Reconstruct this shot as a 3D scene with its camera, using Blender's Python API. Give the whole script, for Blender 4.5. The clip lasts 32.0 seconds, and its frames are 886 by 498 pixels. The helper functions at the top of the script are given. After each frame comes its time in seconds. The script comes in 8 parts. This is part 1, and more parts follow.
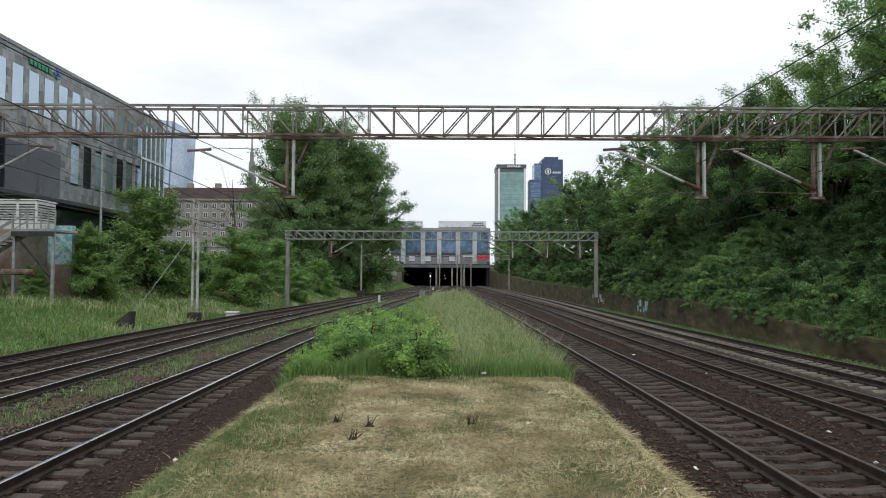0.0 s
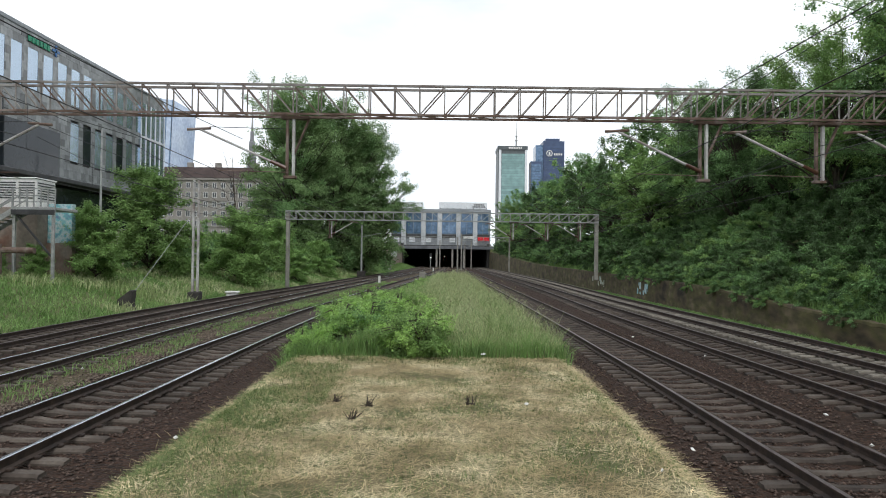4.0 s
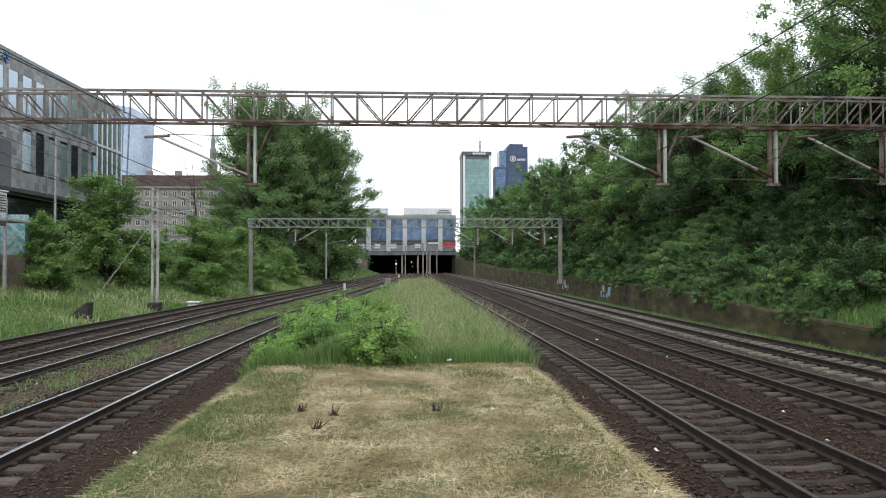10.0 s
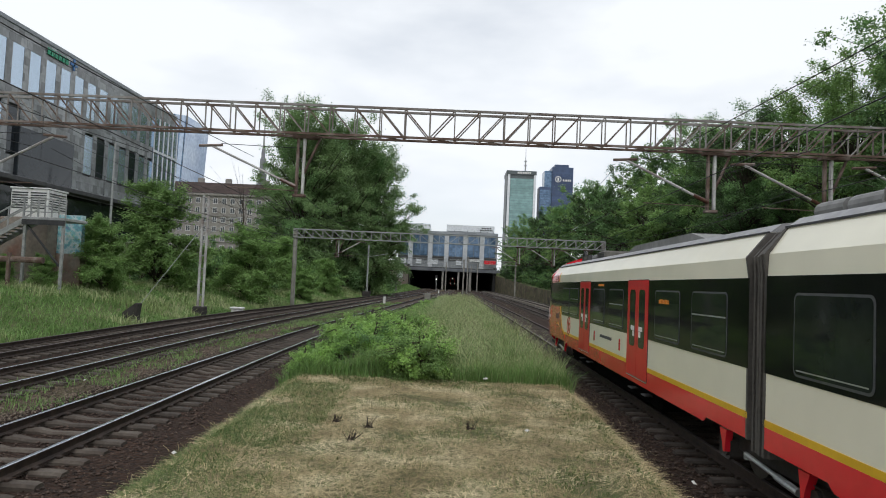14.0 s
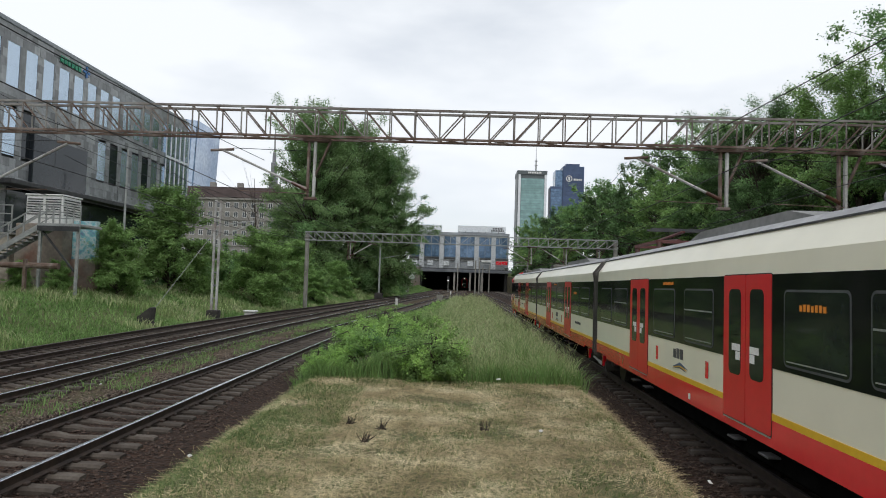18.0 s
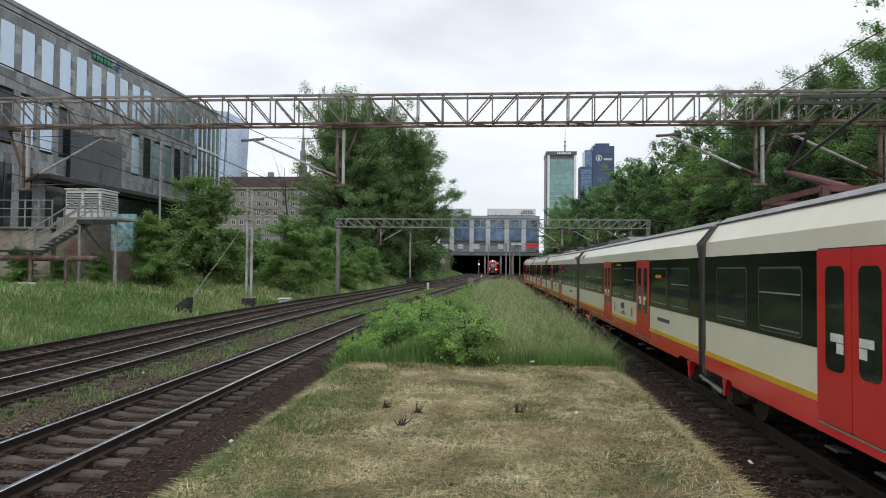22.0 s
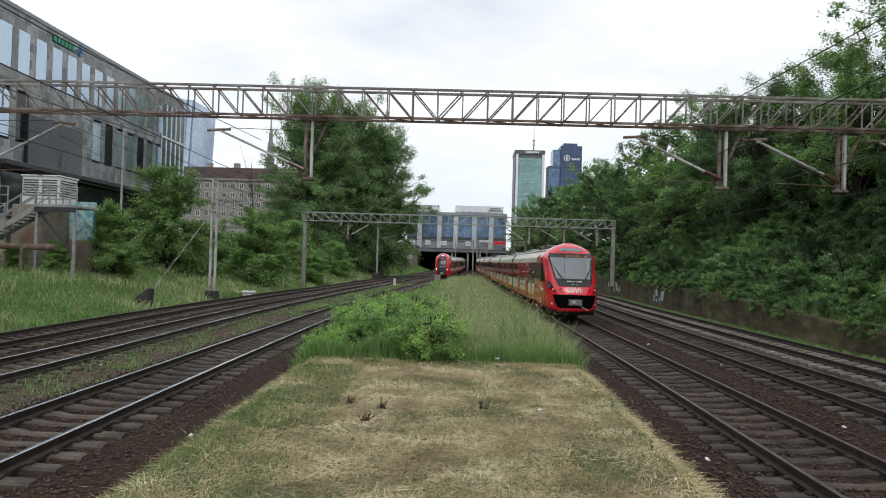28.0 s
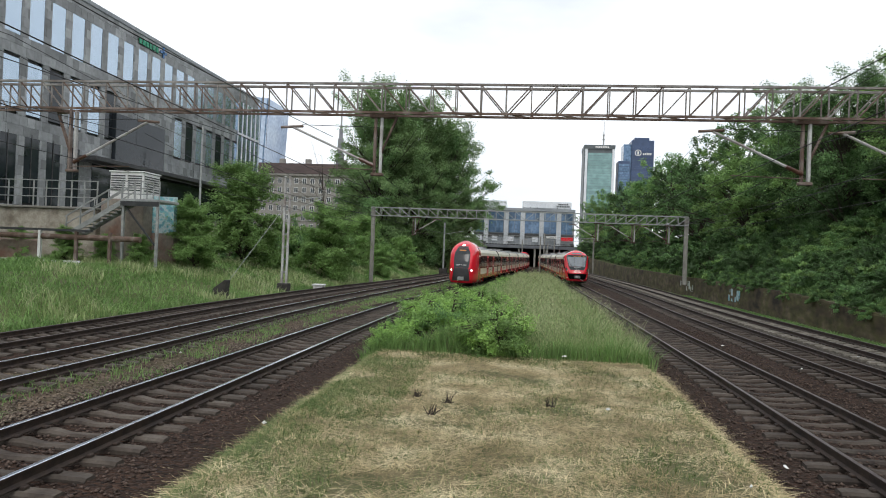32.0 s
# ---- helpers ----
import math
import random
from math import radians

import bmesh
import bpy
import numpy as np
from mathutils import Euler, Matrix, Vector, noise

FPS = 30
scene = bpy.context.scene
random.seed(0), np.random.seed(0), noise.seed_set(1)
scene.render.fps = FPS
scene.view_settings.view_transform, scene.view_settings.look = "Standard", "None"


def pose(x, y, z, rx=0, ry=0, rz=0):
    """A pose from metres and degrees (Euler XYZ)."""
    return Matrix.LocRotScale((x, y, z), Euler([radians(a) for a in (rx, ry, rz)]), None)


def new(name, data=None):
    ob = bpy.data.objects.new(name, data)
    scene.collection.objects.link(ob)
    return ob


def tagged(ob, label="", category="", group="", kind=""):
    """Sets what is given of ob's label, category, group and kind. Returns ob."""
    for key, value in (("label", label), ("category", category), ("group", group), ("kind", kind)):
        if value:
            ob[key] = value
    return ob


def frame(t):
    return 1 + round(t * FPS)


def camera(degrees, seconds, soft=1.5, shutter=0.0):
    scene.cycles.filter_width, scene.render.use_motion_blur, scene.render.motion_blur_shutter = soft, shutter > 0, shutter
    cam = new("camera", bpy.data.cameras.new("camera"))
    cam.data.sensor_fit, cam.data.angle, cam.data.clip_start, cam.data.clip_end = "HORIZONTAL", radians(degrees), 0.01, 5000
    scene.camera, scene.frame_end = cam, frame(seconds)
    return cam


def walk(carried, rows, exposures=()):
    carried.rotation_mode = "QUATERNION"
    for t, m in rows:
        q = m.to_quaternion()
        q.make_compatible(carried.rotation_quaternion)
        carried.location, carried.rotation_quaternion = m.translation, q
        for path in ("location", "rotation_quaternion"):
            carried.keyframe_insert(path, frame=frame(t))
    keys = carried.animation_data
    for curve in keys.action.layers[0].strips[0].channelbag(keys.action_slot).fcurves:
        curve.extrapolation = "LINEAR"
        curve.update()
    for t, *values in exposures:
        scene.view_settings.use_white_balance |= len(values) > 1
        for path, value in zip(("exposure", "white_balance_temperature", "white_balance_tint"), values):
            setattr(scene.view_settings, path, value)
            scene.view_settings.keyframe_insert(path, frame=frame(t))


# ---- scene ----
# ---------------------------------------------------------------- camera
cam = camera(67.06, 32.0, soft=1.0)
PATH = [
    (0, pose(-0.000, 0.002, 2.620, 92.30, -0.30, -0.00)),
    (0.5, pose(0.011, -0.021, 2.627, 92.12, 1.11, -0.58)),
    (1, pose(0.015, 0.017, 2.621, 92.06, 0.61, -2.73)),
    (1.5, pose(0.009, -0.002, 2.622, 91.92, 0.30, -3.28)),
    (2, pose(0.009, -0.005, 2.621, 91.47, -0.46, -2.88)),
    (2.5, pose(-0.006, 0.020, 2.613, 90.87, -0.86, -1.89)),
    (4.5, pose(0.011, 0.026, 2.613, 90.70, -0.65, 0.15)),
    (5, pose(0.021, 0.016, 2.613, 90.97, -0.73, -2.65)),
    (5.5, pose(0.036, 0.042, 2.615, 91.07, -0.26, -6.23)),
    (6, pose(0.029, 0.065, 2.609, 91.24, -0.39, -6.93)),
    (6.5, pose(0.026, 0.042, 2.611, 91.42, -0.56, -7.42)),
    (7, pose(0.028, 0.045, 2.613, 91.32, -0.53, -7.49)),
    (7.5, pose(0.026, 0.044, 2.613, 90.98, 0.06, -7.49)),
    (8, pose(0.022, 0.038, 2.613, 90.84, 0.18, -5.64)),
    (8.5, pose(0.022, 0.035, 2.613, 90.77, 0.15, -3.22)),
    (9, pose(0.027, 0.038, 2.614, 90.87, 0.53, -2.38)),
    (9.5, pose(0.028, 0.020, 2.621, 91.04, 0.22, -2.11)),
    (10, pose(0.029, 0.031, 2.621, 91.22, 0.15, -2.92)),
    (10.5, pose(0.037, 0.034, 2.617, 91.36, -0.31, -3.03)),
    (11, pose(0.030, 0.001, 2.620, 91.53, -1.03, -2.57)),
    (11.5, pose(0.034, -0.005, 2.631, 91.59, -2.39, -2.50)),
    (12, pose(0.036, -0.011, 2.628, 91.95, -3.46, -2.86)),
    (12.5, pose(0.025, -0.009, 2.620, 92.36, -3.68, -2.17)),
    (13, pose(0.023, 0.001, 2.615, 92.66, -3.34, -1.17)),
    (13.5, pose(0.024, -0.002, 2.619, 92.68, -2.87, -0.23)),
    (14, pose(0.026, -0.012, 2.625, 92.60, -2.50, 0.53)),
    (14.5, pose(0.027, -0.006, 2.621, 92.61, -2.39, 0.95)),
    (16.5, pose(0.020, -0.012, 2.625, 92.59, -1.74, 1.01)),
    (17, pose(0.022, -0.015, 2.624, 92.61, -1.68, 1.17)),
    (17.5, pose(0.017, -0.015, 2.625, 92.60, -1.74, 1.43)),
    (18, pose(0.026, -0.012, 2.625, 92.65, -1.83, 1.54)),
    (18.5, pose(0.005, -0.007, 2.617, 92.61, -1.88, 2.31)),
    (19, pose(0.004, -0.015, 2.627, 92.27, -1.05, 5.38)),
    (19.5, pose(0.006, -0.014, 2.622, 92.04, -0.18, 6.36)),
    (20, pose(0.007, -0.021, 2.627, 91.88, -0.27, 5.88)),
    (20.5, pose(0.009, -0.012, 2.627, 91.83, -0.23, 5.43)),
    (21, pose(0.006, -0.028, 2.627, 91.70, 0.18, 4.51)),
    (21.5, pose(0.003, -0.044, 2.631, 91.47, 0.02, 4.37)),
    (22, pose(0.004, -0.010, 2.626, 91.23, -0.54, 4.16)),
    (22.5, pose(0.015, -0.014, 2.619, 91.25, -1.30, 3.11)),
    (23, pose(0.010, -0.015, 2.625, 91.18, -1.86, 2.52)),
    (23.5, pose(0.011, -0.023, 2.629, 91.17, -1.91, 2.11)),
    (24, pose(0.011, -0.015, 2.624, 91.21, -1.69, 1.99)),
    (24.5, pose(0.011, -0.022, 2.628, 91.36, -1.47, 1.94)),
    (25, pose(0.017, -0.009, 2.627, 91.24, -0.80, 2.19)),
    (25.5, pose(0.008, -0.018, 2.630, 91.24, -1.55, 1.93)),
    (26, pose(0.006, -0.009, 2.624, 91.18, -2.14, 1.55)),
    (26.5, pose(0.001, -0.011, 2.622, 90.93, -2.31, 1.17)),
    (28.5, pose(-0.000, 0.002, 2.622, 90.96, -1.55, 1.43)),
    (29, pose(-0.002, -0.006, 2.626, 90.97, -1.39, 1.80)),
    (29.5, pose(-0.017, -0.021, 2.621, 90.93, -0.70, 4.86)),
    (30, pose(-0.019, -0.018, 2.618, 90.51, -0.08, 6.49)),
    (30.5, pose(-0.018, -0.010, 2.628, 90.12, 0.24, 7.62)),
    (31, pose(-0.015, 0.001, 2.626, 90.07, -0.71, 8.09)),
    (31.5, pose(-0.011, -0.003, 2.624, 90.20, -1.96, 7.50)),
    (32, pose(-0.017, -0.007, 2.625, 90.37, -2.30, 7.02)),
]
EXPOSURES = [(0, -0.3), (2, -0.26), (5, 0.0), (8, 0.02), (11, 0.02), (12.5, -0.18), (13, -0.28), (14.5, -0.37), (19, -0.38), (22, -0.36), (24, -0.34), (26, -0.32), (29, -0.24), (31, -0.12), (32, -0.12)]
walk(cam, PATH, EXPOSURES)

# ---------------------------------------------------------------- world: bright overcast, thin cloud with some blue in it
world = bpy.data.worlds.new("overcast_sky")
scene.world = world
world.use_nodes = True
wn, wl = world.node_tree.nodes, world.node_tree.links
wn.clear()
w_out = wn.new("ShaderNodeOutputWorld")
w_bg = wn.new("ShaderNodeBackground")
w_sky = wn.new("ShaderNodeTexSky")
w_sky.sky_type = "NISHITA"
w_sky.sun_disc = False
w_sky.sun_elevation, w_sky.sun_rotation = radians(52), radians(185)
w_gain = wn.new("ShaderNodeMix")
w_gain.data_type, w_gain.blend_type = "RGBA", "MULTIPLY"
w_gain.inputs[0].default_value = 1.0
w_gain.inputs[7].default_value = (0.12, 0.12, 0.12, 1)
w_tex = wn.new("ShaderNodeTexCoord")
w_map = wn.new("ShaderNodeMapping")
w_map.inputs["Scale"].default_value = (1.0, 1.0, 3.0)
w_noise = wn.new("ShaderNodeTexNoise")
w_noise.inputs["Scale"].default_value = 2.6
w_noise.inputs["Detail"].default_value = 6
w_ramp = wn.new("ShaderNodeMapRange")
w_ramp.inputs[1].default_value, w_ramp.inputs[2].default_value = 0.3, 0.55
w_ramp.inputs[3].default_value, w_ramp.inputs[4].default_value = 0.66, 0.98
w_mix = wn.new("ShaderNodeMix")
w_mix.data_type = "RGBA"
w_mix.inputs[7].default_value = (1.26, 1.31, 1.37, 1)
wl.new(w_sky.outputs[0], w_gain.inputs[6])
wl.new(w_tex.outputs["Generated"], w_map.inputs[0])
wl.new(w_map.outputs[0], w_noise.inputs["Vector"])
wl.new(w_noise.outputs[0], w_ramp.inputs[0])
wl.new(w_ramp.outputs[0], w_mix.inputs[0])
wl.new(w_gain.outputs[2], w_mix.inputs[6])
wl.new(w_mix.outputs[2], w_bg.inputs[0])
w_bg.inputs[1].default_value = 1.0
wl.new(w_bg.outputs[0], w_out.inputs[0])

sun_data = bpy.data.lights.new("sun", "SUN")
sun_data.energy, sun_data.angle, sun_data.color = 0.95, radians(25), (1.0, 0.97, 0.92)
sun = new("sun", sun_data)
sun.matrix_world = pose(0, 0, 60, 38, 0, 185 - 180)

# ---------------------------------------------------------------- materials


def socket(node, name):
    return node.inputs[name]


def mat(name, colors, scale=4.0, rough=0.75, metal=0.0, bump=0.0, bump_scale=None, fine=None, rand=0.0, island=0.0,
        detail=6.0, stretch=(1, 1, 1), spec=0.5, coat=0.0, leaf=0.0, own=False, amp=0.17):
    """Colours blended by coarse and fine noise in object space, with relief, and random value by object or island."""
    m = bpy.data.materials.new(name)
    m.use_nodes = True
    n, l = m.node_tree.nodes, m.node_tree.links
    b = n["Principled BSDF"]
    b.inputs["Roughness"].default_value = rough
    b.inputs["Metallic"].default_value = metal
    b.inputs["Specular IOR Level"].default_value = 0.2 if leaf else spec
    b.inputs["Coat Weight"].default_value = coat
    geo = n.new("ShaderNodeNewGeometry")
    mp = n.new("ShaderNodeMapping")
    mp.inputs["Scale"].default_value = stretch
    l.new(n.new("ShaderNodeTexCoord").outputs["Object"] if own else geo.outputs["Position"], mp.inputs[0])
    tex = n.new("ShaderNodeTexNoise")
    tex.inputs["Scale"].default_value = scale
    tex.inputs["Detail"].default_value = detail
    l.new(mp.outputs[0], tex.inputs["Vector"])
    ramp = n.new("ShaderNodeValToRGB")
    els = ramp.color_ramp.elements
    k = len(colors)
    while len(els) < k:
        els.new(0.5)
    for i, c in enumerate(colors):
        els[i].position = 0.5 if k == 1 else 0.3 + 0.4 * i / (k - 1)
        els[i].color = (*c, 1)
    l.new(tex.outputs[0], ramp.inputs[0])
    col = ramp.outputs[0]
    t2 = n.new("ShaderNodeTexNoise")
    t2.inputs["Scale"].default_value = fine or scale * 9
    t2.inputs["Detail"].default_value = 4
    l.new(mp.outputs[0], t2.inputs["Vector"])
    val = n.new("ShaderNodeMapRange")
    val.inputs[1].default_value, val.inputs[2].default_value = 0.3, 0.7
    val.inputs[3].default_value, val.inputs[4].default_value = 1 - amp, 1 + amp * 0.95
    l.new(t2.outputs[0], val.inputs[0])
    fac = val.outputs[0]
    for amount, kind in ((rand, "ob"), (island, "is")):
        if amount:
            src = n.new("ShaderNodeObjectInfo").outputs["Random"] if kind == "ob" else geo.outputs["Random Per Island"]
            r = n.new("ShaderNodeMapRange")
            r.inputs[3].default_value, r.inputs[4].default_value = 1 - amount, 1 + amount
            l.new(src, r.inputs[0])
            mul = n.new("ShaderNodeMath")
            mul.operation = "MULTIPLY"
            l.new(fac, mul.inputs[0])
            l.new(r.outputs[0], mul.inputs[1])
            fac = mul.outputs[0]
    hsv = n.new("ShaderNodeHueSaturation")
    l.new(col, hsv.inputs["Color"])
    l.new(fac, hsv.inputs["Value"])
    l.new(hsv.outputs[0], b.inputs["Base Color"])
    if bump:
        t3 = n.new("ShaderNodeTexNoise")
        t3.inputs["Scale"].default_value = bump_scale or scale * 6
        t3.inputs["Detail"].default_value = 5
        l.new(mp.outputs[0], t3.inputs["Vector"])
        bm_ = n.new("ShaderNodeBump")
        bm_.inputs["Strength"].default_value = bump
        bm_.inputs["Distance"].default_value = 0.02
        l.new(t3.outputs[0], bm_.inputs["Height"])
        l.new(bm_.outputs[0], b.inputs["Normal"])
    if leaf:
        tr = n.new("ShaderNodeBsdfTranslucent")
        l.new(hsv.outputs[0], tr.inputs[0])
        mx = n.new("ShaderNodeMixShader")
        mx.inputs[0].default_value = leaf
        out = n["Material Output"]
        l.new(b.outputs[0], mx.inputs[1])
        l.new(tr.outputs[0], mx.inputs[2])
        l.new(mx.outputs[0], out.inputs[0])
    return m


def glow(name, color, strength):
    m = bpy.data.materials.new(name)
    m.use_nodes = True
    b = m.node_tree.nodes["Principled BSDF"]
    b.inputs["Base Color"].default_value = (*color, 1)
    b.inputs["Emission Color"].default_value = (*color, 1)
    b.inputs["Emission Strength"].default_value = strength
    return m


def stony(name, dark, light, size, mix_col=None, mix_scale=0.6, bump=1.0):
    """Crushed stone: cells with their own tone, edges sunk, and a second colour in patches."""
    m = bpy.data.materials.new(name)
    m.use_nodes = True
    n, l = m.node_tree.nodes, m.node_tree.links
    b = n["Principled BSDF"]
    b.inputs["Roughness"].default_value = 0.9
    b.inputs["Specular IOR Level"].default_value = 0.25
    geo = n.new("ShaderNodeNewGeometry")
    vor = n.new("ShaderNodeTexVoronoi")
    vor.inputs["Scale"].default_value = size
    l.new(geo.outputs["Position"], vor.inputs["Vector"])
    sep = n.new("ShaderNodeSeparateColor")
    l.new(vor.outputs["Color"], sep.inputs[0])
    ramp = n.new("ShaderNodeValToRGB")
    ramp.color_ramp.elements[0].color, ramp.color_ramp.elements[1].color = (*dark, 1), (*light, 1)
    l.new(sep.outputs[0], ramp.inputs[0])
    col = ramp.outputs[0]
    if mix_col:
        t = n.new("ShaderNodeTexNoise")
        t.inputs["Scale"].default_value = mix_scale
        t.inputs["Detail"].default_value = 8
        t.inputs["Roughness"].default_value = 0.7
        l.new(geo.outputs["Position"], t.inputs["Vector"])
        r = n.new("ShaderNodeMapRange")
        r.inputs[1].default_value, r.inputs[2].default_value = 0.45, 0.62
        l.new(t.outputs[0], r.inputs[0])
        mx = n.new("ShaderNodeMix")
        mx.data_type = "RGBA"
        mx.inputs[7].default_value = (*mix_col, 1)
        l.new(r.outputs[0], mx.inputs[0])
        l.new(col, mx.inputs[6])
        col = mx.outputs[2]
    l.new(col, b.inputs["Base Color"])
    bp = n.new("ShaderNodeBump")
    bp.invert = True
    bp.inputs["Strength"].default_value = bump
    bp.inputs["Distance"].default_value = 0.05
    l.new(vor.outputs["Distance"], bp.inputs["Height"])
    l.new(bp.outputs[0], b.inputs["Normal"])
    return m


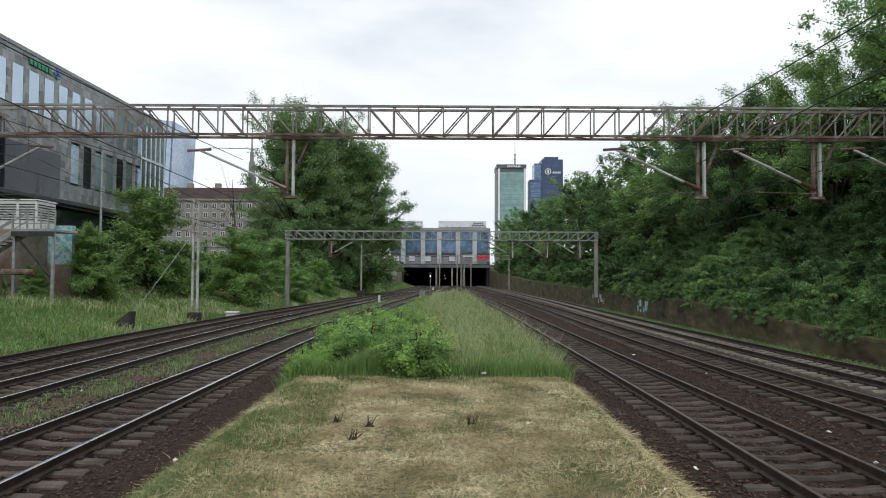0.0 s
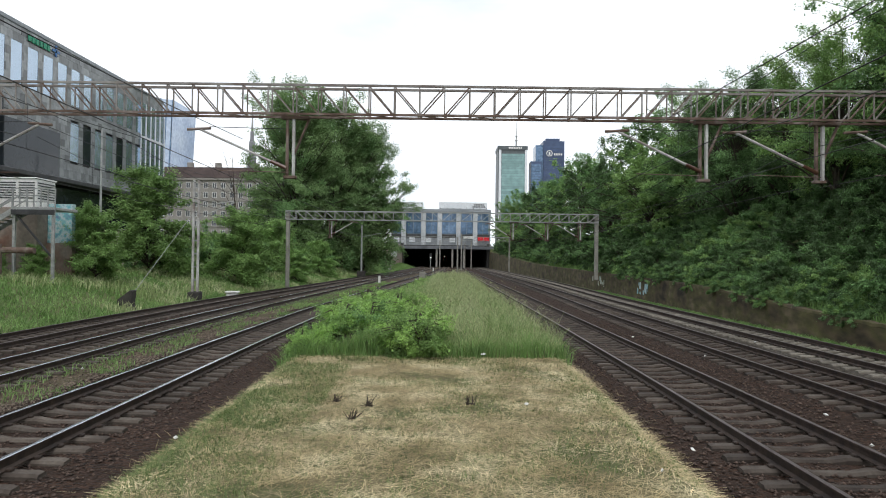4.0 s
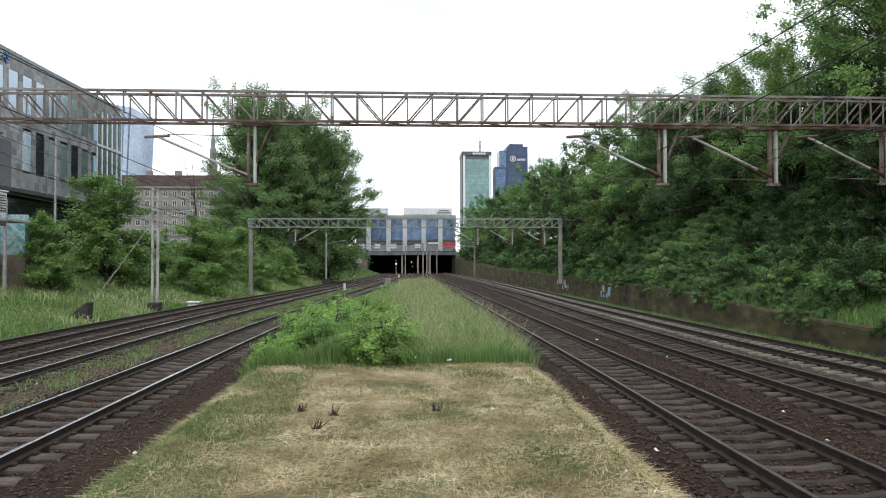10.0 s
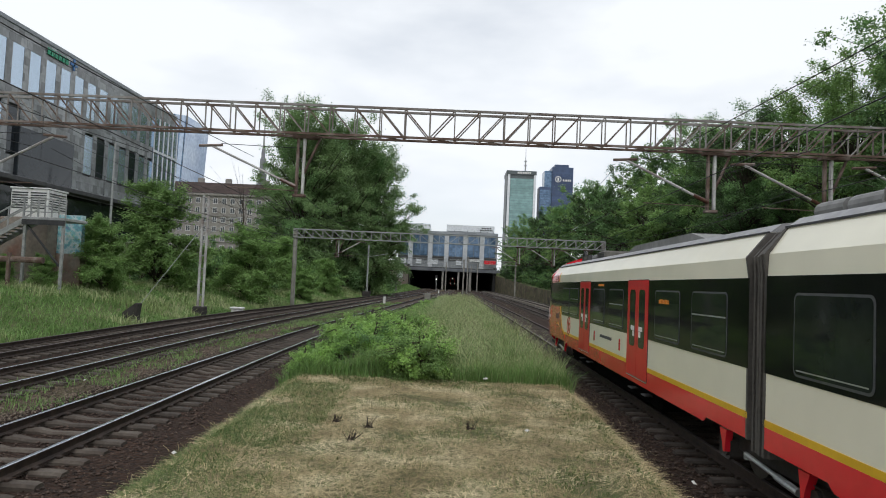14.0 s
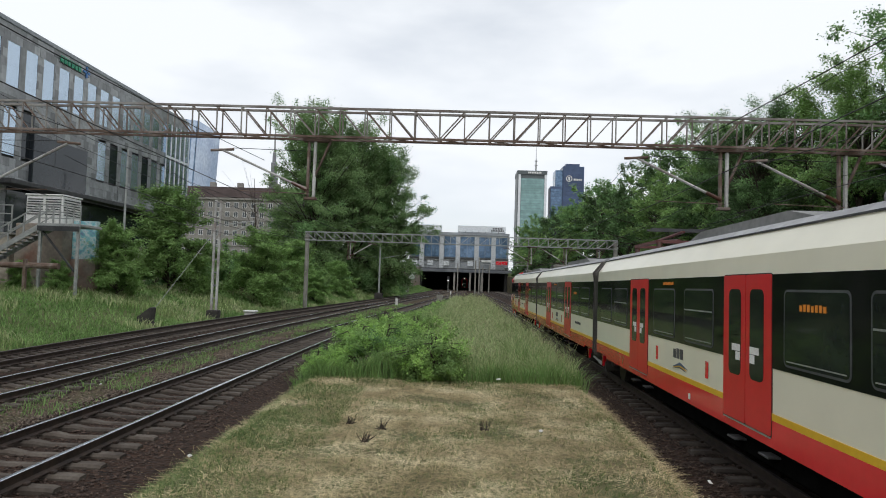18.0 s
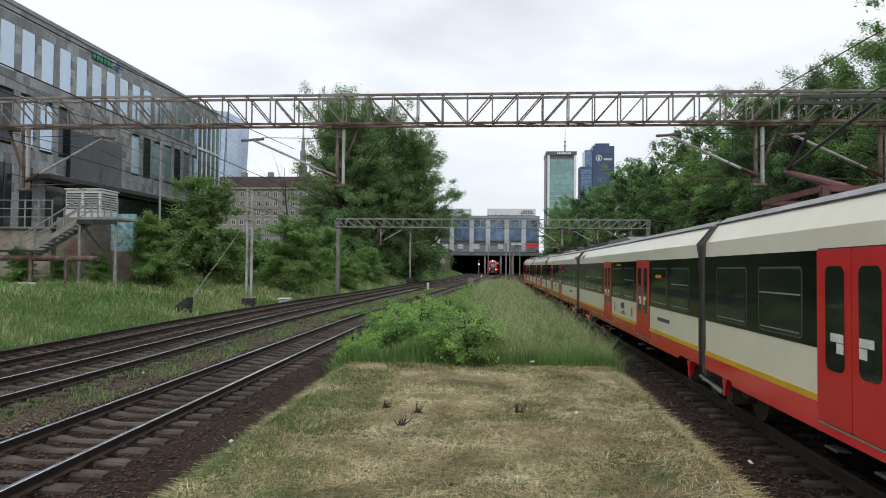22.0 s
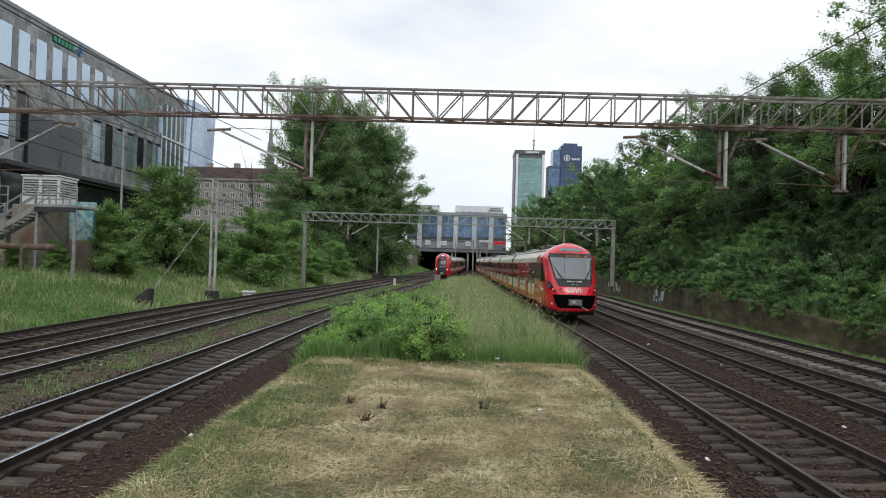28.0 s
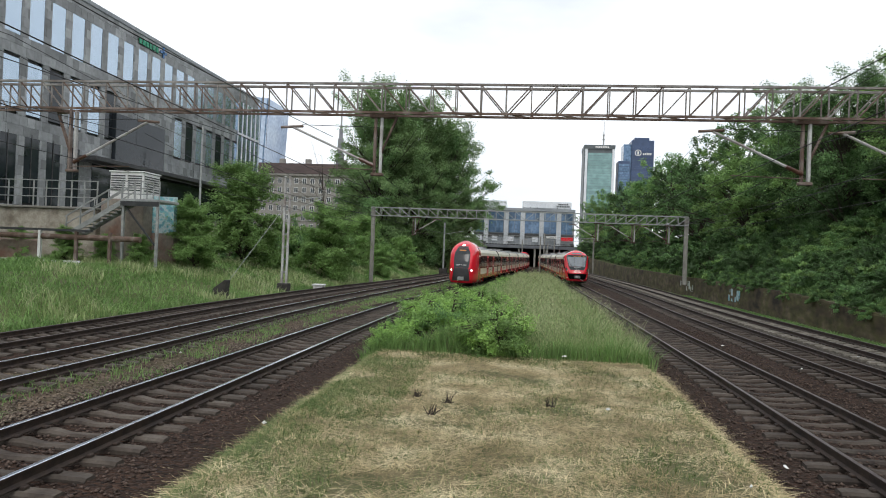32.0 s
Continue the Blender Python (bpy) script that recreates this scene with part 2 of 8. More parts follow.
M = {
    "ballast_brown": stony("brown_ballast", (0.011, 0.0065, 0.0043), (0.066, 0.036, 0.0235), 17, (0.033, 0.019, 0.0128)),
    "ballast_grey": stony("grey_ballast", (0.03, 0.025, 0.02), (0.12, 0.104, 0.086), 17, (0.04, 0.028, 0.021)),
    "ballast_weedy": stony("weedy_ballast", (0.045, 0.031, 0.022), (0.185, 0.132, 0.092), 17, (0.07, 0.068, 0.032), 0.5),
    "stone": mat("loose_stones", [(0.05, 0.03, 0.022), (0.1, 0.07, 0.055)], 30, 0.9, island=0.5),
    "stone_pale": mat("pale_dusty_stones", [(0.07, 0.052, 0.038), (0.2, 0.16, 0.12)], 30, 0.9, island=0.55),
    "soil": mat("soil_and_moss", [(0.07, 0.13, 0.03), (0.1, 0.13, 0.038), (0.11, 0.1, 0.05)], 0.8, 0.95, bump=0.6),
    "mown": mat("mown_dry_grass_floor", [(0.085, 0.105, 0.034), (0.105, 0.11, 0.042), (0.135, 0.12, 0.054), (0.19, 0.16, 0.082)], 1.3, 0.95,
                bump=1.0, bump_scale=55, fine=45, amp=0.5),
    "rail_side": mat("rusty_rail_side", [(0.025, 0.018, 0.016), (0.06, 0.04, 0.03)], 6, 0.75, 0.3, bump=0.2),
    # Worn bright steel, its blue cast painting the sky's reflection.
    "rail_top": mat("worn_sky_tinted_rail_top", [(0.62, 0.64, 0.7), (0.76, 0.78, 0.84)], 3, 0.2, 0.95),
    "rail_top_rusty": mat("dull_rail_top", [(0.09, 0.07, 0.065), (0.14, 0.12, 0.115)], 5, 0.45, 0.6),
    "sleeper": mat("dirty_concrete_sleeper", [(0.036, 0.027, 0.021), (0.068, 0.054, 0.043), (0.1, 0.084, 0.069)], 2.5, 0.9, bump=0.4, rand=0.25),
    "sleeper_brown": mat("brown_dusted_sleeper", [(0.028, 0.02, 0.0155), (0.055, 0.042, 0.033), (0.085, 0.07, 0.057)], 2.5, 0.9, bump=0.4, rand=0.3),
    "sleeper_pale": mat("pale_concrete_sleeper", [(0.11, 0.098, 0.08), (0.2, 0.18, 0.15)], 2.5, 0.9, bump=0.4, rand=0.2),
    "concrete": mat("weathered_concrete", [(0.2, 0.19, 0.17), (0.32, 0.31, 0.28)], 1.2, 0.9, bump=0.3),
    "wall_old": mat("stained_retaining_wall", [(0.022, 0.017, 0.011), (0.08, 0.06, 0.034), (0.075, 0.07, 0.026), (0.13, 0.1, 0.062), (0.055, 0.046, 0.031)], 0.8, 0.95,
                    bump=0.7, stretch=(1, 0.45, 1), fine=2.6, amp=0.45),
    "steel_white": mat("worn_white_painted_steel", [(0.11, 0.075, 0.06), (0.2, 0.18, 0.165), (0.31, 0.3, 0.285)], 1.1, 0.7, bump=0.15),
    "steel_pale": mat("pale_weathered_paint", [(0.24, 0.2, 0.18), (0.42, 0.41, 0.4), (0.56, 0.56, 0.55)], 1.1, 0.65, bump=0.1),
    "rubble": mat("pale_rubble_masonry", [(0.22, 0.19, 0.15), (0.38, 0.34, 0.28), (0.5, 0.46, 0.39)], 1.6, 0.9, bump=0.6),
    "deck_grey": mat("dark_grey_deck_concrete", [(0.1, 0.11, 0.125), (0.17, 0.18, 0.195)], 0.4, 0.85),
    "spire_stone": mat("hazy_spire_stone", [(0.16, 0.165, 0.18), (0.23, 0.235, 0.25)], 0.2, 0.85),
    "steel_rust": mat("rust_streaked_steel", [(0.06, 0.035, 0.025), (0.13, 0.085, 0.065), (0.24, 0.2, 0.18)], 1.8, 0.8, bump=0.2),
    "steel_grey": mat("galvanised_steel", [(0.25, 0.26, 0.255), (0.4, 0.41, 0.4)], 2.5, 0.6, 0.2),
    "steel_dark": mat("dark_painted_steel", [(0.03, 0.032, 0.035), (0.07, 0.07, 0.072)], 3, 0.6, 0.2),
    "wire": mat("dark_copper_wire", [(0.015, 0.015, 0.017), (0.03, 0.03, 0.03)], 8, 0.7, 0.2),
    "insulator": mat("brown_insulator", [(0.06, 0.025, 0.015), (0.1, 0.045, 0.03)], 8, 0.3),
    # Near-black without gloss, colours deep shade directly onto the surface.
    "void": mat("painted_shade_black", [(0.003, 0.003, 0.003), (0.006, 0.006, 0.006)], 5, 1.0, spec=0.0),
    "black": mat("matt_black", [(0.012, 0.012, 0.013), (0.022, 0.022, 0.022)], 5, 0.6),
    "white": mat("chalky_white_paint", [(0.62, 0.62, 0.6), (0.78, 0.78, 0.76)], 4, 0.6),
    "yellow_paint": mat("faded_yellow_paint", [(0.5, 0.3, 0.04), (0.62, 0.42, 0.08)], 6, 0.6),
    "bark": mat("rough_bark", [(0.035, 0.028, 0.02), (0.09, 0.07, 0.055)], 6, 0.95, bump=0.8, stretch=(1, 1, 0.3)),
    "leaf_dark": mat("dark_green_leaves", [(0.055, 0.105, 0.040), (0.11, 0.18, 0.074)], 0.9, 0.55, island=0.3, rand=0.22, leaf=0.3),
    "leaf_mid": mat("mid_green_leaves", [(0.115, 0.22, 0.077), (0.205, 0.35, 0.139)], 0.9, 0.55, island=0.3, rand=0.22, leaf=0.3),
    "leaf_light": mat("light_green_leaves", [(0.17, 0.29, 0.086), (0.27, 0.42, 0.145)], 0.9, 0.55, island=0.3, rand=0.22, leaf=0.3),
    # Brighter copy of the light leaves, with the look of being lit painted in.
    "leaf_lit": mat("sun_brightened_leaves", [(0.2, 0.34, 0.105), (0.31, 0.47, 0.165)], 0.9, 0.55, island=0.3, rand=0.15, leaf=0.4),
    "leaf_grey": mat("soft_green_poplar_leaves", [(0.155, 0.255, 0.1), (0.24, 0.36, 0.15)], 0.2, 0.6, island=0.22, leaf=0.35),
    "leaf_weed": mat("bright_weed_leaves", [(0.27, 0.46, 0.106), (0.4, 0.6, 0.198)], 1.2, 0.6, island=0.26, leaf=0.35),
    "grass_tall": mat("tall_seeding_grass", [(0.25, 0.34, 0.125), (0.4, 0.46, 0.23), (0.54, 0.56, 0.34)], 0.5, 0.7, island=0.3, leaf=0.3),
    "grass_mown": mat("short_mown_grass", [(0.12, 0.185, 0.059), (0.23, 0.285, 0.125)], 0.9, 0.7, island=0.35, leaf=0.3),
    "seed_head": mat("pale_seed_heads", [(0.26, 0.31, 0.14), (0.36, 0.38, 0.2), (0.36, 0.33, 0.2)], 0.7, 0.8, island=0.3, leaf=0.3),
    "grass_green": mat("fresh_green_grass", [(0.15, 0.27, 0.082), (0.26, 0.4, 0.145)], 0.35, 0.7, island=0.28, leaf=0.3),
    "straw": mat("cut_straw", [(0.26, 0.2, 0.095), (0.48, 0.39, 0.215), (0.76, 0.66, 0.42)], 1.0, 0.85, island=0.42),
    "dead_wood": mat("dead_twigs", [(0.03, 0.022, 0.016), (0.06, 0.045, 0.035)], 12, 0.9),
    # buildings
    "granite": mat("grey_granite_panels", [(0.165, 0.175, 0.178), (0.265, 0.275, 0.28)], 0.35, 0.35, island=0.42, fine=3),
    "granite_joint": mat("dark_cladding_joint", [(0.05, 0.05, 0.05), (0.07, 0.07, 0.07)], 2, 0.8),
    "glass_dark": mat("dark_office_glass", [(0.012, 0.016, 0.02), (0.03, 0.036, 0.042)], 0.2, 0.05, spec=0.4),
    # Blue-tinted mirror glass; the pale sky reflection is put into its tint.
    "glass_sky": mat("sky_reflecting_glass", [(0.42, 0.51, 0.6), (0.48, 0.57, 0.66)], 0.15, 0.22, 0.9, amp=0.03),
    "glass_blue": mat("blue_curtain_wall_glass", [(0.05, 0.1, 0.17), (0.18, 0.28, 0.42)], 0.35, 0.15, 0.3, amp=0.4, fine=1.5),
    "glass_pale": mat("pale_blue_tower_glass", [(0.4, 0.5, 0.66), (0.55, 0.63, 0.75)], 0.1, 0.15, 0.3),
    "glass_green": mat("green_grey_tower_glass", [(0.17, 0.29, 0.28), (0.23, 0.36, 0.35)], 0.02, 0.2, 0.3, island=0.12),
    "navy": mat("navy_tower_cladding", [(0.028, 0.05, 0.11), (0.045, 0.075, 0.15)], 0.02, 0.35, island=0.15),
    "tower_dark": mat("dark_tower_stripe", [(0.07, 0.085, 0.09), (0.1, 0.115, 0.12)], 0.05, 0.5),
    "plaster_old": mat("sooty_beige_plaster", [(0.2, 0.186, 0.17), (0.29, 0.272, 0.252)], 0.2, 0.9),
    "roof_brown": mat("dark_brown_roof", [(0.05, 0.038, 0.036), (0.08, 0.06, 0.056)], 0.4, 0.9, spec=0.1),
    "window_old": mat("pale_window_frames", [(0.55, 0.55, 0.54), (0.7, 0.7, 0.69)], 2, 0.4),
    "window_dark": mat("dark_old_window_glass", [(0.04, 0.045, 0.05), (0.09, 0.1, 0.11)], 1, 0.15),
    "panel_white": mat("white_metal_panels", [(0.6, 0.63, 0.66), (0.72, 0.74, 0.76)], 0.3, 0.5),
    "column_white": mat("pale_column_paint", [(0.42, 0.44, 0.46), (0.56, 0.58, 0.6)], 0.3, 0.7),
    "facade_grey": mat("grey_facade_band", [(0.22, 0.24, 0.26), (0.32, 0.34, 0.36)], 0.3, 0.7),
    "green_sign": mat("green_sign_enamel", [(0.01, 0.22, 0.12), (0.02, 0.3, 0.16)], 1, 0.5),
    "blue_sign": mat("blue_sign_enamel", [(0.05, 0.15, 0.4), (0.06, 0.2, 0.45)], 1, 0.5),
    "graffiti": mat("graffiti_paint", [(0.1, 0.36, 0.42), (0.5, 0.58, 0.6), (0.16, 0.42, 0.46), (0.14, 0.2, 0.32)], 2.6, 0.8, detail=3),
    "mural": mat("pale_mural_paint", [(0.12, 0.2, 0.15), (0.55, 0.58, 0.52), (0.3, 0.36, 0.3)], 1.1, 0.8, detail=2),
    "tunnel": mat("dark_tunnel_concrete", [(0.018, 0.018, 0.018), (0.04, 0.038, 0.036)], 0.4, 0.95),
    "boulder": mat("dark_concrete_block", [(0.03, 0.028, 0.025), (0.06, 0.055, 0.05)], 3, 0.95, bump=0.5),
    "brick_wall": mat("stained_brick_and_plaster", [(0.22, 0.1, 0.07), (0.28, 0.24, 0.2), (0.14, 0.12, 0.1)], 0.5, 0.9, bump=0.3),
    # train
    "red": mat("signal_red_train_paint", [(0.66, 0.013, 0.028), (0.74, 0.018, 0.037)], 0.7, 0.22, spec=0.5, coat=0.6, own=True, amp=0.04),
    "door_red": mat("red_door_paint", [(0.57, 0.013, 0.022), (0.64, 0.018, 0.028)], 0.9, 0.35, coat=0.2, own=True, amp=0.04),
    "cream": mat("cream_train_paint", [(0.74, 0.71, 0.57), (0.8, 0.77, 0.63)], 0.25, 0.35, coat=0.2, fine=1.2, own=True, amp=0.04),
    "yellow": mat("yellow_stripe_paint", [(0.66, 0.38, 0.02), (0.75, 0.45, 0.03)], 1.5, 0.4, own=True, amp=0.04),
    "band": mat("black_window_band", [(0.006, 0.007, 0.007), (0.011, 0.012, 0.012)], 0.6, 0.08, spec=0.15, own=True, amp=0.04),
    "pane": mat("tinted_train_window", [(0.01, 0.013, 0.012), (0.024, 0.03, 0.027)], 0.7, 0.05, spec=0.22, own=True),
    "seal": mat("rubber_window_seal", [(0.05, 0.055, 0.058), (0.08, 0.085, 0.09)], 4, 0.5, own=True),
    "roof_grey": mat("dusty_grey_roof", [(0.24, 0.24, 0.25), (0.36, 0.36, 0.37)], 0.6, 0.6, own=True),
    "equip": mat("dirty_roof_equipment", [(0.08, 0.075, 0.065), (0.17, 0.16, 0.14)], 1.5, 0.7, own=True),
    "bellows": mat("grey_rubber_bellows", [(0.055, 0.05, 0.045), (0.095, 0.086, 0.078)], 2, 0.8, own=True),
    "bogie": mat("grimy_bogie_steel", [(0.02, 0.018, 0.016), (0.055, 0.048, 0.042)], 3, 0.7, 0.3, own=True),
    "wheel": mat("worn_wheel_steel", [(0.1, 0.09, 0.08), (0.17, 0.155, 0.14)], 4, 0.5, 0.7, own=True),
    "alu": mat("bright_aluminium", [(0.42, 0.43, 0.44), (0.55, 0.56, 0.57)], 4, 0.35, 0.7, own=True),
    "screen": mat("windscreen_glass", [(0.19, 0.205, 0.21), (0.24, 0.255, 0.26)], 0.3, 0.05, 0.75, spec=1.0, coat=0.5, own=True, amp=0.04),
    "screen_dark": mat("dark_windscreen_glass", [(0.02, 0.022, 0.024), (0.04, 0.044, 0.047)], 0.5, 0.1, 0.1, own=True),
    "screen_black": mat("black_screen_surround", [(0.012, 0.013, 0.014), (0.02, 0.021, 0.022)], 0.5, 0.15, own=True),
    "lamp_glass": mat("smoked_lamp_glass", [(0.03, 0.032, 0.035), (0.06, 0.063, 0.066)], 5, 0.1, 0.2, own=True),
    "pan_red": mat("dull_red_pantograph_paint", [(0.1, 0.03, 0.028), (0.17, 0.06, 0.055)], 4, 0.6, own=True),
    "roof_cover": mat("dusty_roof_cover", [(0.15, 0.15, 0.145), (0.24, 0.24, 0.235)], 0.9, 0.65, own=True),
    "logo_grey": mat("dark_grey_lettering", [(0.06, 0.06, 0.065), (0.09, 0.09, 0.095)], 3, 0.5, own=True),
    "logo_blue": mat("blue_grey_swoosh", [(0.05, 0.09, 0.16), (0.08, 0.12, 0.2)], 3, 0.5, own=True),
    "bonnet": mat("silver_grey_bonnet", [(0.18, 0.19, 0.2), (0.26, 0.27, 0.28)], 1, 0.35, 0.4, own=True),
    "lens": mat("clear_lamp_lens", [(0.35, 0.36, 0.36), (0.5, 0.5, 0.5)], 6, 0.1, 0.3, own=True),
    "tail_red": glow("lit_red_tail_lamp", (1.0, 0.03, 0.02), 3.0),
    "head_white": glow("lit_white_headlamp", (1.0, 0.96, 0.85), 9.0),
    "amber": glow("lit_amber_display", (0.6, 0.2, 0.02), 0.1),
    "signal_white": glow("lit_signal_lamp", (1.0, 0.95, 0.85), 6.0),
}

# ---------------------------------------------------------------- mesh helpers


class Mesh:
    """Collects plain shapes and makes one mesh of them."""

    def __init__(self):
        self.v, self.f = [], []

    def add(self, verts, faces):
        k = len(self.v)
        self.v += [tuple(p) for p in verts]
        self.f += [tuple(i + k for i in q) for q in faces]
        return self

    def box(self, x0, y0, z0, x1, y1, z1, m=None, chamfer=0.0):
        c = min(chamfer, 0.45 * min(abs(x1 - x0), abs(y1 - y0), abs(z1 - z0)))
        if c <= 0:
            vs = [(x, y, z) for z in (z0, z1) for y in (y0, y1) for x in (x0, x1)]
            fs = [(0, 2, 3, 1), (4, 5, 7, 6), (0, 1, 5, 4), (2, 6, 7, 3), (0, 4, 6, 2), (1, 3, 7, 5)]
        else:
            ring = lambda a: [(x0 + a, y0), (x1 - a, y0), (x1, y0 + a), (x1, y1 - a), (x1 - a, y1), (x0 + a, y1), (x0, y1 - a), (x0, y0 + a)]
            inner = [(min(max(x, x0 + c), x1 - c), min(max(y, y0 + c), y1 - c)) for x, y in ring(c)]
            vs = [(x, y, z0) for x, y in inner] + [(x, y, z0 + c) for x, y in ring(c)] + [(x, y, z1 - c) for x, y in ring(c)] + [(x, y, z1) for x, y in inner]
            fs = [tuple(reversed(range(8))), tuple(range(24, 32))]
            for a in range(3):
                fs += [(a * 8 + i, a * 8 + (i + 1) % 8, a * 8 + 8 + (i + 1) % 8, a * 8 + 8 + i) for i in range(8)]
        if m is not None:
            vs = [m @ Vector(p) for p in vs]
        return self.add(vs, fs)

    def tube(self, a, b, r0, r1=None, n=6):
        r1 = r0 if r1 is None else r1
        a, b = Vector(a), Vector(b)
        d = b - a
        if d.length < 1e-6:
            return self
        q = d.to_track_quat("Z", "Y")
        ring = [q @ Vector((math.cos(2 * math.pi * i / n), math.sin(2 * math.pi * i / n), 0)) for i in range(n)]
        vs = [a + p * r0 for p in ring] + [b + p * r1 for p in ring]
        fs = [(i, (i + 1) % n, n + (i + 1) % n, n + i) for i in range(n)] + [tuple(reversed(range(n))), tuple(range(n, 2 * n))]
        return self.add(vs, fs)

    def bar(self, a, b, w, h=None):
        """A square bar from a to b."""
        h = h or w
        a, b = Vector(a), Vector(b)
        d = b - a
        q = d.to_track_quat("Y", "Z")
        m = Matrix.Translation(a) @ q.to_matrix().to_4x4()
        return self.box(-w / 2, 0, -h / 2, w / 2, d.length, h / 2, m)

    def prism(self, outline, x0, x1, axis="x"):
        """Outline of (u, v) pushed along an axis: x: (y, z); y: (x, z); z: (x, y)."""
        n = len(outline)
        put = {"x": lambda u, v, w: (w, u, v), "y": lambda u, v, w: (u, w, v), "z": lambda u, v, w: (u, v, w)}[axis]
        vs = [put(u, v, x0) for u, v in outline] + [put(u, v, x1) for u, v in outline]
        fs = [(i, (i + 1) % n, n + (i + 1) % n, n + i) for i in range(n)] + [tuple(reversed(range(n))), tuple(range(n, 2 * n))]
        return self.add(vs, fs)

    def loft(self, rings, cap=True, closed=True):
        n = len(rings[0])
        vs = [p for r in rings for p in r]
        fs = []
        for a in range(len(rings) - 1):
            for i in range(n if closed else n - 1):
                j = (i + 1) % n
                fs.append((a * n + i, a * n + j, a * n + n + j, a * n + n + i))
        if cap:
            fs += [tuple(reversed(range(n))), tuple(range(len(vs) - n, len(vs)))]
        return self.add(vs, fs)

    def data(self, name, material=None, smooth=False):
        me = bpy.data.meshes.new(name)
        me.from_pydata(self.v, [], self.f)
        bm = bmesh.new()
        bm.from_mesh(me)
        bmesh.ops.recalc_face_normals(bm, faces=bm.faces)
        bm.to_mesh(me)
        bm.free()
        if material:
            me.materials.append(M[material])
        if smooth:
            me.polygons.foreach_set("use_smooth", [True] * len(me.polygons))
            me.set_sharp_from_angle(angle=radians(38))
        return me


def thing(name, label, category, group="", at=None, kind=""):
    ob = new(name)
    ob.empty_display_size = 0.2
    if at is not None:
        ob.matrix_world = at
    return tagged(ob, label, category, group, kind)


def part(name, mesh, material, parent, label="", smooth=False, kind=""):
    data = mesh.data(name, material, smooth) if isinstance(mesh, Mesh) else mesh
    ob = new(name, data)
    ob.parent = parent
    return tagged(ob, label, kind=kind)


def single(name, mesh, material, label, category, group="", kind="", smooth=False, at=None):
    ob = new(name, mesh.data(name, material, smooth) if isinstance(mesh, Mesh) else mesh)
    if at is not None:
        ob.matrix_world = at
    return tagged(ob, label, category, group, kind)


def raw(name, verts, faces, material):
    me = bpy.data.meshes.new(name)
    verts, faces = np.asarray(verts, np.float32), np.asarray(faces, np.int32)
    k = faces.shape[1]
    me.vertices.add(len(verts))
    me.vertices.foreach_set("co", verts.ravel())
    me.loops.add(faces.size)
    me.loops.foreach_set("vertex_index", faces.ravel())
    me.polygons.add(len(faces))
    me.polygons.foreach_set("loop_start", np.arange(0, faces.size, k, dtype=np.int32))
    me.update(calc_edges=True)
    me.materials.append(M[material])
    return me


def smooth_table(keys):
    ts, vs = np.array([k[0] for k in keys], float), np.array([k[1] for k in keys], float)
    d = np.gradient(vs, ts)

    def at(t):
        t = np.clip(np.asarray(t, float), ts[0], ts[-1])
        i = np.clip(np.searchsorted(ts, t, "right") - 1, 0, len(ts) - 2)
        h = ts[i + 1] - ts[i]
        u = (t - ts[i]) / h
        return ((2 * u**3 - 3 * u**2 + 1) * vs[i] + (u**3 - 2 * u**2 + u) * h * d[i] + (-2 * u**3 + 3 * u**2) * vs[i + 1] + (u**3 - u**2) * h * d[i + 1])
    return at


# ---------------------------------------------------------------- the plan: rail level, tracks, ground


def rail_z(y):
    return -0.48 * (1 - np.exp(-np.maximum(y, 0) / 43.0))


TRACKS = {
    "a": smooth_table([(-90, -14.0), (0, -14.1), (17, -14.1), (31, -14.6), (48, -14.45), (64, -13.5), (95, -11.9), (140, -9.4), (221, -6.9), (420, -6.9)]),
    "b": smooth_table([(-90, -10.5), (0, -10.55), (15, -10.6), (26, -10.95), (40, -11.0), (55, -10.5), (90, -8.7), (140, -5.7), (221, -3.0), (420, -3.0)]),
    "c": smooth_table([(-90, -6.3), (0, -6.3), (12, -6.55), (25, -6.72), (37, -6.65), (46, -6.35), (62, -5.75), (86, -4.5), (140, -1.6), (221, 0.9), (420, 1.0)]),
    "d": smooth_table([(-90, 5.4), (0, 5.4), (8, 5.46), (16, 5.63), (25, 5.74), (58, 5.9), (92, 5.78), (155, 5.4), (221, 4.9), (420, 4.9)]),
    "e": smooth_table([(-90, 9.15), (0, 9.15), (14, 9.3), (25, 9.4), (38, 9.6), (58, 10.1), (92, 10.3), (150, 9.8), (221, 8.8), (420, 8.8)]),
    "f": smooth_table([(-90, 12.6), (0, 12.6), (20, 12.65), (48, 13.1), (80, 14.0), (145, 13.9), (221, 12.4), (420, 12.4)]),
}
WALL_X = smooth_table([(-90, 15.3), (15, 15.4), (30, 15.5), (50, 15.9), (80, 16.9), (150, 16.9), (221, 15.2), (420, 15.2)])
WALL_Z = smooth_table([(-90, 0.3), (15, 0.4), (26, 0.5), (32, 0.75), (40, 1.05), (50, 1.15), (75, 1.2), (130, 1.7), (221, 4.5), (420, 4.5)])
PORTAL_Y = 221.0


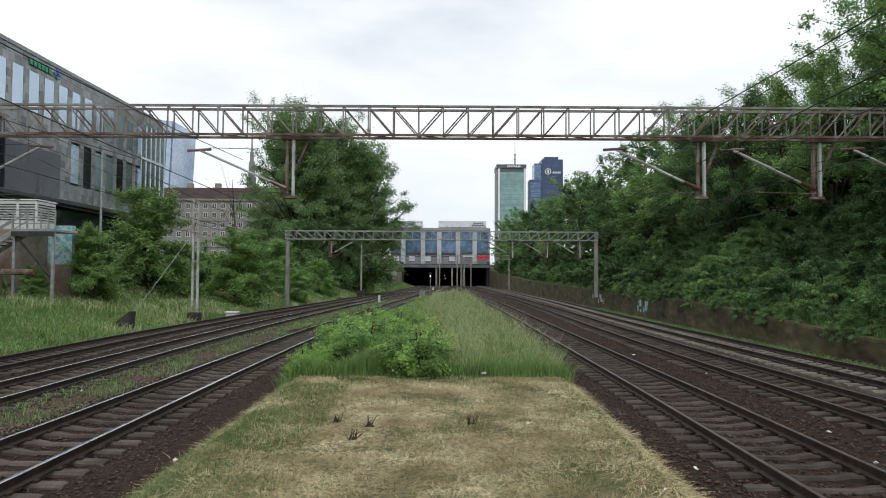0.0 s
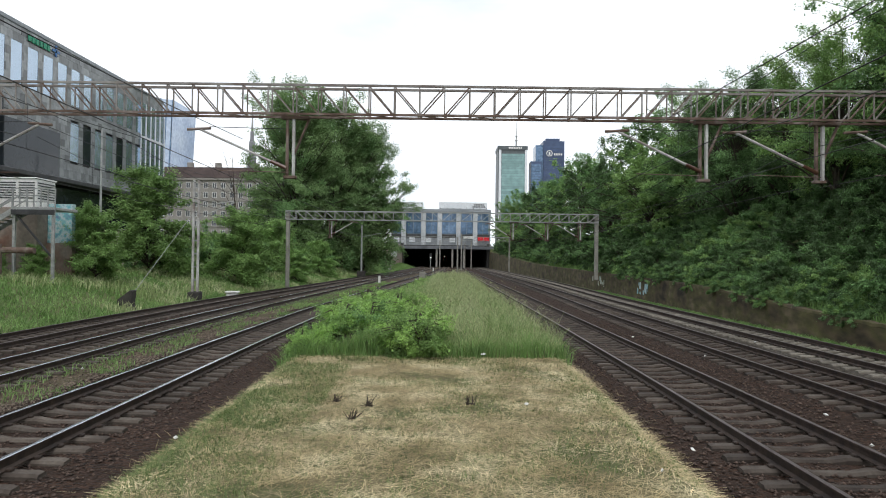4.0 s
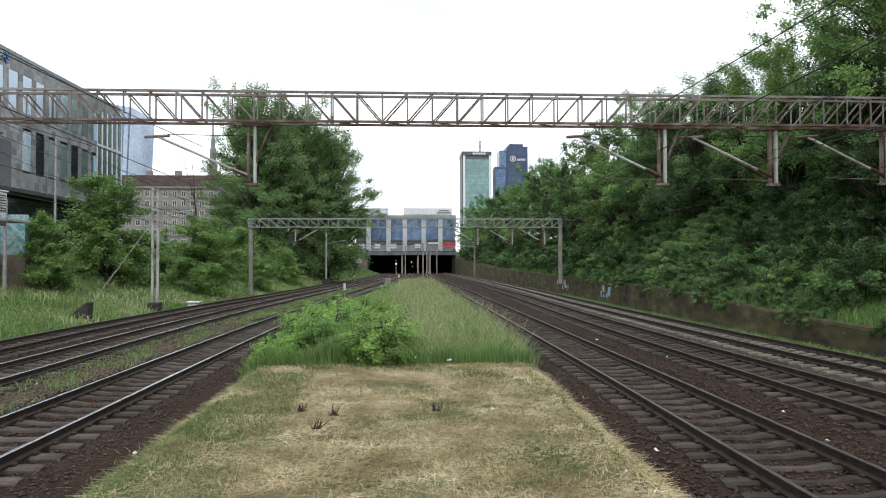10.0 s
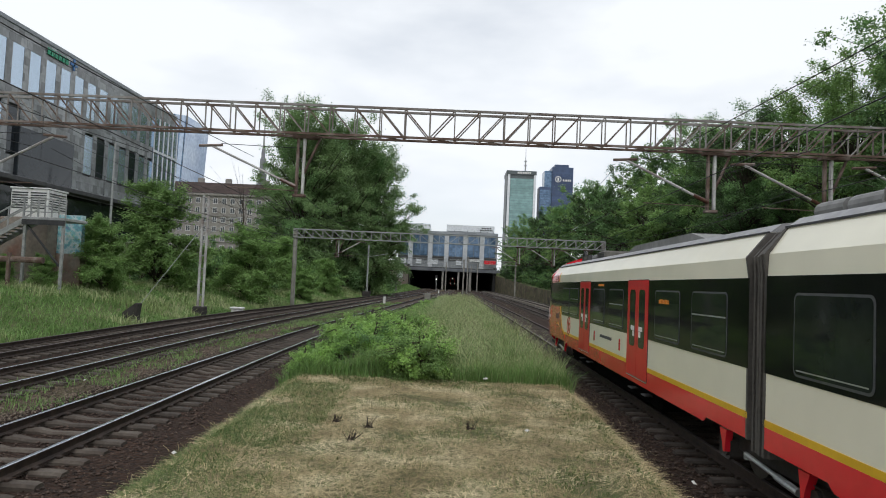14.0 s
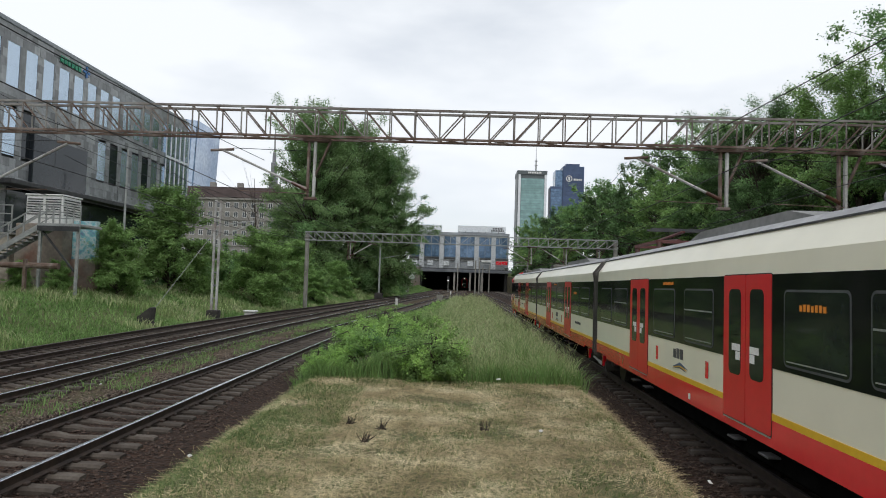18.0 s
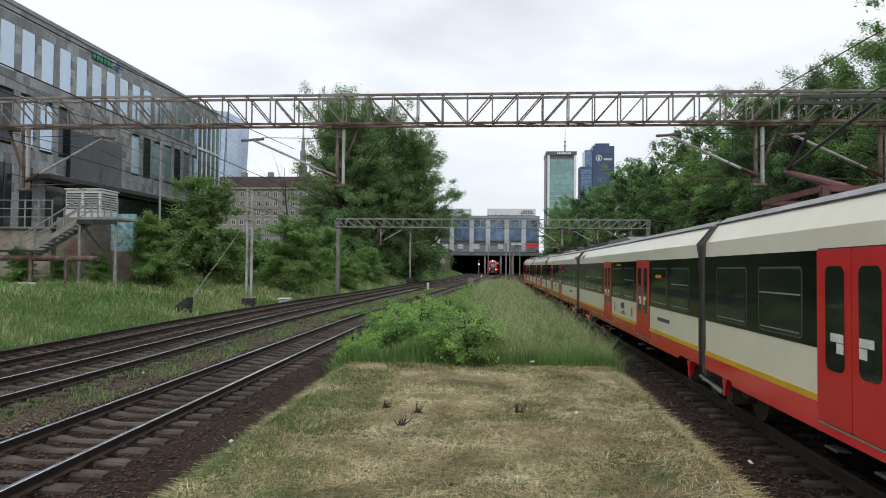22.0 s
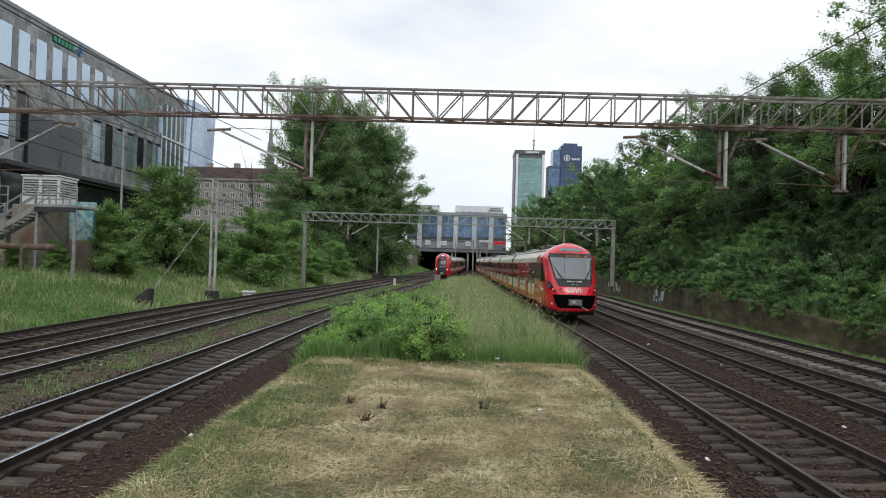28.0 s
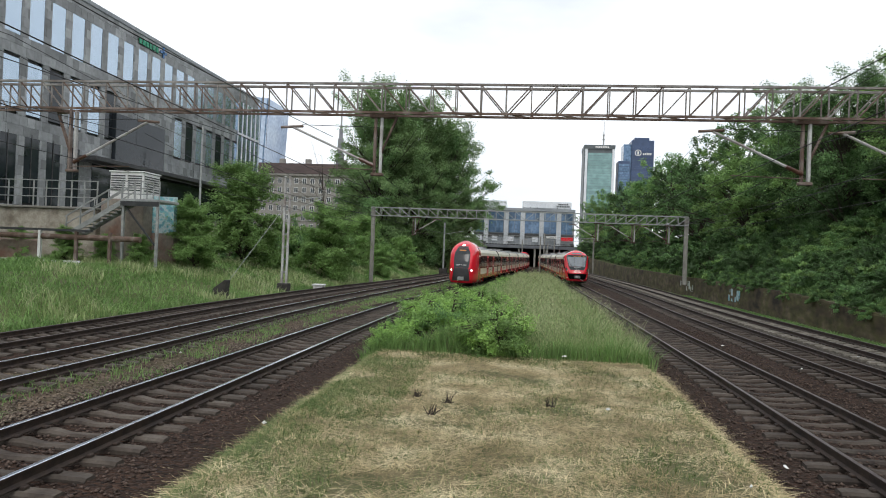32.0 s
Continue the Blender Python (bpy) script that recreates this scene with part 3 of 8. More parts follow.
def ground_z(x, y):
    """Height of the earth sheet: the cutting, its mound between the inner tracks, and both banks."""
    x, y = np.asarray(x, float), np.asarray(y, float)
    r = rail_z(y)
    z = r - 0.42
    l, rr = TRACKS["c"](y) + 2.3, TRACKS["d"](y) - 1.9
    mid, half = (l + rr) / 2, np.maximum((rr - l) / 2, 0.3)
    mound = np.clip((half - np.abs(x - mid)) / 0.8, 0, 1)
    z = z + 0.54 * mound * np.clip((110 - y) / 30, 0, 1)
    la = TRACKS["a"](y) - 2.2
    d = la - x
    rise = np.interp(d, [0, 1.2, 3, 5.5, 10, 16, 20.5, 23, 26], [0, 0.3, 1.0, 1.7, 1.85, 1.9, 1.95, 3.2, 5.0])
    z = np.where(d > 0, z + rise, z)
    wx = WALL_X(y) + 0.25
    z = z - 0.16 * (((x > la + 0.3) & (x < l - 0.3)) | ((x > rr + 0.3) & (x < TRACKS["f"](y) + 1.5)))
    dr = x - wx
    rise_r = WALL_Z(y) - 0.1 - (r - 0.42) + np.interp(dr, [0, 2.5, 8, 11], [0, 0.7, 4.6, 5.0])
    z = np.where(dr > 0, z + rise_r, z)
    far = np.clip((y - 205) / 16, 0, 1)
    z = np.where((x < -14.9) & (d > 0) | (dr > 0), np.maximum(z, far * 5.6 + (1 - far) * z), z)
    return z

# ---------------------------------------------------------------- ground sheet
gx = np.unique(np.concatenate([np.linspace(-900, -80, 18), np.linspace(-80, -30, 26), np.linspace(-30, 30, 241), np.linspace(30, 80, 22), np.linspace(80, 900, 18)]))
gy = np.unique(np.concatenate([np.linspace(-90, 0, 24), np.linspace(0, 60, 150), np.linspace(60, 220.8, 110)]))
X, Y = np.meshgrid(gx, gy)
Z = ground_z(X, Y)
rough = np.array([noise.noise(Vector((a * 0.9, b * 0.9, 0))) + 0.6 * noise.noise(Vector((a * 3, b * 3, 5))) for a, b in zip(X.ravel(), Y.ravel())]).reshape(X.shape)
Z = Z + 0.04 * rough
idx = np.arange(X.size).reshape(X.shape)
quads = np.stack([idx[:-1, :-1], idx[:-1, 1:], idx[1:, 1:], idx[1:, :-1]], -1).reshape(-1, 4)
ground = new("ground", raw("ground", np.stack([X, Y, Z], -1).reshape(-1, 3), quads, "soil"))
tagged(ground, "grassy earth of the railway cutting and its banks", "ground", kind="structure")
far_m = Mesh()
far_m.add([(-1500, 221, 5.5), (-40, 221, 5.5), (-40, 2500, 5.5), (-1500, 2500, 5.5)], [(0, 1, 2, 3)])
far_m.add([(40, 221, 5.5), (1500, 221, 5.5), (1500, 2500, 5.5), (40, 2500, 5.5)], [(0, 1, 2, 3)])
far_m.add([(-40, 248, 5.5), (40, 248, 5.5), (40, 2500, 5.5), (-40, 2500, 5.5)], [(0, 1, 2, 3)])
single("far_ground", far_m, "concrete", "street level ground of the city beyond the cutting", "ground", kind="structure")

# mown strip between the inner tracks, a thin skin on the mound
my, mx = np.linspace(-8, 17.6, 100), np.linspace(0, 1, 40)
lo, hi = TRACKS["c"](my) + 2.55, TRACKS["d"](my) - 2.1
MX = lo[:, None] + (hi - lo)[:, None] * mx[None, :]
edge = np.minimum(mx, 1 - mx)[None, :]
MX += (edge < 0.06) * (0.55 * np.array([noise.noise(Vector((0.0, b * 0.7, 4.0))) for b in my]) + 0.35 * np.array([noise.noise(Vector((3.0, b * 2.6, 4.0))) for b in my]))[:, None]
MY = np.repeat(my[:, None], 40, 1)
MZ = ground_z(MX, MY) + 0.05 + 0.03 * np.array([noise.noise(Vector((a * 1.7, b * 1.7, 9))) for a, b in zip(MX.ravel(), MY.ravel())]).reshape(MX.shape) - 0.1 * (edge < 0.02)
ii = np.arange(MX.size).reshape(MX.shape)
qq = np.stack([ii[:-1, :-1], ii[:-1, 1:], ii[1:, 1:], ii[1:, :-1]], -1).reshape(-1, 4)
mown = new("mown_strip", raw("mown_strip", np.stack([MX, MY, MZ], -1).reshape(-1, 3), qq, "mown"))
tagged(mown, "freshly mown dry grass strip between two railway tracks", "grass strip", kind="structure")

# ---------------------------------------------------------------- ballast beds and tracks
ys_bed = np.concatenate([np.linspace(-90, 0, 20), np.linspace(0.6, 60, 110), np.linspace(62, 420, 90)])


def ballast_bed(name, left, right, material, label, flat=""):
    """One bed of crushed stone from a left to a right edge line, with sloping shoulders."""
    us = np.array([0, 0.045, 0.1, 0.3, 0.5, 0.7, 0.9, 0.955, 1.0])
    hs = np.array([-0.47, -0.39, -0.275, -0.255, -0.27, -0.255, -0.275, -0.39, -0.47])
    if "l" in flat:
        hs[:2] = -0.3, -0.285
    if "r" in flat:
        hs[-2:] = -0.285, -0.3
    L, R = left(ys_bed), right(ys_bed)
    bx = L[:, None] + (R - L)[:, None] * us[None, :]
    by = np.repeat(ys_bed[:, None], len(us), 1)
    bz = rail_z(by) + hs[None, :]
    bz += 0.025 * np.array([noise.noise(Vector((a * 2, b * 2, 3))) for a, b in zip(bx.ravel(), by.ravel())]).reshape(bx.shape)
    k = np.arange(bx.size).reshape(bx.shape)
    q = np.stack([k[:-1, :-1], k[:-1, 1:], k[1:, 1:], k[1:, :-1]], -1).reshape(-1, 4)
    ob = new(name, raw(name, np.stack([bx, by, bz], -1).reshape(-1, 3), q, material))
    return tagged(ob, label, "ballast", kind="structure")


T = TRACKS
ballast_bed("ballast", lambda y: T["a"](y) - 2.3, lambda y: (T["a"](y) + T["b"](y)) / 2, "ballast_brown", "rust-brown crushed stone under the outermost track", "r")
ballast_bed("ballast", lambda y: (T["a"](y) + T["b"](y)) / 2 - 0.02, lambda y: (T["b"](y) + T["c"](y)) / 2, "ballast_weedy", "pale weedy gravel bed under a disused track", "lr")
ballast_bed("ballast", lambda y: (T["b"](y) + T["c"](y)) / 2 - 0.02, lambda y: T["c"](y) + 2.75, "ballast_brown", "dark brown crushed stone bed of a curving track", "l")
ballast_bed("ballast", lambda y: T["d"](y) - 2.3, lambda y: (T["d"](y) + T["e"](y)) / 2, "ballast_brown", "dark red-brown crushed stone bed beside mown grass", "r")
ballast_bed("ballast", lambda y: (T["d"](y) + T["e"](y)) / 2 - 0.02, lambda y: (T["e"](y) + T["f"](y)) / 2 - 0.2, "ballast_brown", "dark brown crushed stone under the middle track", "lr")
ballast_bed("ballast", lambda y: (T["e"](y) + T["f"](y)) / 2 - 0.22, lambda y: T["f"](y) + 1.95, "ballast_grey", "pale grey crushed stone bed along the retaining wall", "l")

RAIL = [(-0.07, -0.165), (0.07, -0.165), (0.07, -0.15), (0.012, -0.125), (0.012, -0.045), (0.036, -0.035), (0.036, -0.004),
        (-0.036, -0.004), (-0.036, -0.035), (-0.012, -0.045), (-0.012, -0.125), (-0.07, -0.15)]
RAIL_TOP = [(-0.034, -0.0038), (0.034, -0.0038), (0.026, 0.003), (-0.026, 0.003)]


def sleeper_mesh(name, material):
    """A prestressed sleeper: deep rail seats, a waisted middle, chamfered top edges."""
    m = Mesh()
    rings = []
    for x, w, top in ((-1.27, 0.115, -0.20), (-1.2, 0.125, -0.185), (-0.5, 0.12, -0.172), (-0.25, 0.095, -0.215), (0.25, 0.095, -0.215),
                      (0.5, 0.12, -0.172), (1.2, 0.125, -0.185), (1.27, 0.115, -0.20)):
        rings.append([(x, -w, -0.34), (x, -w, top - 0.035), (x, -w + 0.04, top), (x, w - 0.04, top), (x, w, top - 0.035), (x, w, -0.34)])
    return m.loft(rings).data(name, material)


SLEEPERS = {k: sleeper_mesh("sleeper", k) for k in ("sleeper", "sleeper_pale", "sleeper_brown")}


def railway(key, label, near0, near1, sleeper, top):
    """Track along its centre line: two rails with worn heads, single sleepers close by, joined ones further off."""
    line = T[key]
    tr = thing("railway_track", label, "railway track", "tracks of the cutting", kind="structure")
    ys = np.concatenate([np.linspace(-90, 0, 20), np.linspace(1, 140, 120), np.linspace(143, 420, 60)])
    xs, zs = line(ys), rail_z(ys)
    slope = np.gradient(xs, ys)
    for side in (-1, 1):
        for name, outline, m in (("rail", RAIL, "rail_side"), ("rail_head", RAIL_TOP, top)):
            rings = []
            for x, y, z, s in zip(xs, ys, zs, slope):
                c = 1 / math.hypot(1, s)
                rings.append([(x + (side * 0.752 + u) * c, y - (side * 0.752 + u) * s * c, z + v) for u, v in outline])
            ob = part(name, Mesh().loft(rings), m, tr, "polished running surface of a rail" if name == "rail_head" else "rusty steel rail")
    y, joined, clips = -20.0, Mesh(), Mesh()
    rng = random.Random(key)
    base = SLEEPERS[sleeper]
    bverts, bfaces = [v.co.copy() for v in base.vertices], [tuple(p.vertices) for p in base.polygons]
    while y < 218:
        m = pose(float(line(y)), y, float(rail_z(y)) + rng.uniform(-0.012, 0.008), 0, 0, -math.degrees(math.atan(float(line(y + 0.5) - line(y - 0.5)))) + rng.uniform(-0.8, 0.8))
        if near0 <= y <= near1:
            ob = part("sleeper", base, None, tr)
            ob.matrix_local = m
            if y < 32:
                for s in (-0.752, 0.752):
                    for o in (-0.105, 0.105):
                        clips.box(s + o - 0.035, -0.05, -0.185, s + o + 0.035, 0.05, -0.135, m, 0.012)
        else:
            joined.add([m @ p for p in bverts], bfaces)
        y += 0.6
    part("sleeper_row", joined, sleeper, tr, "row of distant concrete sleepers", kind="stuff")
    part("rail_clips", clips, "rail_side", tr, "rusty rail fastenings", kind="stuff")
    return tr


railway("a", "outermost rusty railway track beside a grassy bank", 12, 60, "sleeper", "rail_top_rusty")
railway("b", "disused weed-grown railway track with dull rails", 9, 55, "sleeper", "rail_top")
railway("c", "curving railway track with a shiny rail on brown ballast", 4, 60, "sleeper", "rail_top")
railway("d", "railway track beside mown grass on red-brown ballast", 4, 60, "sleeper_brown", "rail_top_rusty")
railway("e", "railway track in the middle of the right-hand bed", 6, 60, "sleeper_brown", "rail_top_rusty")
railway("f", "railway track with pale sleepers along a retaining wall", 10, 62, "sleeper_pale", "rail_top_rusty")

# ---------------------------------------------------------------- retaining wall, tunnel mouth, overpass building
wall_m = Mesh()
rings = []
for y in np.concatenate([np.linspace(-90, 10, 12), np.linspace(12, 100, 190), np.linspace(104, 221, 40)]):
    x, z, b = float(WALL_X(y)), float(WALL_Z(y)) + 0.05 * noise.noise(Vector((y * 0.6, 0.0, 2.0))) + 0.04 * noise.noise(Vector((y * 2.3, 0.0, 7.0))), float(rail_z(y)) - 0.7
    rings.append([(x, y, b), (x - 0.02, y, z - 0.14), (x - 0.03, y, z - 0.12), (x - 0.01, y, z), (x + 0.35, y, z), (x + 0.35, y, b)])
wall_right = single("wall_east", wall_m.loft(rings), "wall_old", "low mossy concrete retaining wall with dark stains", "wall", kind="structure")


def wall_paint(y0, y1, zlo, zhi, seed):
    """Sprayed strokes on the retaining wall."""
    rng = random.Random(seed)
    m = Mesh()
    for _ in range(14):
        y = rng.uniform(y0, y1)
        z = rng.uniform(zlo, zhi)
        h, w = rng.uniform(0.2, 0.6), rng.uniform(0.06, 0.5)
        x = float(WALL_X(y)) - 0.012 - 0.004 * rng.random()
        m.box(x - 0.004, y, max(z - h, zlo), x + 0.012, y + w, z)
    return m


part("graffiti", wall_paint(52, 55, -0.2, 0.85, 3), "graffiti", wall_right, "blue and white sprayed tag")
part("graffiti", wall_paint(68, 75, -0.2, 0.9, 4), "mural", wall_right, "pale sprayed letters on concrete")

PX0, PX1, PTOP = -13.1, 14.4, 5.3
tun = Mesh()
tun.box(PX0 - 1.2, PORTAL_Y, -1.2, PX0, 620, 7.2)
tun.box(PX1, PORTAL_Y, -1.2, PX1 + 1.2, 620, 7.2)
tun.box(PX0, PORTAL_Y + 0.4, PTOP, PX1, 620, 6.6)
tun.box(PX0 - 1.2, 620, -1.2, PX1 + 1.2, 621, 7.2)
tun.box(PX0, PORTAL_Y, -1.4, PX1, 620, -0.94)
single("tunnel", tun, "tunnel", "dark concrete railway tunnel", "tunnel", kind="structure")
portal = thing("tunnel_portal", "grey concrete tunnel mouth with a railed deck on top", "tunnel portal", kind="structure")
pm = Mesh()
pm.box(PX0 - 3.5, PORTAL_Y - 1.0, PTOP, PX1 + 3, PORTAL_Y + 0.4, 6.3, chamfer=0.06)
part("lintel", pm, "deck_grey", portal, "grey concrete beam over the tunnel mouth")
for x in (-2.2, 3.0, 6.8):
    part("pier", Mesh().box(x - 0.3, PORTAL_Y - 0.6, -1.0, x + 0.3, PORTAL_Y + 6, PTOP, chamfer=0.05), "concrete", portal)
deck_rail = Mesh()
for i in range(34):
    x = PX0 - 3 + i * 0.98
    deck_rail.bar((x, PORTAL_Y - 0.8, 6.3), (x, PORTAL_Y - 0.8, 7.4), 0.07)
for z in (6.8, 7.4):
    deck_rail.bar((PX0 - 3, PORTAL_Y - 0.8, z), (PX1 + 3, PORTAL_Y - 0.8, z), 0.08)
part("railing", deck_rail, "steel_grey", portal, "steel railing on the deck edge")

over = thing("overpass_building", "building with blue glass front and pale columns over the tracks", "building")
body = Mesh().box(-17.5, PORTAL_Y + 2.5, 6.6, 15.6, PORTAL_Y + 26, 18.0)
part("body", body, "facade_grey", over, "grey building core")
for x0, x1 in ((-16.8, -14.0), (-12.6, -7.6), (-5.9, -2.0), (-0.6, 4.2), (5.6, 9.9), (11.2, 15.0)):
    for k in range(2):
        a, b = x0 + (x1 - x0) * k / 2 + 0.06, x0 + (x1 - x0) * (k + 1) / 2 - 0.06
        part("pane", Mesh().box(a, PORTAL_Y + 2.3, 10.4, b, PORTAL_Y + 2.5, 14.4), "glass_blue", over)
        part("pane", Mesh().box(a, PORTAL_Y + 2.3, 14.5, b, PORTAL_Y + 2.5, 17.3), "glass_blue", over)
for x in (-13.3, -6.7, -1.3, 4.9, 10.5):
    part("column", Mesh().box(x - 0.75, PORTAL_Y + 1.2, 6.3, x + 0.75, PORTAL_Y + 2.45, 17.6, chamfer=0.08), "column_white", over, "pale concrete column")
part("cornice", Mesh().box(-17.6, PORTAL_Y + 0.9, 17.6, 15.7, PORTAL_Y + 2.6, 18.6, chamfer=0.1), "facade_grey", over, "grey cornice band")
part("band", Mesh().box(-17.4, PORTAL_Y + 2.2, 9.0, 15.5, PORTAL_Y + 2.49, 10.2), "granite_joint", over, "dark spandrel band")
for x in (-16.6, -11.4, -6.0, 2.0):
    part("sign_panel", Mesh().box(x, PORTAL_Y + 2.0, 7.6, x + 1.9, PORTAL_Y + 2.2, 9.1), "panel_white", over, "white panel")
part("sign_panel", Mesh().box(6.5, PORTAL_Y + 1.0, 8.9, 10.0, PORTAL_Y + 1.15, 9.7), "white", over, "white shop sign")
part("sign_panel", Mesh().box(11.4, PORTAL_Y + 1.0, 8.1, 15.2, PORTAL_Y + 1.15, 9.5), "red", over, "red and white shop sign")
for x0, x1 in ((-17.0, -7.0), (-1.6, 14.5)):
    box = part("billboard", Mesh().box(x0, PORTAL_Y + 3, 18.9, x1, PORTAL_Y + 8, 21.1, chamfer=0.05), "panel_white", over, "white rooftop box")
    for x in np.arange(x0 + 0.5, x1, 2.2):
        part("strut", Mesh().bar((x, PORTAL_Y + 2.9, 18.4), (x, PORTAL_Y + 2.9, 19.2), 0.14), "steel_dark", over)
letters = Mesh()
for r, n_ in ((20.3, 6), (19.6, 8)):
    for i in range(n_):
        letters.box(9.6 + i * 0.55 + (0.6 if n_ == 6 else 0), PORTAL_Y + 2.9, r - 0.22, 9.98 + i * 0.55 + (0.6 if n_ == 6 else 0), PORTAL_Y + 2.99, r + 0.22)
part("lettering", letters, "steel_dark", over, "dark bars of rooftop lettering", kind="stuff")

# left flank wall by the tunnel, with a mural
flank = thing("wall_west", "stained brick and plaster flank wall beside the tunnel mouth", "wall", kind="structure")
part("wall", Mesh().prism([(165, -0.8), (221, -0.8), (221, 6.4), (190, 6.4), (165, 3.2)], -14.7, -13.5), "brick_wall", flank)
part("mural", Mesh().box(-13.5, 172, 2.6, -13.46, 194, 6.2), "mural", flank, "pale green and white mural")
part("wall", Mesh().box(-30, 219, -0.8, -14.75, 220, 6.3), "wall_old", flank)

# ---------------------------------------------------------------- far towers
YT = 866.0


def tower_green():
    t = thing("office_tower", "tall green-grey glass tower with dark edges and a mast", "tower")
    part("core", Mesh().box(69.5, YT, 0, 106.5, YT + 38, 147.0), "tower_dark", t)
    rows = Mesh()
    for i in range(40):
        z = 8 + i * 3.25
        rows.box(74.0, YT - 0.7, z, 104.2, YT - 0.1, z + 3.05)
    part("facade", rows, "glass_green", t, "green-grey glass storeys", kind="stuff")
    part("edge", Mesh().box(104.4, YT - 1.2, 0, 107.4, YT + 4, 145.5), "panel_white", t, "pale corner pier")
    part("edge", Mesh().box(70.6, YT - 1.2, 0, 73.6, YT + 4, 145.5), "panel_white", t, "pale corner pier")
    part("crown", Mesh().box(69.0, YT - 1.5, 143.0, 107.8, YT + 40, 148.0), "tower_dark", t, "dark roof band")
    sign = Mesh()
    for i in range(8):
        sign.box(83 + i * 2.2, YT - 2.0, 144.2, 84.5 + i * 2.2, YT - 1.5, 146.6)
    part("sign", sign, "white", t, "white bars of a rooftop sign", kind="stuff")
    part("mast", Mesh().tube((95, YT + 19, 147), (95, YT + 19, 165), 1.2, 0.8).tube((95, YT + 19, 165), (95, YT + 19, 183), 0.5, 0.2), "steel_grey", t, "slim antenna mast")
    for z in (158, 164):
        part("platform", Mesh().tube((95, YT + 19, z), (95, YT + 19, z + 0.8), 2.0, n=10), "steel_grey", t)


def tower_navy():
    t = thing("office_tower", "dark navy tower with stepped glass corner", "tower")
    part("core", Mesh().box(128, YT, 0, 155.5, YT + 30, 155), "navy", t)
    rows = Mesh()
    for i in range(42):
        rows.box(128.6, YT - 0.6, 10 + i * 3.3, 155.0, YT - 0.1, 13.05 + i * 3.3)
    part("facade", rows, "navy", t, "navy window storeys", kind="stuff")
    part("shoulder", Mesh().box(118.5, YT + 2, 0, 128, YT + 26, 150), "glass_blue", t, "blue glass corner")
    part("lower_block", Mesh().box(112, YT - 3, 0, 126, YT + 20, 128), "navy", t, "lower navy block")
    low = Mesh()
    for i in range(36):
        low.box(112.6, YT - 3.6, 6 + i * 3.3, 125.4, YT - 3.1, 8.6 + i * 3.3)
    part("lower_glass", low, "glass_blue", t, "blue glass storeys", kind="stuff")
    part("penthouse", Mesh().box(132, YT + 4, 155, 150, YT + 24, 159), "navy", t)
    ring = Mesh()
    for i in range(20):
        a, b = 2 * math.pi * i / 20, 2 * math.pi * (i + 1) / 20
        ring.bar((136 + 3.6 * math.cos(a), YT - 0.9, 139 + 3.6 * math.sin(a)), (136 + 3.6 * math.cos(b), YT - 0.9, 139 + 3.6 * math.sin(b)), 0.9)
    ring.box(135, YT - 1.1, 136.8, 137, YT - 0.8, 141)
    for i in range(5):
        ring.box(142 + i * 2.2, YT - 1.1, 136.4, 143.4 + i * 2.2, YT - 0.8, 139)
    part("sign", ring, "white", t, "white round emblem and bars", kind="stuff")


tower_green()
tower_navy()

# ---------------------------------------------------------------- office building on the left bank
FX = -36.4


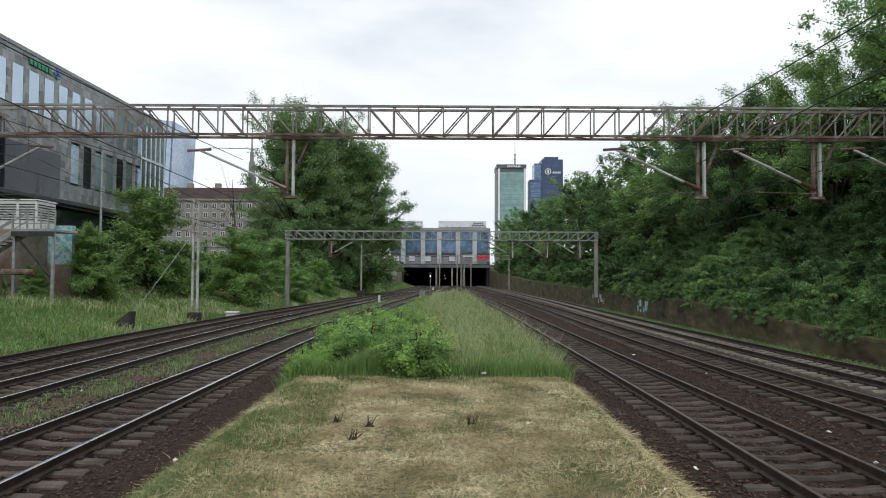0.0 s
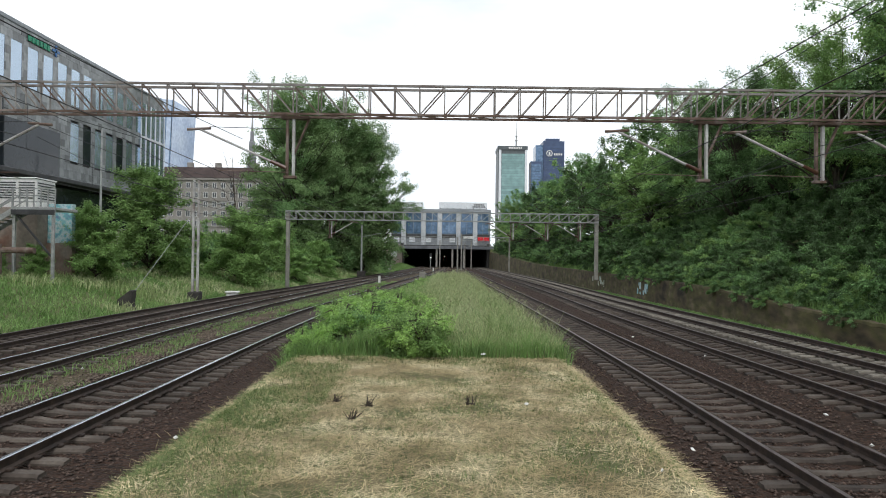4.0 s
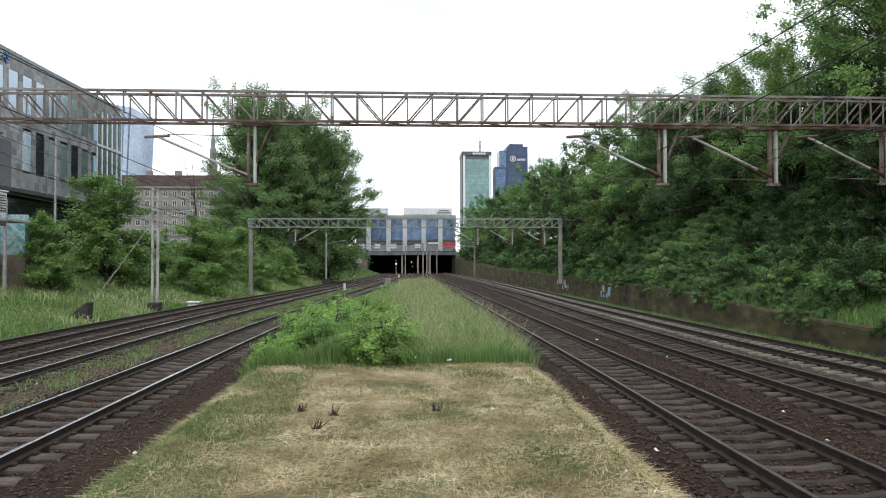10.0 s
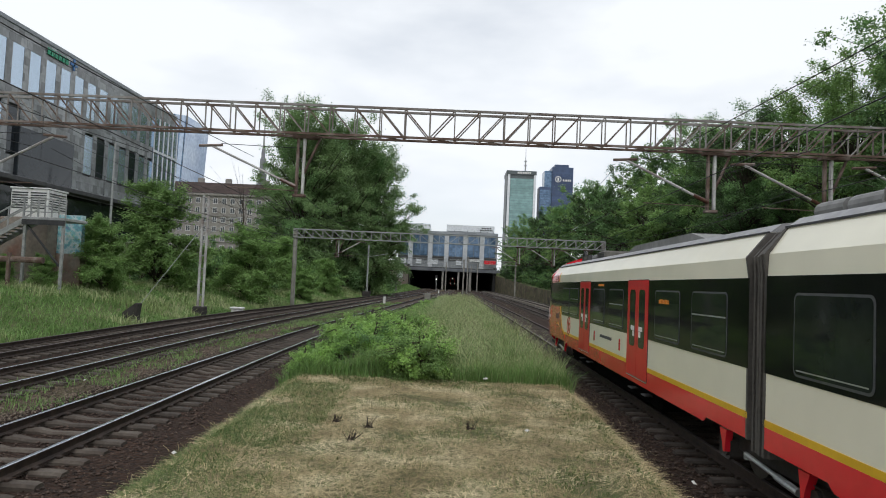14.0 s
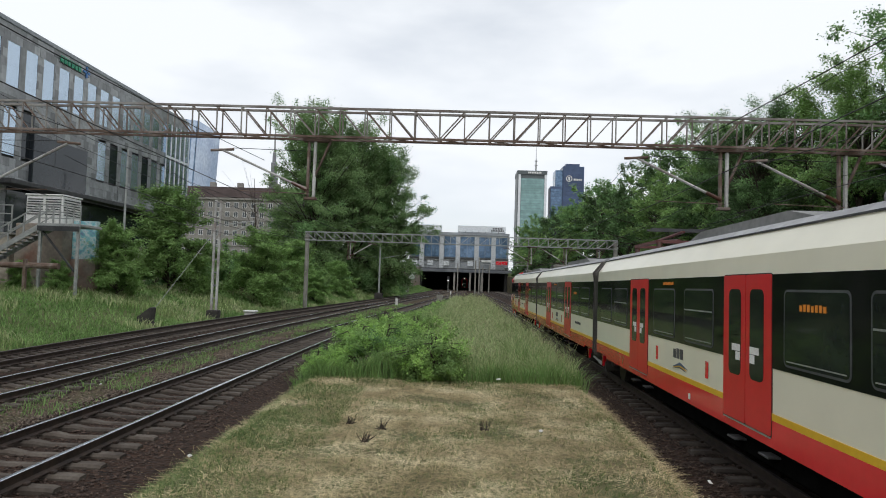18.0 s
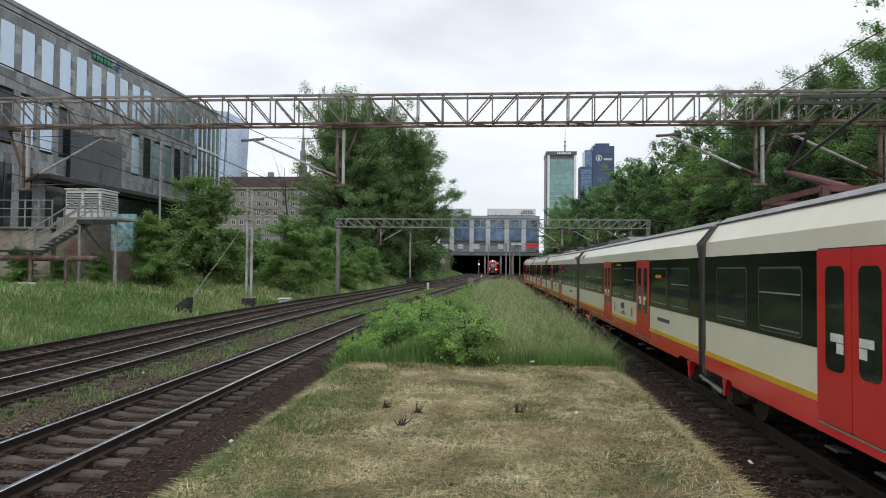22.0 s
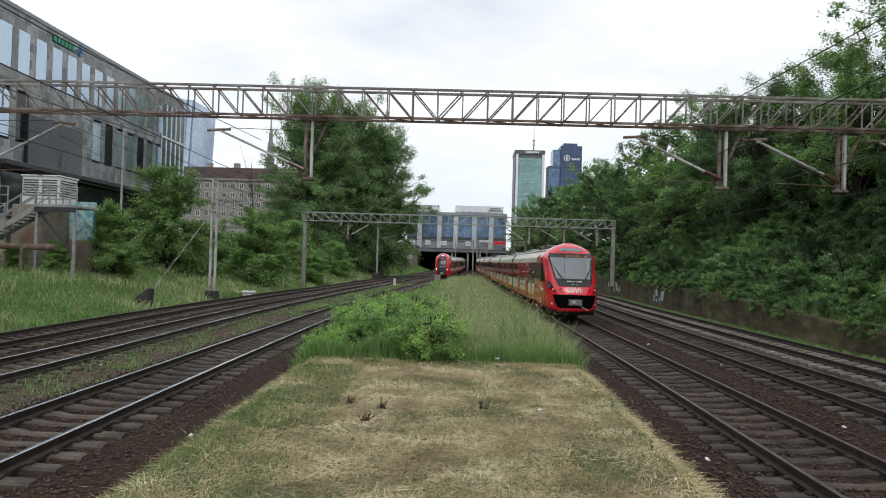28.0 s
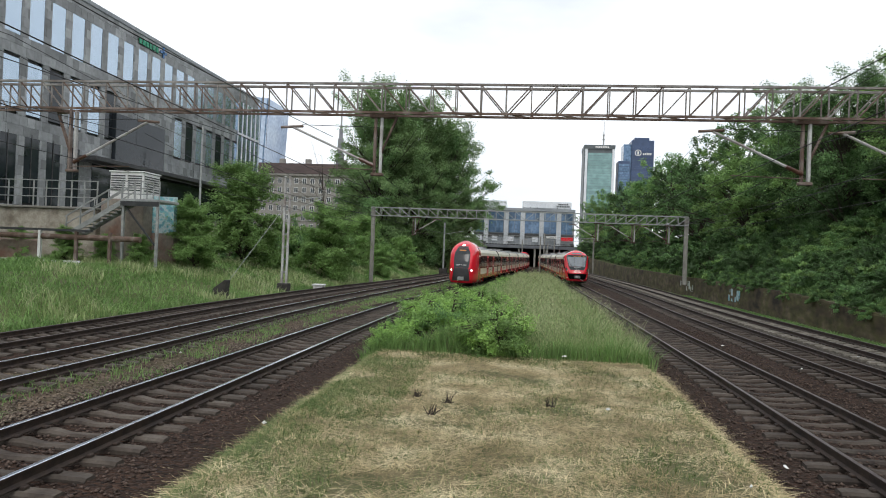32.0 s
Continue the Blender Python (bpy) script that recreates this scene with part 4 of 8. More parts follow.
def office():
    t = thing("office_building", "grey stone-clad office block with tall narrow windows", "building")
    y0, y1, g, top = 10.0, 86.0, 4.2, 22.0
    part("core", Mesh().box(FX - 26, y0, 0.0, FX - 0.25, y1, top - 0.1), "granite_joint", t)
    part("roof", Mesh().box(FX - 26, y0, top - 0.1, FX + 0.1, y1 + 0.1, top + 0.3, chamfer=0.05), "facade_grey", t, "flat parapet roof")
    rng = random.Random(8)
    rows = [(17.0, 20.8), (11.5, 15.3), (5.1, 10.1)]
    pitch = 2.28
    cols = [y0 + 0.18 + i * pitch for i in range(int((y1 - y0) / pitch))]
    holes = []
    for r, (zb, zt_) in enumerate(rows):
        for i, c in enumerate(cols):
            a, b = c, c + 1.5
            if 54 < c < 64 and r == 1 or c > 51 and r == 2:
                continue
            holes.append((a, b, zb, zt_))
            # Pane material sets which windows mirror bright sky and which stay dark.
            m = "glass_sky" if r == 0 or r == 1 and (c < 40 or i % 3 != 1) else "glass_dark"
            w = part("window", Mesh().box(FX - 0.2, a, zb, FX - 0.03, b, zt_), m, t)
            if r > 1 and rng.random() < 0.6:
                part("mullion", Mesh().box(FX - 0.035, a + (b - a) * 0.45, zb, FX + 0.02, a + (b - a) * 0.45 + 0.06, zt_), "steel_dark", w)
    panels = Mesh()
    z = g
    k = 0
    while z < top - 0.1:
        h = 0.71
        y = y0 - (0.38 if k % 2 else 0)
        while y < y1:
            a, b = max(y, y0), min(y + 0.76, y1)
            spans = [(a, b)]
            for (ha, hb, hz, hz2) in holes:
                if hz2 - 0.3 < z or hz > z + h - 0.3:
                    continue
                nxt = []
                for (p, q) in spans:
                    if hb <= p or ha >= q:
                        nxt.append((p, q))
                    else:
                        if ha > p + 0.05:
                            nxt.append((p, ha))
                        if hb < q - 0.05:
                            nxt.append((hb, q))
                spans = nxt
            for p, q in spans:
                panels.box(FX - 0.14, p + 0.007, z + 0.007, FX + rng.uniform(-0.006, 0.008), q - 0.007, min(z + h, top) - 0.007)
            y += 0.76
        z += h
        k += 1
    part("stone_cladding", panels, "granite", t, "grey granite cladding panels", kind="stuff")
    part("bay", Mesh().box(FX - 0.1, 54.6, 9.4, FX + 0.35, 62.6, 13.8, chamfer=0.05), "glass_dark", t, "projecting dark glass bay")
    part("base_glass", Mesh().box(FX - 0.1, 52.0, 4.3, FX + 0.05, 85.5, 9.0), "glass_dark", t, "dark glazed ground floor")
    part("canopy", Mesh().box(FX - 0.1, 50.0, 9.0, FX + 1.8, 80.0, 9.4, chamfer=0.05), "steel_dark", t, "long dark canopy")
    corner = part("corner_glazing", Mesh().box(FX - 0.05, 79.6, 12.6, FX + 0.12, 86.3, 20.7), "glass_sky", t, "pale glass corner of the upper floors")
    for i in range(6):
        part("mullion", Mesh().box(FX + 0.12, 79.6 + i * 1.32, 12.6, FX + 0.2, 79.72 + i * 1.32, 20.7), "panel_white", corner)
    part("transom", Mesh().box(FX + 0.12, 79.6, 16.5, FX + 0.18, 86.3, 16.75), "panel_white", corner)
    part("end_block", Mesh().box(FX - 3, 80, 10.2, FX + 0.3, 86.4, 12.5, chamfer=0.1), "granite_joint", t, "dark block at the corner")
    sign = part("sign", Mesh().box(FX + 0.02, 57.8, 20.95, FX + 0.05, 62.6, 21.0), "steel_dark", t, "sign rail")
    for i in range(6):
        part("sign_bar", Mesh().box(FX + 0.06, 57.9 + i * 0.56, 21.0, FX + 0.14, 58.32 + i * 0.56, 21.62, chamfer=0.03), "green_sign", sign)
    part("sign_mark", Mesh().box(FX + 0.06, 61.5, 21.2, FX + 0.14, 62.6, 21.42).box(FX + 0.06, 61.95, 20.8, FX + 0.14, 62.2, 21.85), "blue_sign", sign, "blue cross-shaped mark")


office()


def glass_tower():
    t = thing("glass_tower", "pale blue glass high-rise with a leaning edge", "tower")
    m = Mesh()
    b = [(-125, 240), (-112, 232), (-100, 240), (-100, 262), (-125, 262)]
    m.loft([[(x, y, 5) for x, y in b], [(x + (2.2 if i in (2, 3) else 0), y, 58) for i, (x, y) in enumerate(b)]])
    part("shaft", m, "glass_pale", t)
    for i in range(9):
        u = i / 8
        part("fin", Mesh().bar((-112 + 12 * u, 231.6 + 8 * u, 5), (-112 + 14.2 * u, 231.6 + 8 * u, 58), 0.35), "glass_blue", t, "blue vertical fin")


glass_tower()


def old_building():
    t = thing("apartment_building", "sooty beige pre-war apartment block with brown roof", "building")
    x0, x1, y0, y1, g, e = -92.0, -40.0, 185.0, 203.0, 4.0, 23.8
    part("wall", Mesh().box(x0, y0, g, x1, y1, e), "plaster_old", t)
    part("roof", Mesh().prism([(y0 - 0.6, e), (y1 + 0.6, e), (y1 - 6, e + 3.6), (y0 + 5, e + 3.6)], x0 - 0.6, x1 + 0.6), "roof_brown", t, "dark brown pitched roof")
    part("cornice", Mesh().box(x0 - 0.4, y0 - 0.5, e - 0.7, x1 + 0.4, y0 - 0.02, e - 0.05, chamfer=0.05), "plaster_old", t)
    frame_m = Mesh().box(-0.62, -0.06, 0, 0.62, 0.0, 1.55)
    frame_d = frame_m.data("window", "window_old")
    pane_d = Mesh().box(-0.52, -0.075, 0.1, -0.05, -0.061, 1.45).box(0.05, -0.075, 0.1, 0.52, -0.061, 1.45).data("pane", "window_dark")
    for z in (g + 6.2, g + 13.4):
        part("string_course", Mesh().box(x0 - 0.1, y0 - 0.22, z, x1 + 0.1, y0 - 0.02, z + 0.25), "plaster_old", t)
    for r in range(7):
        for c in range(21):
            w = part("window", frame_d, None, t)
            w.location = (x0 + 1.7 + c * 2.43, y0 - 0.005, g + 1.2 + r * 2.62)
            part("pane", pane_d, None, w)
    for x in (-85, -74, -66, -55, -47):
        part("chimney", Mesh().box(x, y0 + 7, e + 3, x + 1.6, y0 + 8.4, e + 5.2, chamfer=0.08), "plaster_old", t)


old_building()
sp = thing("spire", "slender stone spire of a distant tower", "tower")
part("shaft", Mesh().box(-119.0, 399.0, 0, -113.0, 405.0, 50, chamfer=0.6), "spire_stone", sp)
part("tier", Mesh().box(-118.2, 399.8, 50, -113.8, 404.2, 62, chamfer=0.5), "spire_stone", sp)
part("crown", Mesh().box(-117.6, 400.4, 62, -114.4, 403.6, 71, chamfer=0.5).box(-117.0, 401.0, 71, -115.0, 403.0, 77, chamfer=0.3), "spire_stone", sp)
for u, v in ((-118.6, 399.4), (-113.4, 399.4), (-118.6, 404.6), (-113.4, 404.6)):
    part("pinnacle", Mesh().tube((u, v, 50), (u, v, 57), 0.5, 0.1, 6), "spire_stone", sp)
part("needle", Mesh().tube((-116, 402, 77), (-116, 402, 103), 0.7, 0.08, 8), "steel_grey", sp)

# ---------------------------------------------------------------- catenary gantries and wires


def lattice_post(parent, x, y, z0, z1, width=0.5, material="steel_pale"):
    for s in (-1, 1):
        part("channel", Mesh().box(x + s * width / 2 - 0.055, y - 0.13, z0, x + s * width / 2 + 0.055, y + 0.13, z1, chamfer=0.01), material, parent)
    n_ = int((z1 - z0) / 0.55)
    lace = Mesh()
    for i in range(n_):
        a, b = z0 + i * (z1 - z0) / n_, z0 + (i + 1) * (z1 - z0) / n_
        s = 1 if i % 2 else -1
        lace.bar((x - s * width / 2, y - 0.1, a), (x + s * width / 2, y - 0.1, b), 0.05, 0.02)
    part("lacing", lace, "steel_rust", parent, "rusty zigzag lacing bars")
    part("footing", Mesh().box(x - 0.45, y - 0.4, z0 - 0.9, x + 0.45, y + 0.4, z0 + 0.12, chamfer=0.05), "concrete", parent, "concrete footing")


def hanger(parent, x, y, ztop, zbot, arm_dir, arm_len, arm_rise, brace=1):
    """A drop post under the girder with its brace and the cantilever that carries a wire."""
    for s in (-0.11, 0.11):
        part("drop_post", Mesh().box(x + s - 0.045, y - 0.07, zbot, x + s + 0.045, y + 0.07, ztop, chamfer=0.01), "steel_pale" if s > 0 else "steel_rust", parent)
    part("shoe", Mesh().box(x - 0.22, y - 0.1, zbot - 0.1, x + 0.22, y + 0.1, zbot, chamfer=0.02), "steel_rust", parent)
    part("head_plate", Mesh().box(x - 0.3, y - 0.15, ztop - 0.09, x + 0.65 * brace, y + 0.15, ztop + 0.02), "steel_rust", parent)
    part("brace", Mesh().bar((x + 0.1 * brace, y, zbot + 0.65), (x + 0.66 * brace, y, ztop), 0.11, 0.06), "steel_rust", parent)
    tip = (x + arm_dir * arm_len, y - 0.3, zbot + 0.25 + arm_rise)
    root = (x + arm_dir * 0.12, y - 0.1, zbot + 0.25)
    ins = tuple(root[k] + (tip[k] - root[k]) * 0.18 for k in range(3))
    arm = part("cantilever", Mesh().tube(ins, tip, 0.045), "steel_pale", parent, "sloping cantilever tube")
    part("insulator", Mesh().tube(root, ins, 0.075, 0.06, 8), "insulator", arm)
    part("tip", Mesh().tube((tip[0] + arm_dir * 0.45, tip[1], tip[2]), (tip[0] - arm_dir * 0.35, tip[1], tip[2] + 0.05), 0.05), "steel_rust", arm)
    part("stay", Mesh().tube((x, y - 0.05, tip[2] + 0.1), (tip[0] - arm_dir * 0.3, y - 0.3, tip[2] + 0.1), 0.012), "wire", arm)
    part("registration_arm", Mesh().tube((x - arm_dir * 0.0, y - 0.12, zbot + 0.1), (x + arm_dir * (arm_len - 0.6), y - 0.35, zbot + 0.12), 0.016), "steel_rust", arm)
    return tip


def girder(parent, x0, x1, y, zb, zt_, pitch, w=0.55, mats=("steel_white", "steel_rust"), chord=0.075):
    for z in (zb, zt_):
        for s in (-w / 2, w / 2):
            part("chord", Mesh().box(x0, y + s - chord / 2, z - chord / 2, x1, y + s + chord / 2, z + chord / 2), mats[1] if z == zb else mats[0], parent)
    n_ = int(round((x1 - x0) / pitch))
    for i in range(n_ + 1):
        x = x0 + (x1 - x0) * i / n_
        for s in (-w / 2, w / 2):
            part("upright", Mesh().bar((x, y + s, zb), (x, y + s, zt_), 0.04), mats[0], parent)
            if i < n_:
                xn = x0 + (x1 - x0) * (i + 1) / n_
                a, b = (x, xn) if x < (x0 + x1) / 2 else (xn, x)
                part("diagonal", Mesh().bar((a, y + s, zt_), (b, y + s, zb), 0.042), mats[(i + (s > 0)) % 2], parent)
        if i % 2 == 0 and i < n_:
            part("tie", Mesh().bar((x, y - w / 2, zb), (x + (x1 - x0) / n_, y + w / 2, zb), 0.04), mats[1], parent)


g1 = thing("catenary_gantry", "long rusty white steel lattice gantry spanning six tracks", "gantry", "catenary gantries")
GY = 23.0
girder(g1, -21.5, 18.9, GY, 7.43, 8.42, 0.86)
lattice_post(g1, 18.5, GY, 1.3, 8.5)
lattice_post(g1, -21.2, GY, 1.4, 8.5)
hanger(g1, -5.3, GY, 7.38, 5.35, -1, 3.0, 1.25)
hanger(g1, 8.9, GY, 7.38, 5.4, -1, 3.0, 1.3)
hanger(g1, 12.9, GY, 7.38, 5.4, -1, 3.0, 1.3)
hanger(g1, 17.0, GY, 7.38, 5.45, -1, 3.0, 1.3)
hanger(g1, -16.9, GY, 7.38, 5.2, 1, 3.1, 1.5, -1)
part("sign", Mesh().box(18.65, GY - 0.15, 4.0, 18.95, GY - 0.13, 4.5), "white", g1)
part("paint_band", Mesh().box(18.69, GY - 0.135, 1.9, 18.82, GY + 0.135, 2.5), "yellow_paint", g1, "faded yellow paint band")

g2 = thing("catenary_gantry", "grey steel lattice gantry further along the cutting", "gantry", "catenary gantries")
G2Y = 64.5
girder(g2, -15.2, 14.9, G2Y, 6.1, 6.9, 0.95, 0.5, ("steel_grey", "steel_grey"))
for x, z in ((-15.0, -0.5), (14.75, 0.6)):
    part("leg", Mesh().box(x - 0.17, G2Y - 0.17, z, x + 0.17, G2Y + 0.17, 6.9, chamfer=0.03), "concrete", g2, "pale concrete post")
for x, d in ((-10.9, -1), (6.6, 1), (9.95, 1), (13.1, 1)):
    hanger(g2, x, G2Y, 6.05, 4.4, -d, 2.2, 1.2, 1)

g3 = thing("catenary_gantry", "distant grey steel gantry before the tunnel mouth", "gantry", "catenary gantries")
girder(g3, -12, 15, 150, 6.4, 7.2, 1.5, 0.5, ("steel_grey", "steel_grey"))
for x, z in ((-11.8, -0.8), (14.8, -0.8), (3.2, -0.8)):
    part("leg", Mesh().box(x - 0.16, 149.84, z, x + 0.16, 150.16, 7.2, chamfer=0.03), "concrete", g3)
for x, y, h in ((-1.0, 196, 8.6), (4.6, 170, 9.6), (8.2, 196, 8.5), (6.6, 205, 8.0)):
    p = thing("catenary_mast", "slim grey catenary mast near the tunnel", "mast", "masts before the tunnel", at=pose(x, y, float(rail_z(y)) - 0.45))
    part("post", Mesh().tube((0, 0, 0), (0, 0, h), 0.19, 0.13, 8), "concrete", p)
    part("bracket", Mesh().bar((0, 0, h - 1.6), (2.2, 0, h - 0.8), 0.08).bar((0, 0, h - 0.7), (2.2, 0, h - 0.8), 0.06), "steel_grey", p)

wires = []
for key, h0 in (("a", 5.35), ("b", 5.35), ("c", 5.35), ("d", 5.35), ("e", 5.35), ("f", 5.35)):
    line = T[key]
    w = thing("overhead_line", "dark contact wire with sagging carrier wire over a track", "overhead line", "overhead lines")
    stops = [-40, 23, 64.5, 107, 150, 215]
    cw, mw, dr = Mesh(), Mesh(), Mesh()
    for a, b in zip(stops[:-1], stops[1:]):
        n_ = 10
        pts = []
        for i in range(n_ + 1):
            u = i / n_
            y = a + (b - a) * u
            x = float(line(y)) + (0.25 if key in "ace" else -0.25) * (1 - 2 * u)
            zr = float(rail_z(y))
            sag = 4 * u * (1 - u)
            pts.append((x, y, zr + h0, zr + h0 + 1.45 - 0.95 * sag))
        for p, q in zip(pts[:-1], pts[1:]):
            cw.tube(p[:3], q[:3], 0.011, n=4)
            mw.tube((p[0], p[1], p[3]), (q[0], q[1], q[3]), 0.011, n=4)
        for p in pts[1:-1:2]:
            dr.tube(p[:3], (p[0], p[1], p[3]), 0.005, n=3)
    part("contact_wire", cw, "wire", w, kind="stuff")
    part("carrier_wire", mw, "wire", w, kind="stuff")
    part("dropper", dr, "wire", w, "thin dropper wires", kind="stuff")
feed = thing("feeder_cable", "dark feeder cables slung above the tracks", "cable", "feeder cables")
for x, z, s in ((-19.6, 10.2, 1.0), (-19.2, 9.4, 1.0), (12.7, 10.1, 0.5)):
    fm = Mesh()
    for a, b in ((-40, 23), (23, 64.5)):
        prev = None
        for i in range(13):
            u = i / 12
            p = (x * (1 if a < 0 else 1 - 0.2 * u), a + (b - a) * u, (z - (1.6 * u if a > 0 else 0)) - s * 4 * u * (1 - u))
            if prev:
                fm.tube(prev, p, 0.014, n=4)
            prev = p
    part("cable", fm, "wire", feed, kind="stuff")

mast = thing("catenary_mast", "twin-post white catenary mast with a guy wire", "mast", at=pose(-17.0, 45.9, -0.9))
for s in (-0.17, 0.17):
    part("post", Mesh().box(s - 0.07, -0.08, 0, s + 0.07, 0.08, 8.6, chamfer=0.015), "steel_pale", mast)
part("battens", (lambda m: [m.box(-0.15, -0.05, 0.8 + i * 0.9, 0.15, 0.05, 0.9 + i * 0.9) for i in range(8)] and m)(Mesh()), "steel_grey", mast)
part("footing", Mesh().box(-0.4, -0.35, -0.4, 0.4, 0.35, 0.95, chamfer=0.06), "boulder", mast, "dark tarred footing")
part("crossarm", Mesh().bar((0, 0, 6.8), (2.6, 0, 7.2), 0.06).bar((0, 0, 5.9), (2.6, 0, 7.1), 0.05), "steel_grey", mast)
part("guy_wire", Mesh().tube((0, 0, 6.6), (-0.7, -8.2, 0.9), 0.018, n=5), "steel_grey", mast, "taut guy wire to an anchor")
anchor = thing("guy_anchor", "dark slanting concrete anchor block in the grass", "anchor block", at=pose(-17.7, 37.5, -0.1))
part("block", Mesh().prism([(-0.4, -0.5), (0.3, -0.5), (0.42, 0.62), (0.3, 0.66), (-0.28, 0.2), (-0.4, 0.12)], -0.28, 0.28, "y"), "boulder", anchor)
part("slab", Mesh().box(-0.95, -0.3, -0.5, 0.42, 0.3, -0.2, chamfer=0.05), "boulder", anchor)
mast2 = thing("catenary_mast", "thin grey lattice mast on the grassy bank", "mast", at=pose(-12.6, 103, -0.8))
part("post", Mesh().tube((0, 0, 0), (0, 0, 8.2), 0.16, 0.12, 8), "steel_grey", mast2)
part("bracket", Mesh().bar((0, 0, 6.4), (3, 0, 7), 0.07), "steel_grey", mast2)
part("base_box", Mesh().box(-0.6, -0.5, 0, 0.6, 0.5, 1.1, chamfer=0.06), "boulder", mast2)

cab = thing("trackside_cabinet", "low white trackside cabinet beside the outer rail", "cabinet", at=pose(-15.9, 50.6, -0.75))
part("body", Mesh().box(-0.38, -0.3, 0, 0.38, 0.3, 0.46, chamfer=0.03), "white", cab)
part("lid", Mesh().box(-0.47, -0.38, 0.46, 0.47, 0.38, 0.6, chamfer=0.04), "white", cab)
for x, y, h in ((-7.75, 81.6, 0.9), (-12.2, 150, 0.8), (-2.2, 150, 0.9)):
    ps = thing("marker_post", "short white painted marker post beside a track", "marker post", "marker posts", at=pose(x, y, float(rail_z(y)) - 0.5))
    part("post", Mesh().box(-0.14, -0.1, 0, 0.14, 0.1, h + 0.2, chamfer=0.03), "white", ps)
    part("cap", Mesh().box(-0.16, -0.12, h + 0.2, 0.16, 0.12, h + 0.28, chamfer=0.02), "steel_grey", ps)
sg = thing("signal", "slim railway signal with a lit white lamp", "signal", at=pose(-3.6, 190, -0.9))
part("post", Mesh().tube((0, 0, 0), (0, 0, 4.4), 0.1, n=8), "steel_grey", sg)
part("head", Mesh().box(-0.3, -0.15, 3.0, 0.3, 0.15, 4.6, chamfer=0.05), "black", sg)
part("lamp", Mesh().tube((0, -0.17, 3.4), (0, -0.2, 3.4), 0.14, n=10), "signal_white", sg)
stub = thing("block_post", "grey concrete block beside the grass tip", "concrete block", at=pose(-3.1, 100, -0.5))
part("block", Mesh().box(-0.45, -0.3, -0.2, 0.45, 0.3, 0.9, chamfer=0.05), "concrete", stub)

# ---------------------------------------------------------------- trains
HALF = 1.42
CACHE = {}


def shared(key, make):
    if key not in CACHE:
        CACHE[key] = make()
    return CACHE[key]


def side_box(m, side, a, b, z0, z1, proud, thick=0.012, chamfer=0.0):
    x0, x1 = (HALF + proud - thick, HALF + proud) if side > 0 else (-HALF - proud, -HALF - proud + thick)
    return m.box(x0, a, z0, x1, b, z1, chamfer=chamfer)


def rounded(side, a, b, z0, z1, proud, r, thick=0.01):
    """A plate with rounded corners lying on the car's side."""
    pts = []
    for cy, cz, s in ((b - r, z1 - r, 0), (a + r, z1 - r, 90), (a + r, z0 + r, 180), (b - r, z0 + r, 270)):
        for k in range(5):
            t = radians(s + 22.5 * k)
            pts.append((cy + r * math.cos(t), cz + r * math.sin(t)))
    x1 = side * (HALF + proud)
    return Mesh().prism(pts, x1 - side * thick, x1)


def shell(y0, y1):
    """Car body: floor, straight sides, inward leaning cove, roof."""
    prof = [(-1.3, 0.72), (-HALF, 0.78), (-HALF, 2.92), (-1.405, 3.2), (-1.17, 3.54), (-1.1, 3.58), (1.1, 3.58), (1.17, 3.54), (1.405, 3.2), (HALF, 2.92), (HALF, 0.78), (1.3, 0.72)]
    return Mesh().prism(prof, y0, y1, "y")


def roof_cap(y0, y1):
    prof = [(-1.16, 3.56), (-1.0, 3.68), (-0.6, 3.74), (0.6, 3.74), (1.0, 3.68), (1.16, 3.56), (1.0, 3.5), (-1.0, 3.5)]
    return Mesh().prism(prof, y0, y1, "y")


def door(car, side, y, red="door_red"):
    """A double sliding door: two leaves, each with a tall pane and a white notice, and a bright sill."""
    d = part("door", shared(("frame", side), lambda: rounded(side, -0.835, 0.835, 0.795, 2.94, 0.012, 0.05).data("door", "black")), None, car, "red double sliding door")
    d.location = (0, y, 0)
    for s in (-1, 1):
        leaf = part("leaf", shared(("leaf", side, s, red), lambda: rounded(side, *sorted((s * 0.008, s * 0.825)), 0.82, 2.925, 0.02, 0.04).data("leaf", red)), None, d)
        part("pane", shared(("dpane", side, s), lambda: rounded(side, *sorted((s * 0.16, s * 0.6)), 1.47, 2.72, 0.026, 0.1).data("pane", "pane")), None, leaf)
        part("notice", shared(("note", side, s), lambda: side_box(side_box(Mesh(), side, *sorted((s * 0.17, s * 0.47)), 1.82, 1.92, 0.03), side, *sorted((s * 0.17, s * 0.33)), 1.69, 1.81, 0.03).data("notice", "white")), None, leaf, "white notice")
    part("sill", shared(("sill", side), lambda: side_box(Mesh(), side, -0.8, 0.8, 0.79, 0.808, 0.024, 0.03).data("sill", "alu")), None, d)
    for s in (-1, 1):
        part("step", shared(("step", side, s), lambda: Mesh().box(min(side * 1.18, side * 1.42), s * 0.55 - 0.16, 0.5, max(side * 1.18, side * 1.42), s * 0.55 + 0.16, 0.53, chamfer=0.008).data("step", "steel_dark")), None, d, "folding grey step plate")
    return d


